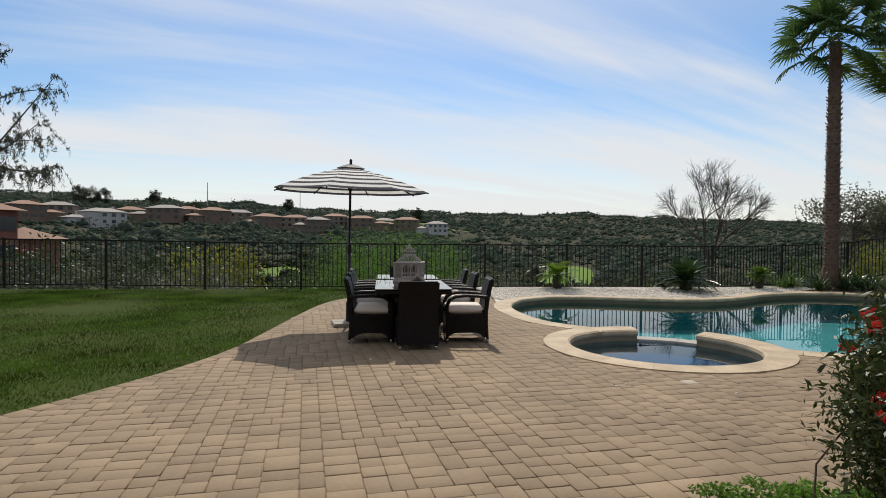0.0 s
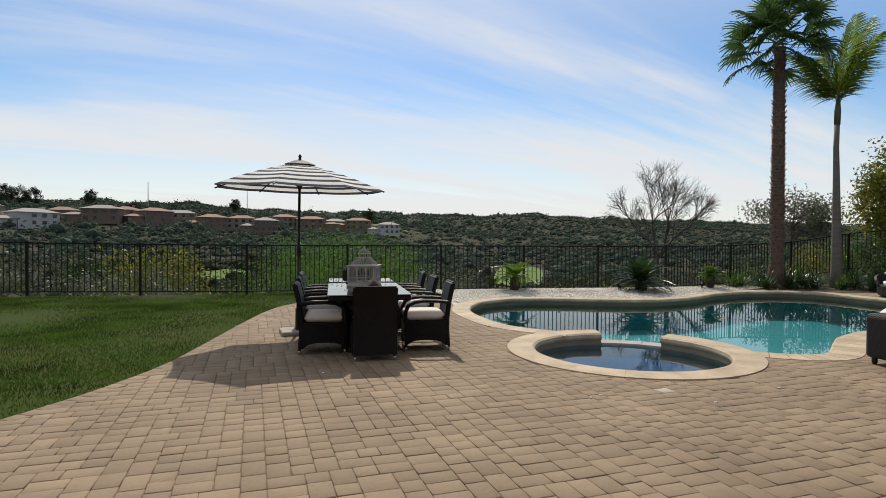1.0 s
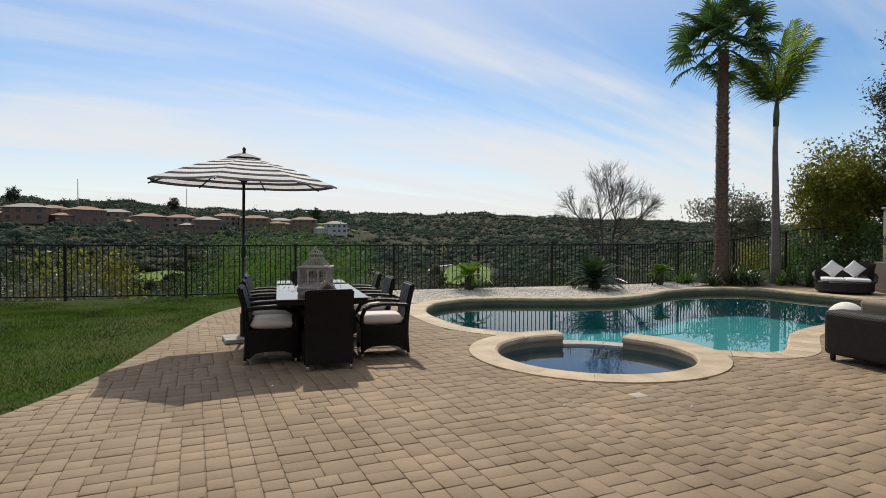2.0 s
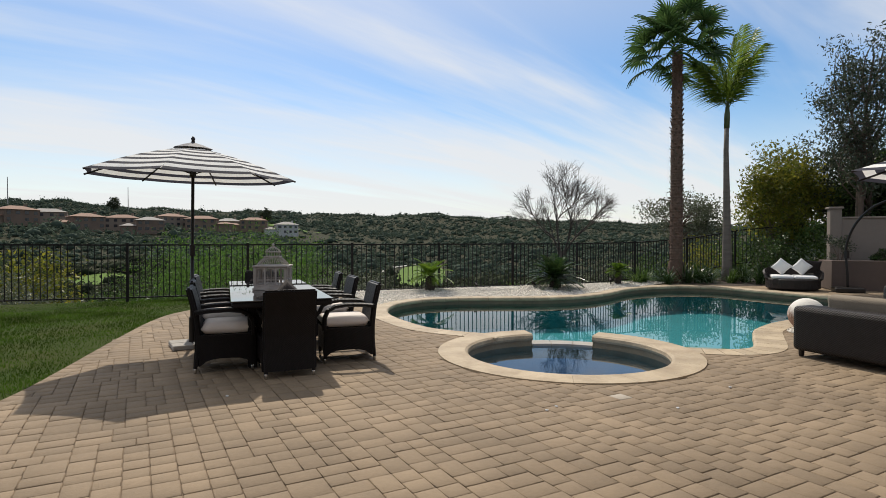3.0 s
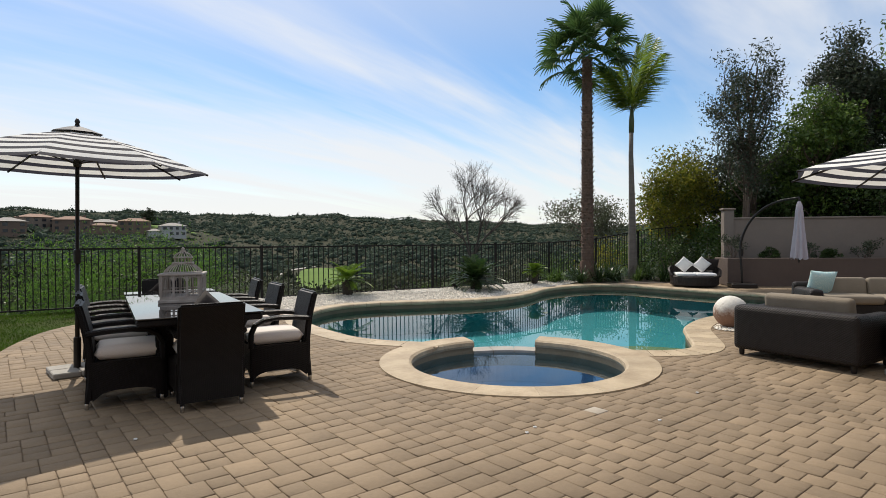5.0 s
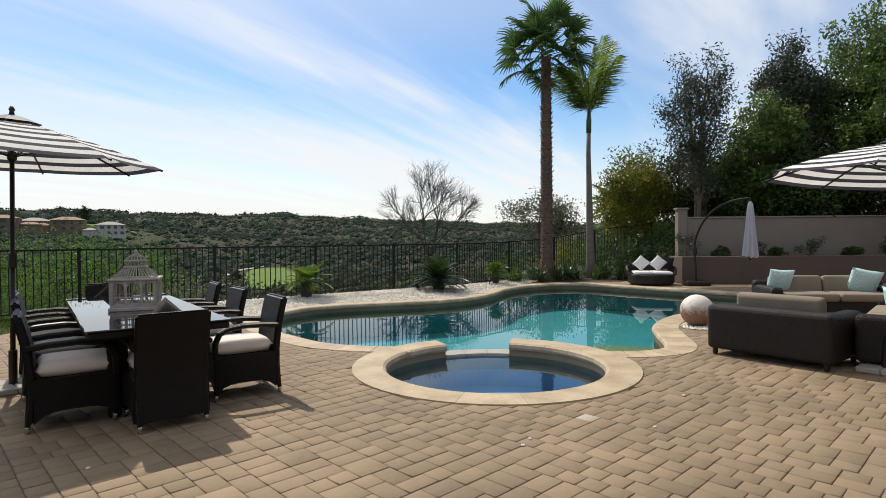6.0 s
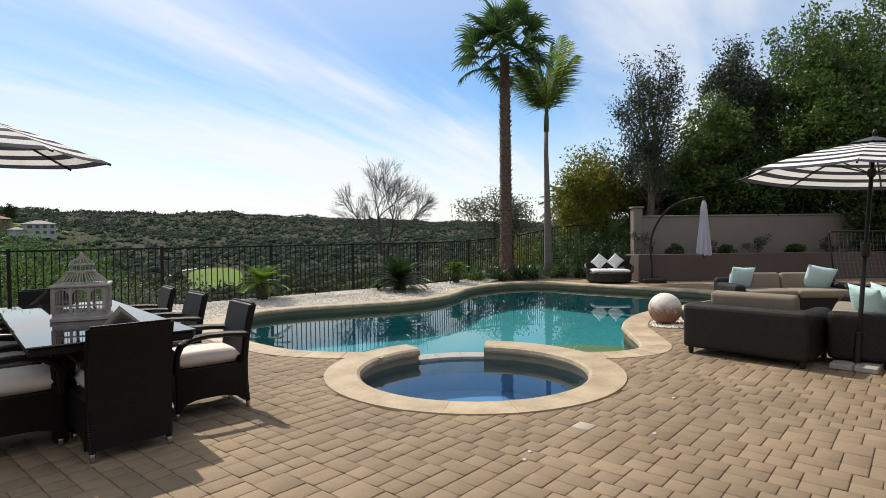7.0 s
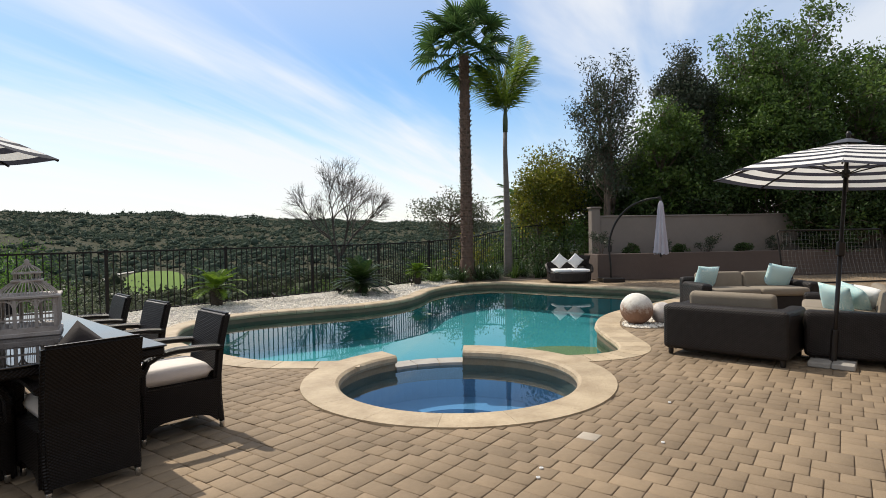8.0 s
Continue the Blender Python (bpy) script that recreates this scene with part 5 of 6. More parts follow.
def shrub(at, radii, n, size, leaf, seed, label, aspect=2.2, droop=0.0, name="shrub", aim=None, group="", flowers=0, flower_mat=None, lift=0.0, twigs=24, low=0.75, stem_r=0.012):
    """A leafy bush of clumps on thin stems."""
    r = np.random.default_rng(seed)
    t = thing(name, at, 0, label, "shrub", group)
    k = max(8, n // 60)
    c = r.normal(size=(k, 3))
    c /= np.linalg.norm(c, axis=1)[:, None]
    c *= (0.35 + 0.65 * r.random((k, 1)) ** 0.5) * np.array(radii) * r.uniform(low, 1.1, (k, 1))
    c[:, 2] += radii[2] * 0.95
    c = c[c[:, 2] > 0.0]
    c[:, 2] += lift
    p = c[r.integers(len(c), size=n)] + np.clip(r.normal(size=(n, 3)), -1.6, 1.6) * np.minimum(np.array(radii) * 0.17, max(0.30, size * 1.3))
    p = p[p[:, 2] > 0.01]
    fix("foliage", leaves(p, size, seed + 3, aspect, droop, aim=aim), leaf, t)
    lines = [(bent((r.normal() * 0.05, r.normal() * 0.05, -0.1), q, r, 0.1, 5), stem_r + 0.008 * radii[2], 0.003) for q in c[:twigs]]
    fix("stem", tubes(lines, 4), M_bark, t)
    for i in range(flowers):
        mid = np.array((0, 0, radii[2] + lift))
        outer = c[np.argsort(-np.linalg.norm((c - mid) / np.array(radii), axis=1))[:len(c) // 3]]
        outer = outer[outer[:, 2] > mid[2] - 0.12]
        q = mid + (outer[r.integers(len(outer))] - mid) * 1.20
        fix("flower", leaves(q + r.normal(size=(22, 3)) * 0.010, 0.024, seed + 60 + i, 2.6), flower_mat, t, "clustered red blossom")
    return t


# flowering bush and low hedge at the patio's near edge
shrub((2.25, 1.52, 0), (0.35, 0.35, 0.35), 80000, 0.028, L_bush, 301, "glossy dark green bush with red flower clusters", 3.0, -0.35, "flowering_bush", lift=0.57, flowers=60, flower_mat=L_red, twigs=20, low=0.98, stem_r=0.003)
for i, (x, y) in enumerate(((2.42, 2.86), (2.80, 2.84), (3.16, 2.76), (3.5, 2.66))):
    shrub((x, y, 0), (0.24, 0.20, 0.075), 1700, 0.026, L_lime, 311 + i, "low bright green hedge plant at the patio edge", 1.8, 0, "hedge_plant", group="low hedge")

bm = bmesh.new()
NEAR_BED = np.array([(1.72, 0.7), (1.85, 2.2), (2.25, 3.02), (3.6, 2.98), (5.2, 1.9), (5.0, 0.0), (2.2, -0.2)])
fill(bm, NEAR_BED, 0.004)
tagged(part("near_bed", bm, M_earth, None), "dark earth bed at the patio's near edge", "planting bed", kind="structure")
# raised planter
for i, (s, rr, leaf, label) in enumerate(((0.35, 0.42, L_grey, "climbing shrub against the grey wall"), (1.35, 0.27, L_dark, "clipped round dark shrub in the raised planter"), (2.35, 0.30, L_grey, "loose grey-green shrub in the raised planter"),
                                         (3.0, 0.27, L_dark, "clipped round dark shrub in the raised planter"), (3.85, 0.40, L_grey, "loose rose bush in the raised planter"), (5.0, 0.30, L_dark, "clipped round dark shrub in the raised planter"),
                                         (6.2, 0.35, L_grey, "loose rose bush in the raised planter"), (7.3, 0.42, L_dark, "clipped round dark shrub in the raised planter"), (8.4, 0.36, L_grey, "loose rose bush in the raised planter"))):
    p = PLANTER_A - WALL_N * 0.5 + WALL_D * s
    tall = 1.35 if leaf is not L_dark else 0.85
    shrub((p.x, p.y, 0.71), (rr, rr, rr * tall * 0.72), 1500 if leaf is L_dark else 700, 0.055, leaf, 330 + i, label, group="planter shrubs")

# trees beyond the wall
build_tree("eucalyptus", "tall slender eucalyptus with sparse grey-green leaves", (18.0, 13.0, 0), 8, 5.2, (1.25, 1.25, 2.75), 70, 165, 0.105, L_grey, M_bark, 0.11, 401, 0.24, 2.8, 0.6, stems=3, hollow=0.3)
build_tree("golden_tree", "bushy tree with golden green leaves", (17.6, 15.2, 0.2), 4.5, 2.55, (1.25, 1.25, 1.7), 60, 220, 0.11, L_gold, M_bark, 0.07, 411, 0.27, 2.0, 0.2, stems=3)
build_tree("shade_tree", "dark green tree over the garden wall", (20.2, 15.0, 0.2), 5, 3.0, (1.9, 1.6, 1.9), 55, 230, 0.13, L_grey, M_bark, 0.12, 412, 0.32, 2.4, 0.3)
far_trees = [((20.2, 11.9), 3.6, (1.5, 1.5, 2.1), L_tree, 60, 260, 0.15), ((22.0, 11.6), 5.2, (1.3, 1.3, 3.2), L_grey, 70, 260, 0.13), ((23.3, 10.0), 5.6, (2.3, 2.3, 3.6), L_tree, 80, 150, 0.15),
             ((22.5, 8.6), 4.4, (2.0, 2.0, 3.0), L_mid, 80, 230, 0.15), ((25.3, 8.8), 6.6, (2.3, 2.3, 3.4), L_tree, 62, 150, 0.16), ((24.9, 6.6), 4.6, (2.3, 2.3, 3.3), L_tree, 80, 160, 0.15),
             ((27.5, 5.2), 5.2, (2.6, 2.6, 3.6), L_mid, 100, 280, 0.17), ((21.0, 10.6), 2.8, (1.4, 1.4, 1.5), L_dark, 50, 260, 0.14), ((19.6, 13.2), 2.4, (1.3, 1.3, 1.4), L_dark, 45, 240, 0.14),
             ((21.8, 6.9), 2.3, (1.6, 1.6, 1.5), L_dark, 50, 240, 0.14), ((23.4, 5.0), 2.4, (1.8, 1.8, 1.6), L_dark, 55, 240, 0.14)]
for i, (xy, cz, rad, leaf, cl, per, sz) in enumerate(far_trees):
    build_tree("broadleaf_tree", "dense dark green tree behind the garden wall", (*xy, 0), cz + rad[2], cz, rad, int(cl * 1.6), int(per * 1.15), sz * 0.86, leaf, M_bark, 0.15, 420 + i * 3, 0.27, 2.1, 0.35)

# bare tree, pale tree and shrubs outside the fence
def bare_tree(at, seed):
    r = np.random.default_rng(seed)
    t = thing("bare_tree", at, 0, "leafless tree with fine grey twigs", "tree")
    lines = []

    def grow(p, d, L, rad, level):
        q = p + d * L
        pts = bent(p, q, r, 0.06, 5)
        lines.append((pts, rad, rad * 0.66))
        if level == 0:
            return
        for _ in range(3 if level > 3 else 4):
            nd = d + r.normal(size=3) * (0.36 if level > 2 else 0.38) + np.array((0, 0, 0.10))
            nd /= np.linalg.norm(nd)
            grow(pts[r.integers(2, 5)], nd, L * r.uniform(0.62, 0.86), max(rad * 0.58, 0.0045), level - 1)
    for ang, L in ((-0.62, 1.40), (-0.15, 1.65), (0.30, 1.60), (0.72, 1.35)):
        d = np.array((math.sin(ang) * 0.8, -math.sin(ang) * 0.6, 1.0))
        grow(np.array((ang * 0.12, -ang * 0.12, 0.55)), d / np.linalg.norm(d), L, 0.060, 5)
    lines.append((bent((0.1, 0, -1.2), (0, 0, 0.7), r, 0.03, 6), 0.11, 0.075))
    fix("crown", tubes(lines, 4), mat("bare_twigs", (0.105, 0.085, 0.07), (0.06, 0.05, 0.042), 6, 0.9), t)


bare_tree((15.75, 25.7, 0.0), 77)
build_tree("pale_tree", "airy tree with small pale green leaves", (21.5, 23.6, -0.6), 4, 3.1, (1.9, 1.9, 1.15), 50, 120, 0.12, L_silver, M_bark, 0.09, 451, 0.3, 2.0, 0.3)


def weeping_tree(at, seed):
    """Wavy limbs from which thin strands of narrow leaves hang."""
    r = np.random.default_rng(seed)
    t = thing("weeping_tree", at, 0, "wispy weeping tree with drooping strands of fine leaves", "tree")
    lines, pts, aims = [], [], []
    trunk = bent((0, 0, -0.3), (0.2, 0.1, 3.2), r, 0.04, 10)
    lines.append((trunk, 0.13, 0.07))
    for i in range(40):
        a = r.uniform(0, 2 * math.pi) if i < 32 else r.uniform(-0.6, 0.6)
        z = r.uniform(2.0, 6.1) if i < 32 else r.uniform(4.6, 6.2)
        reach = r.uniform(0.8, 2.3) * (1.0 if z < 4.8 else 0.6)
        q = np.array((math.cos(a) * reach, math.sin(a) * reach, z))
        limb = bent(trunk[r.integers(5, 10)], q, r, 0.10, 10)
        lines.append((limb, 0.028, 0.006))
        for k in range(3, 10):
            for _ in range(3):
                p = limb[k] + r.normal(size=3) * 0.05
                d = np.array((r.normal() * 0.35, r.normal() * 0.35, 0.25))
                L = r.uniform(0.25, 0.6)
                s = np.linspace(0, 1, 7)[:, None]
                strand = p + d * s * L - np.array([[0, 0, 1.0]]) * (s ** 1.8) * L
                lines.append((strand, 0.004, 0.002))
                for m in range(36):
                    f = r.random()
                    c = p + d * f * L - np.array((0, 0, 1.0)) * f ** 1.8 * L
                    pts.append(c + r.normal(size=3) * 0.02)
    fix("trunk", tubes(lines, 4), M_bark, t)
    fix("crown", leaves(np.array(pts), 0.10, seed + 1, 6.5, 1.3), L_grey, t)


weeping_tree((-8.45, 12.0, 0), 461)

outside = [((0.6, 22.0), (3.6, 2.2, 2.35), 32000, 0.10, L_lime, 5.0, "bright feathery green shrub below the fence"), ((-5.6, 19.3), (2.0, 1.2, 1.35), 5200, 0.10, L_silver, 2.2, "silvery shrub below the fence"),
           ((-8.2, 18.4), (1.8, 1.2, 1.3), 4800, 0.10, L_silver, 2.2, "silvery shrub below the fence"), ((-10.6, 18.6), (1.6, 1.2, 1.3), 4200, 0.10, L_grey, 2.2, "grey-green shrub below the fence"),
           ((-6.4, 24.0), (2.2, 1.5, 2.3), 6500, 0.14, L_gold, 2.0, "yellow-green shrub on the slope"), ((-2.6, 19.2), (1.7, 1.1, 1.05), 4200, 0.10, L_mid, 2.0, "green shrub below the fence"),
           ((4.6, 18.6), (1.3, 1.0, 1.15), 3800, 0.07, L_silver, 2.0, "speckled silver shrub below the fence"), ((3.0, 17.7), (1.0, 0.8, 0.95), 3000, 0.07, L_silver, 2.0, "speckled silver shrub below the fence"),
           ((9.6, 19.0), (1.2, 1.0, 0.8), 3000, 0.09, L_mid, 2.0, "low green shrub below the fence"), ((11.3, 20.2), (1.5, 1.2, 1.2), 4200, 0.10, L_mid, 2.0, "green shrub below the fence"),
           ((14.3, 20.4), (1.7, 1.3, 1.55), 5000, 0.09, L_silver, 2.0, "speckled pale shrub beyond the fence"), ((17.2, 20.8), (1.9, 1.5, 1.7), 5500, 0.10, L_mid, 2.0, "leafy green shrub beyond the fence"),
           ((20.0, 20.4), (2.0, 1.6, 1.75), 5500, 0.11, L_gold, 2.0, "yellow-green shrub beyond the fence"), ((18.8, 17.4), (1.3, 1.2, 1.4), 4200, 0.10, L_mid, 2.0, "leafy green shrub by the fence"),
           ((16.3, 14.3), (0.8, 0.8, 0.95), 2600, 0.09, L_dark, 2.0, "dark shrub by the fence's end"), ((17.2, 13.6), (0.9, 0.8, 1.1), 3000, 0.10, L_mid, 2.0, "green shrub by the fence's end"),
           ((-13.4, 24.0), (2.6, 2.0, 2.2), 5200, 0.15, L_dark, 2.0, "dark shrub on the slope"), ((-9.5, 29.0), (3.2, 2.4, 2.7), 6000, 0.18, L_dark, 2.0, "dark shrub on the slope"),
           ((-3.0, 30.0), (3.0, 2.4, 2.2), 5000, 0.18, L_scrub, 2.0, "dark scrub on the slope"), ((4.0, 32.0), (3.0, 2.4, 1.9), 5000, 0.18, L_scrub, 2.0, "dark scrub on the slope")]
for i, ((x, y), rad, n, size, leaf, asp, label) in enumerate(outside):
    z = float(terrain_z(x, y)) - 0.15
    shrub((x, y, z), rad, n, size, leaf, 500 + 5 * i, label, asp, 0.0, aim=(0, 0, 0.5) if leaf is L_lime else None, group="shrubs outside the fence", twigs=14)


# far woods: one mass of rough leafy crowns on the slopes
GREEN = ((65.0, 200.0, 9.0, 58.0, 18.5), (-34.0, 160.0, 7.0, 12.0, 30.0), (34.0, 430.0, 24.0, 14.0, 0.0))


def on_green(x, y, grow=1.0):
    hit = np.zeros(np.shape(x), bool)
    for cx, cy, rx, ry, a in GREEN:
        c, s = math.cos(radians(a)), math.sin(radians(a))
        u, v = (x - cx) * c - (y - cy) * s, (x - cx) * s + (y - cy) * c
        hit |= (u / (rx * grow)) ** 2 + (v / (ry * grow)) ** 2 < 1
    return hit


HOUSE_SPOTS = [(-31.5, 300, 20), (-29.2, 330, -12), (-26.0, 305, 30), (-23.9, 345, 5), (-21.0, 318, -18), (-19.3, 350, 12), (-17.0, 325, 28), (-14.9, 352, -6), (-12.2, 330, 18), (-9.5, 356, -15), (-7.4, 334, 8),
               (-5.6, 368, 24), (-3.0, 360, -10), (-0.7, 385, 15), (1.6, 372, -5), (4.6, 366, 12)]


def build_woods():
    r = np.random.default_rng(90)
    n = 44000
    az = r.uniform(-62, 66, n)
    d = 36 + 740 * r.random(n) ** 0.72
    near = r.random(n) < 0.07
    d = np.where(near, r.uniform(36, 190, n), d)
    ridge = r.random(n) < 0.06
    d = np.where(ridge, r.uniform(680, 775, n), d)
    x, y = d * np.sin(np.radians(az)), d * np.cos(np.radians(az))
    ok = ~on_green(x, y, 1.12) & (y > 30)
    for a, dd, _ in HOUSE_SPOTS:
        hx, hy = dd * math.sin(radians(a)), dd * math.cos(radians(a))
        ok &= np.hypot(x - hx, y - hy) > 10
        ok &= ~((np.abs(az - a) < 1.5) & (d < dd) & (d > dd - 30) & (r.random(n) < 0.7))
    ok &= ~((np.abs(az - 18) < 3.0) & (d < 262) & (d > 125))
    dense = np.array([noise.noise((px * 0.009, py * 0.009, 3)) for px, py in zip(x, y)])
    ok &= (r.random(n) < 0.88 + 1.0 * dense) | ridge
    x, y, d = x[ok], y[ok], d[ok]
    z = terrain_z(x, y)
    n = len(x)
    size = np.clip(np.exp(r.normal(0.55, 0.42, n)), 0.7, 4.6) * np.where(d > 640, 0.8, 1.0) * np.where(d < 110, 0.75, 1.0)
    tall = r.uniform(0.40, 0.75, n) * np.where((r.random(n) < 0.08) & (d > 140), 2.0, 1.0)
    wide = size * r.uniform(1.0, 1.5, n)
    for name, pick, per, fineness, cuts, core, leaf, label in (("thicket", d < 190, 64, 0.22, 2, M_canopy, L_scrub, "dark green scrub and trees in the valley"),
                                                              ("woods", d >= 190, 15, 0.42, 1, M_canopy_hazed, L_far_hazed, "far grey-green trees on the hills, paled by haze painted into their colour")):
        m = int(pick.sum())
        sz, tl, wd = size[pick], tall[pick], wide[pick]
        p = r.normal(size=(m, per, 3))
        p /= np.linalg.norm(p, axis=2)[:, :, None]
        p *= (0.45 + 0.55 * r.random((m, per, 1)) ** 0.5)
        p *= np.stack([wd, sz, sz * tl], 1)[:, None]
        lump = 1 + 0.38 * np.sin(p[:, :, :1] * 2.1 + np.arange(m)[:, None, None]) * np.cos(p[:, :, 1:2] * 1.9 + np.arange(m)[:, None, None])
        p = p * lump + np.stack([x[pick], y[pick], z[pick] + sz * tl * 0.7], 1)[:, None]
        me = leaves(p.reshape(-1, 3), np.repeat(sz * fineness, per), 91, 1.5, 0.2)
        # rounded inner masses of the crowns
        bm = bmesh.new()
        bmesh.ops.create_icosphere(bm, subdivisions=cuts, radius=1.0)
        bm.verts.ensure_lookup_table()
        ball = np.array([tuple(q.co) for q in bm.verts])
        tri = np.array([[q.index for q in f.verts] for f in bm.faces])
        bm.free()
        k = len(ball)
        ph = r.uniform(0, 6.28, (m, 1, 3))
        bump = 0.82 + 0.18 * (np.sin(ball[None] * 4.3 + ph) * np.cos(ball[None][:, :, [1, 2, 0]] * 3.7 + ph)).sum(2, keepdims=True) + 0.06 * r.normal(size=(m, k, 1))
        cv = ball[None] * bump * np.stack([wd, sz, sz * tl], 1)[:, None] * 0.66
        cv = cv + np.stack([x[pick], y[pick], z[pick] + sz * tl * 0.55], 1)[:, None]
        cf = (tri[None] + (np.arange(m) * k)[:, None, None]).reshape(-1, 3)
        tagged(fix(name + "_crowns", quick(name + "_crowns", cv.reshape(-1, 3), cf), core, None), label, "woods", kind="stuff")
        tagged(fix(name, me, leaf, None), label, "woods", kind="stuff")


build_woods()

for k, (cx, cy, rx, ry, a) in enumerate(GREEN):
    c, s = math.cos(radians(-a)), math.sin(radians(-a))
    V, F = [(0, 0)], []
    for i in range(1, 7):
        for j in range(36):
            t = 2 * math.pi * j / 36
            q = i / 6 * (1 + 0.08 * math.sin(3 * t + k))
            V.append((rx * q * math.cos(t), ry * q * math.sin(t)))
    V = np.array(V)
    X, Y = cx + V[:, 0] * c - V[:, 1] * s, cy + V[:, 0] * s + V[:, 1] * c
    P = np.stack([X, Y, terrain_z(X, Y) + 0.35], 1)
    F = []
    for i in range(5):
        for j in range(36):
            F.append((1 + i * 36 + j, 1 + (i + 1) * 36 + j, 1 + (i + 1) * 36 + (j + 1) % 36, 1 + i * 36 + (j + 1) % 36))
    for j in range(0, 36, 2):
        F.append((0, 1 + j, 1 + (j + 1) % 36, 1 + (j + 2) % 36))
    tagged(fix("fairway", quick("fairway", P, np.array(F)), M_fairway, None, smooth=True), "mown bright green golf fairway in the valley", "fairway", kind="structure")


path_pts = smooth_line([(30, 118), (36, 150), (46, 178), (50, 200), (62, 236), (84, 268)], 10)
V, F = [], []
for i, p in enumerate(path_pts):
    d = path_pts[min(i + 1, len(path_pts) - 1)] - path_pts[max(i - 1, 0)]
    nrm = np.array((d[1], -d[0])) / np.hypot(*d)
    for s in (-1.6, 1.6):
        q = p + nrm * s
        V.append((q[0], q[1], float(terrain_z(q[0], q[1])) + 0.30))
for i in range(len(path_pts) - 1):
    F.append((2 * i, 2 * i + 1, 2 * i + 3, 2 * i + 2))
tagged(fix("cart_path", quick("cart_path", V, F), M_path, None), "pale winding cart path beside the fairway", "path", kind="structure")


# ---- houses across the valley ----
M_house = [mat("stucco_house_a", (0.19, 0.128, 0.09), (0.14, 0.095, 0.068), 0.3, 0.9), mat("stucco_house_b", (0.25, 0.19, 0.14), (0.19, 0.145, 0.11), 0.3, 0.9), mat("stucco_house_c", (0.44, 0.42, 0.39), (0.36, 0.35, 0.33), 0.3, 0.9)]
M_roof = [mat("clay_roof", (0.30, 0.17, 0.11), (0.20, 0.12, 0.085), 0.6, 0.85, 0.5, 4), mat("grey_roof", (0.33, 0.30, 0.27), (0.24, 0.22, 0.20), 0.6, 0.85, 0.5, 4)]
M_pane = mat("dark_pane", (0.03, 0.035, 0.04), (0.02, 0.022, 0.025), 2, 0.15)


def hip_roof(bm, w, d, z, h, over=0.7):
    W, D = w / 2 + over, d / 2 + over
    r = max(0.0, W - D)
    v = [bm.verts.new(p) for p in ((-W, -D, z), (W, -D, z), (W, D, z), (-W, D, z), (-r, 0, z + h), (r, 0, z + h))]
    for f in ((0, 1, 5, 4), (1, 2, 5), (2, 3, 4, 5), (3, 0, 4), (3, 2, 1, 0)):
        bm.faces.new([v[i] for i in f])


def build_house(at, rz, w, d, wall, roof, seed, label="two-storey stucco villa with a low tiled roof"):
    r = random.Random(seed)
    h = thing("house", at, rz, label, "house", "houses across the valley")
    bm = bmesh.new()
    box(bm, (0, 0, 2.2), (w, d, 7.4))
    part("wall", bm, wall, h)
    bm = bmesh.new()
    hip_roof(bm, w, d, 5.92, 1.9)
    rf = part("roof", bm, roof, h)
    bm = bmesh.new()
    box(bm, (w * 0.3, d * 0.1, 7.3), (1.1, 1.1, 2.6))
    part("chimney", bm, wall, rf)
    ww, wd = w * 0.55, d * 0.6
    sx = r.choice((-1, 1))
    bm = bmesh.new()
    box(bm, (sx * (w / 2 + ww / 2 - 0.4), -d * 0.12, 0.6), (ww, wd, 4.6))
    part("wing", bm, wall, h)
    bm = bmesh.new()
    hip_roof(bm, ww, wd, 2.92, 1.3)
    bmesh.ops.translate(bm, verts=bm.verts, vec=(sx * (w / 2 + ww / 2 - 0.4), -d * 0.12, 0))
    part("wing_roof", bm, roof, h)
    for z in (1.5, 4.5):
        for k in range(4):
            if r.random() < 0.15:
                continue
            bm = bmesh.new()
            box(bm, (-w / 2 + w * (k + 0.5) / 4, -d / 2 - 0.03, z), (1.4 + 0.6 * r.random(), 0.12, 1.5))
            part("window", bm, M_pane, h)


for i, (a, dd, rz) in enumerate(HOUSE_SPOTS):
    x, y = dd * math.sin(radians(a)), dd * math.cos(radians(a))
    white = i in (2, 15)
    build_house((x, y, float(terrain_z(x, y)) + 1.3), -a + rz, 13 + (i * 7) % 5, 10, M_house[2] if white else M_house[i % 2], M_roof[1] if i % 3 == 1 or white else M_roof[0], i,
                "two-storey white villa with a low tiled roof" if white else "two-storey tan stucco villa with a clay tiled roof")
build_house((-44.6, 61.5, -2.0), 58, 9, 8, mat("red_stucco", (0.24, 0.09, 0.06), (0.18, 0.07, 0.05), 0.4, 0.9), M_roof[0], 99, "red-brown stucco villa with a ridged clay roof")
build_house((37.5, 20.6, -1.7), -62, 7, 7, M_house[1], M_roof[0], 98, "tan stucco villa behind the trees")


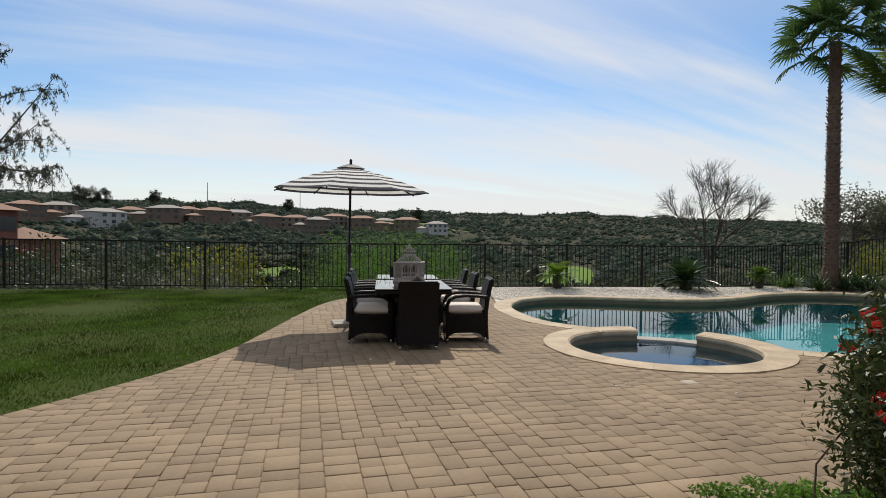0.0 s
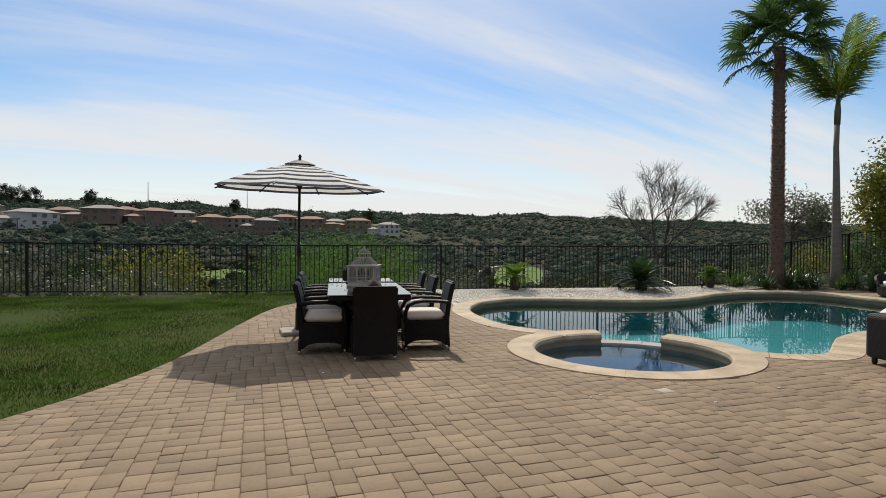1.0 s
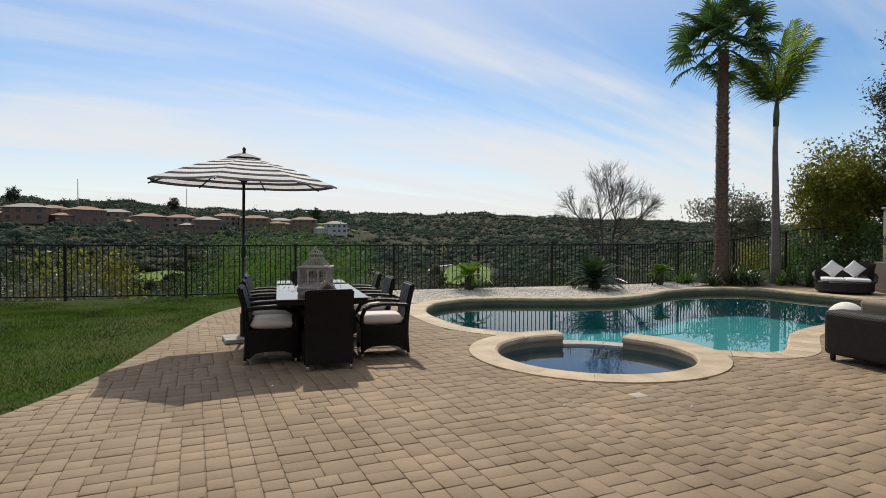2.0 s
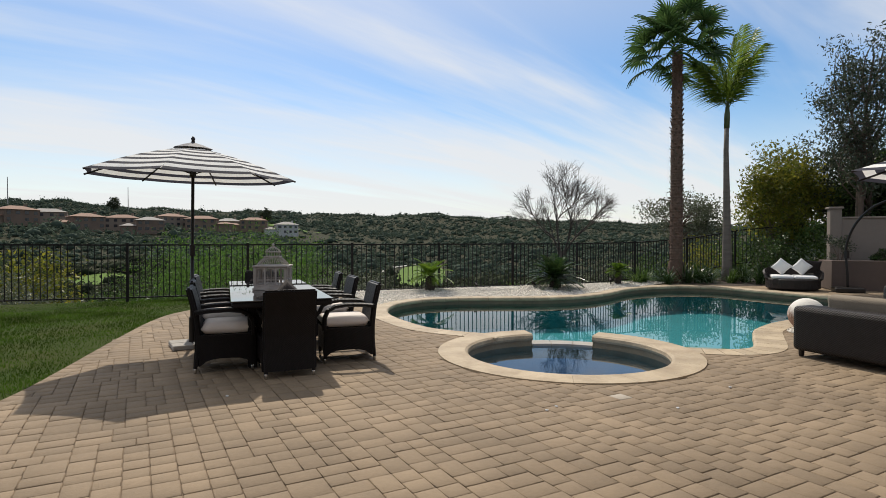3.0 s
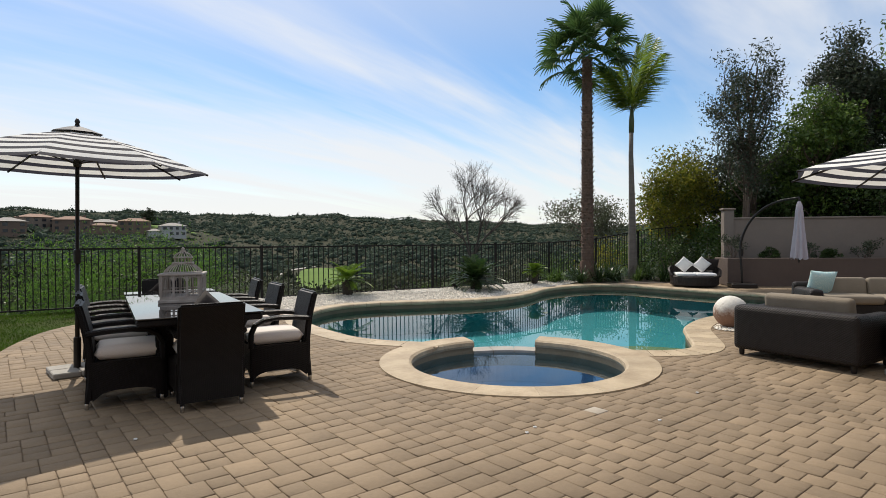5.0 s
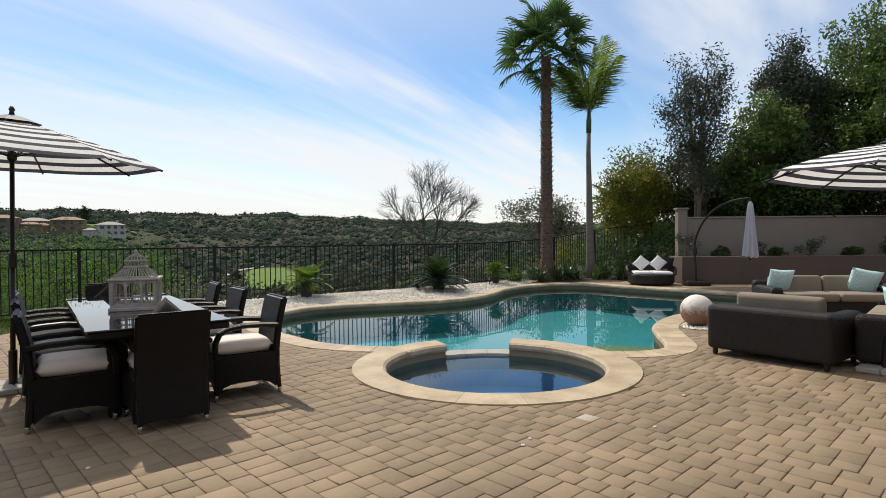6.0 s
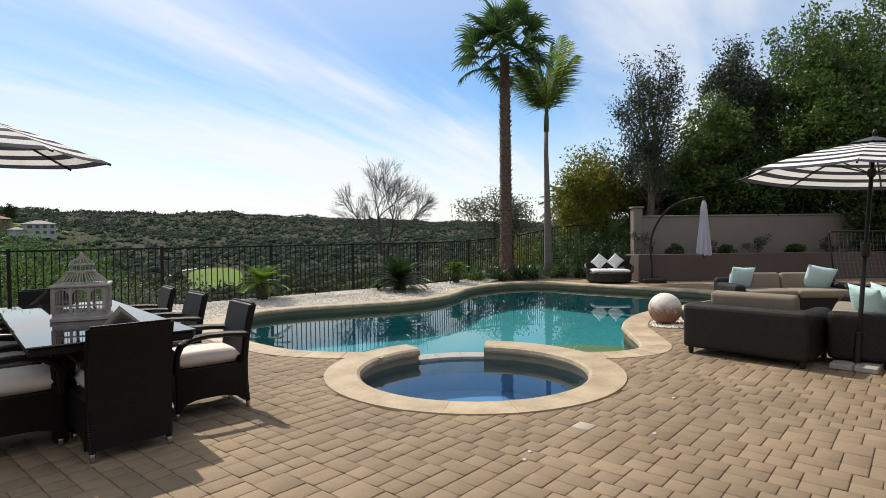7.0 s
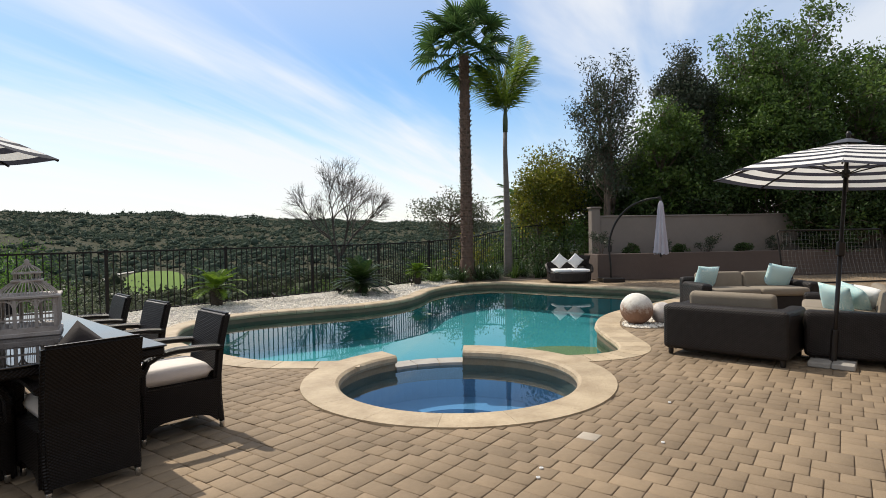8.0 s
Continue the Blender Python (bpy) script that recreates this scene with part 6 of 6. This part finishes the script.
# ---- bird cage on the table ----
def build_cage(at, rz):
    c = thing("bird_cage", at, rz, "weathered white wooden bird cage lantern with arched windows", "bird cage")
    c.scale = (1.06, 1.06, 1.04)
    w = 0.34
    bm = bmesh.new()
    box(bm, (0, 0, 0.015), (w + 0.03, w + 0.03, 0.03), 0.005)
    box(bm, (0, 0, 0.045), (w + 0.005, w + 0.005, 0.035), 0.004)
    part("base", bm, M_cage, c)
    bm = bmesh.new()
    box(bm, (0, 0, 0.262), (w + 0.035, w + 0.035, 0.02), 0.005)
    part("cornice", bm, M_cage, c)
    for k in range(4):
        m = Matrix.Rotation(radians(90 * k), 4, "Z")
        bm = bmesh.new()
        y = -w / 2
        for x in (-w / 2 + 0.012, -w / 6, w / 6, w / 2 - 0.012):
            box(bm, (x, y, 0.16), (0.02, 0.018, 0.2), 0.002, m)
        box(bm, (0, y, 0.115), (w - 0.03, 0.012, 0.012), 0, m)
        for x0 in (-w / 3, 0, w / 3):
            pts = [(x0 + 0.048 * math.cos(t), y, 0.205 + 0.038 * math.sin(t)) for t in np.linspace(0, math.pi, 9)]
            sweep(bm, [m @ Vector(p) for p in pts], 0.012, 0.012, 4)
            for dx in (-0.03, -0.01, 0.01, 0.03):
                box(bm, (x0 + dx, y, 0.155), (0.0035, 0.0035, 0.19), 0, m)
            for sx in (-1, 1):
                box(bm, (x0 + sx * 0.045, y, 0.245), (0.022, 0.01, 0.02), 0, m)
        part("arched_side", bm, M_cage, c)
    def dome(name, r0, z0, r1, z1, n, bulge):
        bm = bmesh.new()
        for i in range(n):
            a = 2 * math.pi * i / n
            k = 1 / max(abs(math.cos(a)), abs(math.sin(a))) ** 0.55
            pts = []
            for t in np.linspace(0, 1, 6):
                rr = (r0 + (r1 - r0) * t ** bulge) * (k * (1 - t) + t)
                pts.append((rr * math.cos(a), rr * math.sin(a), z0 + (z1 - z0) * t))
            sweep(bm, pts, 0.006, None, 4, False)
        for rr, z in ((r1, z1),):
            sweep(bm, [((rr) * math.cos(t), rr * math.sin(t), z) for t in np.linspace(0, 2 * math.pi, 25)], 0.012, None, 6, False)
        part(name, bm, M_cage, c, "dome of fine white wires")
    dome("lower_dome", 0.165, 0.272, 0.085, 0.36, 44, 1.6)
    bm = bmesh.new()
    box(bm, (0, 0, 0.366), (0.17, 0.17, 0.014), 0.004)
    part("collar", bm, M_cage, c)
    bm = bmesh.new()
    for i in range(16):
        a = 2 * math.pi * i / 16
        box(bm, (0.074 * math.cos(a), 0.074 * math.sin(a), 0.39), (0.006, 0.006, 0.045))
    lathe(bm, [(0.085, 0.412), (0.088, 0.418), (0.085, 0.424)], 20)
    part("lantern_tier", bm, M_cage, c)
    dome("upper_dome", 0.078, 0.424, 0.018, 0.475, 20, 1.8)
    bm = bmesh.new()
    lathe(bm, [(0.02, 0.472), (0.026, 0.48), (0.012, 0.49), (0.018, 0.50), (0.004, 0.515)], 12)
    part("finial", bm, M_cage, c, smooth=True)


build_cage((0.90, 8.36, 0.741), -14)
scatter_pillow((0.975, 7.20, 0.665), 4, 0.40, 22, M_brown_cloth, "dark brown throw pillow on a dining chair", 45, 0.12)
scatter_pillow((0.84, 10.20, 0.62), 178, 0.40, 22, M_brown_cloth, "dark brown throw pillow on a dining chair", 45, 0.12)


# ---- stone balls, daybed, side umbrella, net ----
def stone_ball(at, r, material, label, seed):
    bm = bmesh.new()
    bmesh.ops.create_icosphere(bm, subdivisions=4, radius=r)
    for v in bm.verts:
        v.co *= 1 + 0.012 * noise.noise(v.co * 9 + Vector((seed, 0, 0)))
    o = part("stone_ball", bm, material, None, smooth=True)
    o.location = at
    tagged(o, label, "garden ball", "stone balls")


stone_ball((8.22, 7.27, 0.235), 0.24, M_ball, "large pale stone ball stained rust brown below", 1)
stone_ball((8.56, 7.02, 0.155), 0.165, M_ball_dark, "smaller pale stone ball with dark stains", 5)


def build_daybed(at, rz):
    """Faces -y in its own space."""
    d = thing("daybed", at, rz, "round dark wicker love seat with white cushion", "daybed")
    bm = bmesh.new()
    prof = [(0.57, 0.03), (0.62, 0.06), (0.63, 0.28), (0.60, 0.31)]
    lathe(bm, prof, 36)
    part("base", bm, M_wicker_big, d)
    bm = bmesh.new()
    rows = []
    for i in range(25):
        t = radians(-20 + 220 * i / 24)
        hgt = 0.30 + 0.30 * math.sin(max(0, min(1, i / 24)) * math.pi) ** 0.5
        rows.append([bm.verts.new((r * math.cos(t), r * math.sin(t) * 0.95, z)) for r, z in ((0.63, 0.25), (0.69, hgt), (0.64, hgt + 0.02), (0.57, 0.28))])
    for r0, r1 in zip(rows, rows[1:]):
        for k in range(4):
            bm.faces.new((r0[k], r1[k], r1[(k + 1) % 4], r0[(k + 1) % 4]))
    bm.faces.new(rows[0]), bm.faces.new(rows[-1][::-1])
    bmesh.ops.recalc_face_normals(bm, faces=bm.faces)
    part("backrest", bm, M_wicker_big, d)
    for sx in (-1, 1):
        bm = bmesh.new()
        cushion(bm, (sx * 0.255, -0.06, 0.345), (0.50, 0.78, 0.075), 0.03)
        part("seat_cushion", bm, M_white_cloth, d, "white seat cushion", True)


DAY = Vector((14.25, 12.15, 0))
day_yaw = yaw_to((0.72, 0.69))
build_daybed(tuple(DAY), day_yaw)
dm = pose(*DAY, 0, 0, day_yaw)
for x, mtl, lab in ((-0.24, M_white_cloth, "white throw pillow stood on its corner"), (0.22, M_white_cloth, "white throw pillow stood on its corner"), (0.48, M_brown_cloth, "brown throw pillow on the love seat")):
    p = dm @ Vector((x, 0.16 if mtl is M_white_cloth else 0.26, 0.60))
    scatter_pillow(tuple(p), day_yaw + 180, 0.36, 20, mtl, lab, 40 if mtl is M_white_cloth else 5, 0.13)


def build_side_umbrella():
    u = thing("cantilever_umbrella", (14.95, 11.2, 0), 0, "closed pale cantilever umbrella hanging from a curved bronze arm", "umbrella")
    bm = bmesh.new()
    box(bm, (0, 0, 0.06), (0.62, 0.62, 0.12), 0.02, pose(0, 0, 0, 0, 0, 45))
    part("base_plate", bm, M_bronze, u)
    bm = bmesh.new()
    pts = [(0, 0, 0.1), (-0.02, 0.0, 0.5), (-0.03, 0.03, 0.9), (-0.02, 0.0, 1.3), (0.0, -0.2, 1.75), (0.02, -0.55, 2.1), (0.02, -1.0, 2.28), (0.02, -1.45, 2.33)]
    sm = smooth_line(pts, 5)
    sweep(bm, [tuple(p) for p in sm], 0.06, None, 10, up=(1, 0, 0))
    part("arm", bm, M_bronze, u, smooth=True)
    bm = bmesh.new()
    box(bm, (-0.02, 0.02, 0.95), (0.08, 0.1, 0.2), 0.015)
    part("crank_box", bm, M_bronze, u)
    bm = bmesh.new()
    rows = []
    for t, r in ((0.0, 0.03), (0.06, 0.065), (0.2, 0.085), (0.45, 0.105), (0.7, 0.135), (0.92, 0.16), (1.0, 0.165)):
        ring_v = []
        for j in range(48):
            a = 2 * math.pi * j / 48
            k = 1 + 0.28 * t ** 0.6 * math.sin(8 * a + 1.2 * t)
            ring_v.append(bm.verts.new((0.02 + r * k * math.cos(a), -1.45 + r * k * math.sin(a), 2.24 - 1.42 * t + 0.03 * math.sin(8 * a) * (t == 1.0))))
        rows.append(ring_v)
    for r0, r1 in zip(rows, rows[1:]):
        for j in range(48):
            bm.faces.new((r0[j], r1[j], r1[(j + 1) % 48], r0[(j + 1) % 48]))
    part("folded_canopy", bm, M_lilac, u, "folded pale lilac canvas", True)
    bm = bmesh.new()
    lathe(bm, [(0.02, 0.72), (0.025, 0.80), (0.025, 2.3), (0.015, 2.34)], 10, (0.02, -1.45, 0))
    part("mast", bm, M_bronze, u)


build_side_umbrella()


def build_net():
    a = Vector((16.45, 7.35, 0))
    d = WALL_D
    yaw = math.degrees(math.atan2(d.y, d.x))
    g = thing("rebound_net", tuple(a), yaw, "black steel frame with a white sports net", "sports net")
    W, H = 3.0, 1.38
    back = lambda x, z: (x, 0.25 * (1 - z / H) * -1.0, z)
    for x in (0, W):
        bm = bmesh.new()
        sweep(bm, [back(x, 0.02), back(x, H * 0.5), back(x, H - 0.06), (x + (0.06 if x == 0 else -0.06), 0, H)], 0.045, None, 8)
        part("upright", bm, M_iron, g, smooth=True)
    bm = bmesh.new()
    sweep(bm, [(0.05, 0, H), (W - 0.05, 0, H)], 0.045, None, 8)
    part("crossbar", bm, M_iron, g, smooth=True)
    bm = bmesh.new()
    sweep(bm, [back(0, 0.03), back(W, 0.03)], 0.045, None, 8)
    part("ground_bar", bm, M_iron, g, smooth=True)
    bm = bmesh.new()
    n = 27
    for i in range(n + 1):
        x = 0.04 + (W - 0.08) * i / n
        sweep(bm, [back(x, 0.06), (x, -0.06, H * 0.5), (x, 0, H - 0.02)], 0.0035, None, 3, False)
    for k in range(13):
        z = 0.08 + (H - 0.1) * k / 12
        sweep(bm, [back(0.03, z), back(W - 0.03, z)], 0.0035, None, 3, False)
    part("netting", bm, M_net, g, "pale knotted netting")


build_net()


# ---- unseen house wall behind the viewer, added and sized to block sky light ----
bm = bmesh.new()
box(bm, (2.0, -4.2, 3.1), (30, 0.3, 6.4))
tagged(part("unseen_wall_south", bm, M_stucco, None), "unseen plain stucco house wall that keeps sky light off the patio", "wall", kind="structure")


# ---- small garden fittings and litter ----
def spotlight(at, rz):
    s = thing("garden_spotlight", at, rz, "small black garden spotlight on a stake", "garden light", "garden spotlights")
    bm = bmesh.new()
    lathe(bm, [(0.01, -0.05), (0.01, 0.07)], 8)
    part("stake", bm, M_iron, s)
    bm = bmesh.new()
    sweep(bm, [(0, -0.05, 0.08), (0, 0.05, 0.13)], 0.07, None, 12)
    part("lamp_head", bm, M_iron, s)


for x, y, rz in ((7.75, 14.35, 20), (10.45, 14.75, -30), (10.62, 14.95, 60), (6.2, 14.55, 10)):
    spotlight((x, y, 0.075), rz)
for i, (x, y) in enumerate(((2.86, 5.34), (2.74, 5.28), (3.73, 4.98), (4.62, 5.3), (0.42, 6.55))):
    bm = bmesh.new()
    lathe(bm, [(0.012, 0.0), (0.013, 0.006), (0.009, 0.009), (0.007, 0.004)], 12)
    o = part("bottle_cap", bm, M_white_cloth, None)
    o.location = (x, y, 0.002)
    tagged(o, "tiny white round cap lying on the pavers", "litter", "litter on the patio")


def far_palm(at, h, seed):
    p = thing("far_palm", at, 0, "slim distant palm above the shrubs", "palm tree", "distant palms")
    bm = bmesh.new()
    sweep(bm, [(0, 0, -0.5), (0.1, 0, h * 0.5), (0, 0, h)], 0.35, None, 8, taper=[1, 0.8, 0.7])
    part("trunk", bm, M_palm_bark, p, smooth=True)
    me = feather_frond(seed, 2.4, 0.7, 20, 0.8, 0.1, 0.09, 0.5)
    for i in range(18):
        f = fix("frond", me, L_palm, p)
        f.matrix_basis = pose(0, 0, h, 0, -(70 - 90 * i / 17), (i * 137.5) % 360)


def sky_tree(az, dist, rad, seed):
    x, y = dist * math.sin(radians(az)), dist * math.cos(radians(az))
    shrub((x, y, float(terrain_z(x, y)) + 1.0), (rad, rad, rad * 1.2), 2600, 0.85, L_scrub, seed, "lone round tree on the far ridge", 1.6, 0, "ridge_tree", group="ridge trees", lift=0.0, twigs=12)


for k, (az, dist, rad) in enumerate(((-27.8, 560, 6.0), (-26.9, 570, 6.5), (-26.0, 565, 6.0), (-18.8, 420, 5.0), (2.7, 430, 4.5), (-10.2, 600, 5.0), (-22.0, 610, 5.5))):
    sky_tree(az, dist, rad, 700 + 4 * k)
for az, dist, h in ((-29.7, 600, 26), (-17.6, 600, 24), (-9.1, 620, 24)):
    x, y = dist * math.sin(radians(az)), dist * math.cos(radians(az))
    bm = bmesh.new()
    sweep(bm, [(0, 0, -2), (0, 0, h)], 0.9, None, 6, taper=[1, 0.6])
    o = part("radio_mast", bm, M_slab, None)
    o.location = (x, y, float(terrain_z(x, y)))
    tagged(o, "thin pale mast on the far ridge", "mast", "masts on the ridge")
far_palm((33.0, 27.6, -1.0), 4.6, 5)
far_palm((34.6, 28.4, -1.2), 4.0, 6)


# ---- gravel beds ----
far = [tuple(p) for p in offset_loop(POOL, 0.25)[108:162]]
GRAVEL = np.array(far + [(3.0, 13.4), (2.75, 14.9), (9.5, 14.93), (12.1, 15.5), (12.6, 14.9)])


def bed_z(y, x):
    x, y = np.atleast_1d(np.asarray(x, float)), np.atleast_1d(np.asarray(y, float))
    near = np.min((x[:, None] - POOL[None, 80:, 0]) ** 2 + (y[:, None] - POOL[None, 80:, 1]) ** 2, axis=1) ** 0.5
    return 0.075 * np.clip((near - 0.30) / 1.0, 0, 1)


def build_gravel():
    r = np.random.default_rng(33)
    bm = bmesh.new()
    fill(bm, GRAVEL, 0.0)
    bmesh.ops.subdivide_edges(bm, edges=bm.edges, cuts=3, use_grid_fill=True)
    for v in bm.verts:
        v.co.z = float(bed_z(v.co.y, v.co.x)[0]) - 0.004
    tagged(part("gravel_bed", bm, M_gravel_bed, None), "pale bed under the loose gravel", "gravel bed", kind="structure")
    n = 26000
    x, y = r.uniform(2.7, 13, n), r.uniform(12.6, 15.6, n)
    ok = inside(GRAVEL, x, y)
    x, y = x[ok], y[ok]
    m = 900
    t, q = r.uniform(0, 2 * math.pi, m), np.sqrt(r.random(m))
    bx, by = 8.45 + 0.62 * q * np.cos(t) * 1.0, 7.15 + 0.36 * q * np.sin(t)
    x, y = np.concatenate([x, bx]), np.concatenate([y, by])
    z = np.concatenate([bed_z(y[:-m], x[:-m]), np.full(m, 0.008)])
    n = len(x)
    s = r.uniform(0.010, 0.026, n)
    base = np.array([(1, 0, 0), (-0.9, 0.2, 0), (0, 1, 0), (0.1, -1, 0), (0, 0, 0.7), (0, 0.1, -0.6)])
    faces = np.array([(0, 2, 4), (2, 1, 4), (1, 3, 4), (3, 0, 4), (2, 0, 5), (1, 2, 5), (3, 1, 5), (0, 3, 5)])
    a = r.uniform(0, 2 * math.pi, n)
    ca, sa = np.cos(a)[:, None], np.sin(a)[:, None]
    v = base[None] * s[:, None, None] * r.uniform(0.7, 1.3, (n, 6, 1))
    vx, vy = v[:, :, 0] * ca - v[:, :, 1] * sa, v[:, :, 0] * sa + v[:, :, 1] * ca
    v = np.stack([vx + x[:, None], vy + y[:, None], v[:, :, 2] + z[:, None] + 0.004], -1)
    f = faces[None] + 6 * np.arange(n)[:, None, None]
    tagged(fix("gravel", quick("gravel", v.reshape(-1, 3), f.reshape(-1, 3)), M_gravel, None), "loose white gravel between pool and fence", "gravel", kind="stuff")


build_gravel()
bm = bmesh.new()
fill(bm, np.array([(12.45, 14.75), (13.3, 14.45), (13.75, 13.6), (15.2, 13.2), (16.1, 12.6), (17.6, 13.6), (16.5, 15.9), (14.4, 15.95), (12.0, 15.65)]), 0.01)
tagged(part("planting_bed", bm, M_earth, None), "dark earth bed under the palms", "planting bed", kind="structure")


# ---- pavers ----
def build_pavers():
    r = random.Random(12)
    u, turn = 0.070, radians(8.6)
    W, H = 476, 346
    grid = np.zeros((H, W), bool)
    ca, sa = math.cos(turn), math.sin(turn)
    X0, Y0 = -7.4, -7.2
    pieces = []
    for j in range(H):
        i = 0
        while i < W:
            if grid[j, i]:
                i += 1
                continue
            run = 0
            while i + run < W and not grid[j, i + run] and run < 8:
                run += 1
            w, h = r.choice(((3, 2), (3, 2), (3, 2), (2, 2), (2, 2), (2, 3), (2, 3)))
            if run <= 2:
                w = run
            elif w > run:
                w = run if run <= 3 else 2
            if run - w == 1 and run < 8:
                w = w + 1 if w < 3 else w - 1
            h = min(h, H - j)
            grid[j:j + h, i:i + w] = True
            pieces.append((i, j, w, h))
            i += w
    P = np.array(pieces, float)
    cx, cy = (P[:, 0] + P[:, 2] / 2) * u, (P[:, 1] + P[:, 3] / 2) * u
    x, y = X0 + cx * ca - cy * sa + 2.0, Y0 + cx * sa + cy * ca
    ok = inside(patio_outline, x, y) & ~inside(offset_loop(POOL, 0.27), x, y) & (np.hypot(x - SPA[0], y - SPA[1]) > SPA_OUT - 0.06) & ~inside(GRAVEL, x, y) & ~inside(NEAR_BED, x, y) & (y < 15.2)
    edge = np.array([tuple(p) for p in LAWN_EDGE])
    gap = np.min(np.hypot(x[:, None] - edge[None, :, 0], y[:, None] - edge[None, :, 1]), axis=1)
    ok &= gap > 0.1
    P, x, y = P[ok], x[ok], y[ok]
    small = np.where(P[:, 2] * P[:, 3] == 4, 0.0, 0.2)
    pale_one = int(np.argmin(np.hypot(x - 3.60, y - 5.44) + small))
    reach = np.hypot(x - 2.0, y - 4.6)
    reach[pale_one] = 0.0
    order = np.argsort(reach)
    floor = thing("paving", (0, 0, 0), 0, "tan tumbled concrete pavers in mixed sizes", "paving", kind="structure")

    def shape(w, h, rr, top):
        a, b = w * u / 2 - 0.0026, h * u / 2 - 0.0026
        c = 0.005
        base = [(-a, -b), (a, -b), (a, b), (-a, b)]
        inn = [(p + math.copysign(c, -p) + rr.uniform(-0.002, 0.002), q + math.copysign(c, -q) + rr.uniform(-0.002, 0.002)) for p, q in base]
        v = [(p, q, -0.013) for p, q in base] + [(p, q, top - 0.0035) for p, q in base] + [(p, q, top) for p, q in inn]
        f = [(8, 9, 10, 11)]
        for k in range(4):
            m = (k + 1) % 4
            f += [(4 + k, 4 + m, 8 + m, 8 + k), (k, m, 4 + m, 4 + k)]
        return v, f
    kinds = {}
    V, F, off = [], [], 0
    for n, k in enumerate(order):
        i, j, w, h = (int(q) for q in P[k])
        if n < 300:
            key = (w, h, r.randrange(3))
            if key not in kinds:
                v, f = shape(w, h, r, 0.0)
                kinds[key] = quick("paver", v, f)
            pale = k == pale_one
            o = fix("paver", kinds[key], M_paver, floor)
            if pale:
                o.data = kinds[key].copy()
                o.data.materials[0] = M_paver_pale
            o.matrix_basis = pose(x[k], y[k], r.uniform(-0.002, 0.002), r.uniform(-0.25, 0.25), r.uniform(-0.25, 0.25), math.degrees(turn) + r.uniform(-0.8, 0.8))
        else:
            v, f = shape(w, h, r, r.uniform(-0.002, 0.002))
            tw = turn + r.uniform(-0.012, 0.012)
            c2, s2 = math.cos(tw), math.sin(tw)
            V += [(x[k] + p * c2 - q * s2, y[k] + p * s2 + q * c2, z) for p, q, z in v]
            F += [tuple(a + off for a in q) for q in f]
            off += len(v)
    tagged(fix("paver_field", quick("paver_field", V, F), M_paver_rest, floor), "", kind="stuff")
    # border course along the lawn
    border = smooth_line(LAWN_EDGE[::2], 3)
    for k in range(0, len(border) - 2, 2):
        p, q = border[k], border[k + 2]
        if np.hypot(*(q - p)) < 0.03:
            continue
        d = (q - p) / np.hypot(*(q - p))
        nrm = np.array((d[1], -d[0]))
        c = (p + q) / 2 + nrm * 0.075
        L = np.hypot(*(q - p))
        key = round(L, 2)
        v, f = shape(L / u - 0.03, 2.1, r, 0.002)
        o = fix("border_paver", quick("border_paver", v, f), M_paver, floor)
        o.matrix_basis = pose(c[0], c[1], 0, 0, 0, math.degrees(math.atan2(d[1], d[0])))


build_pavers()
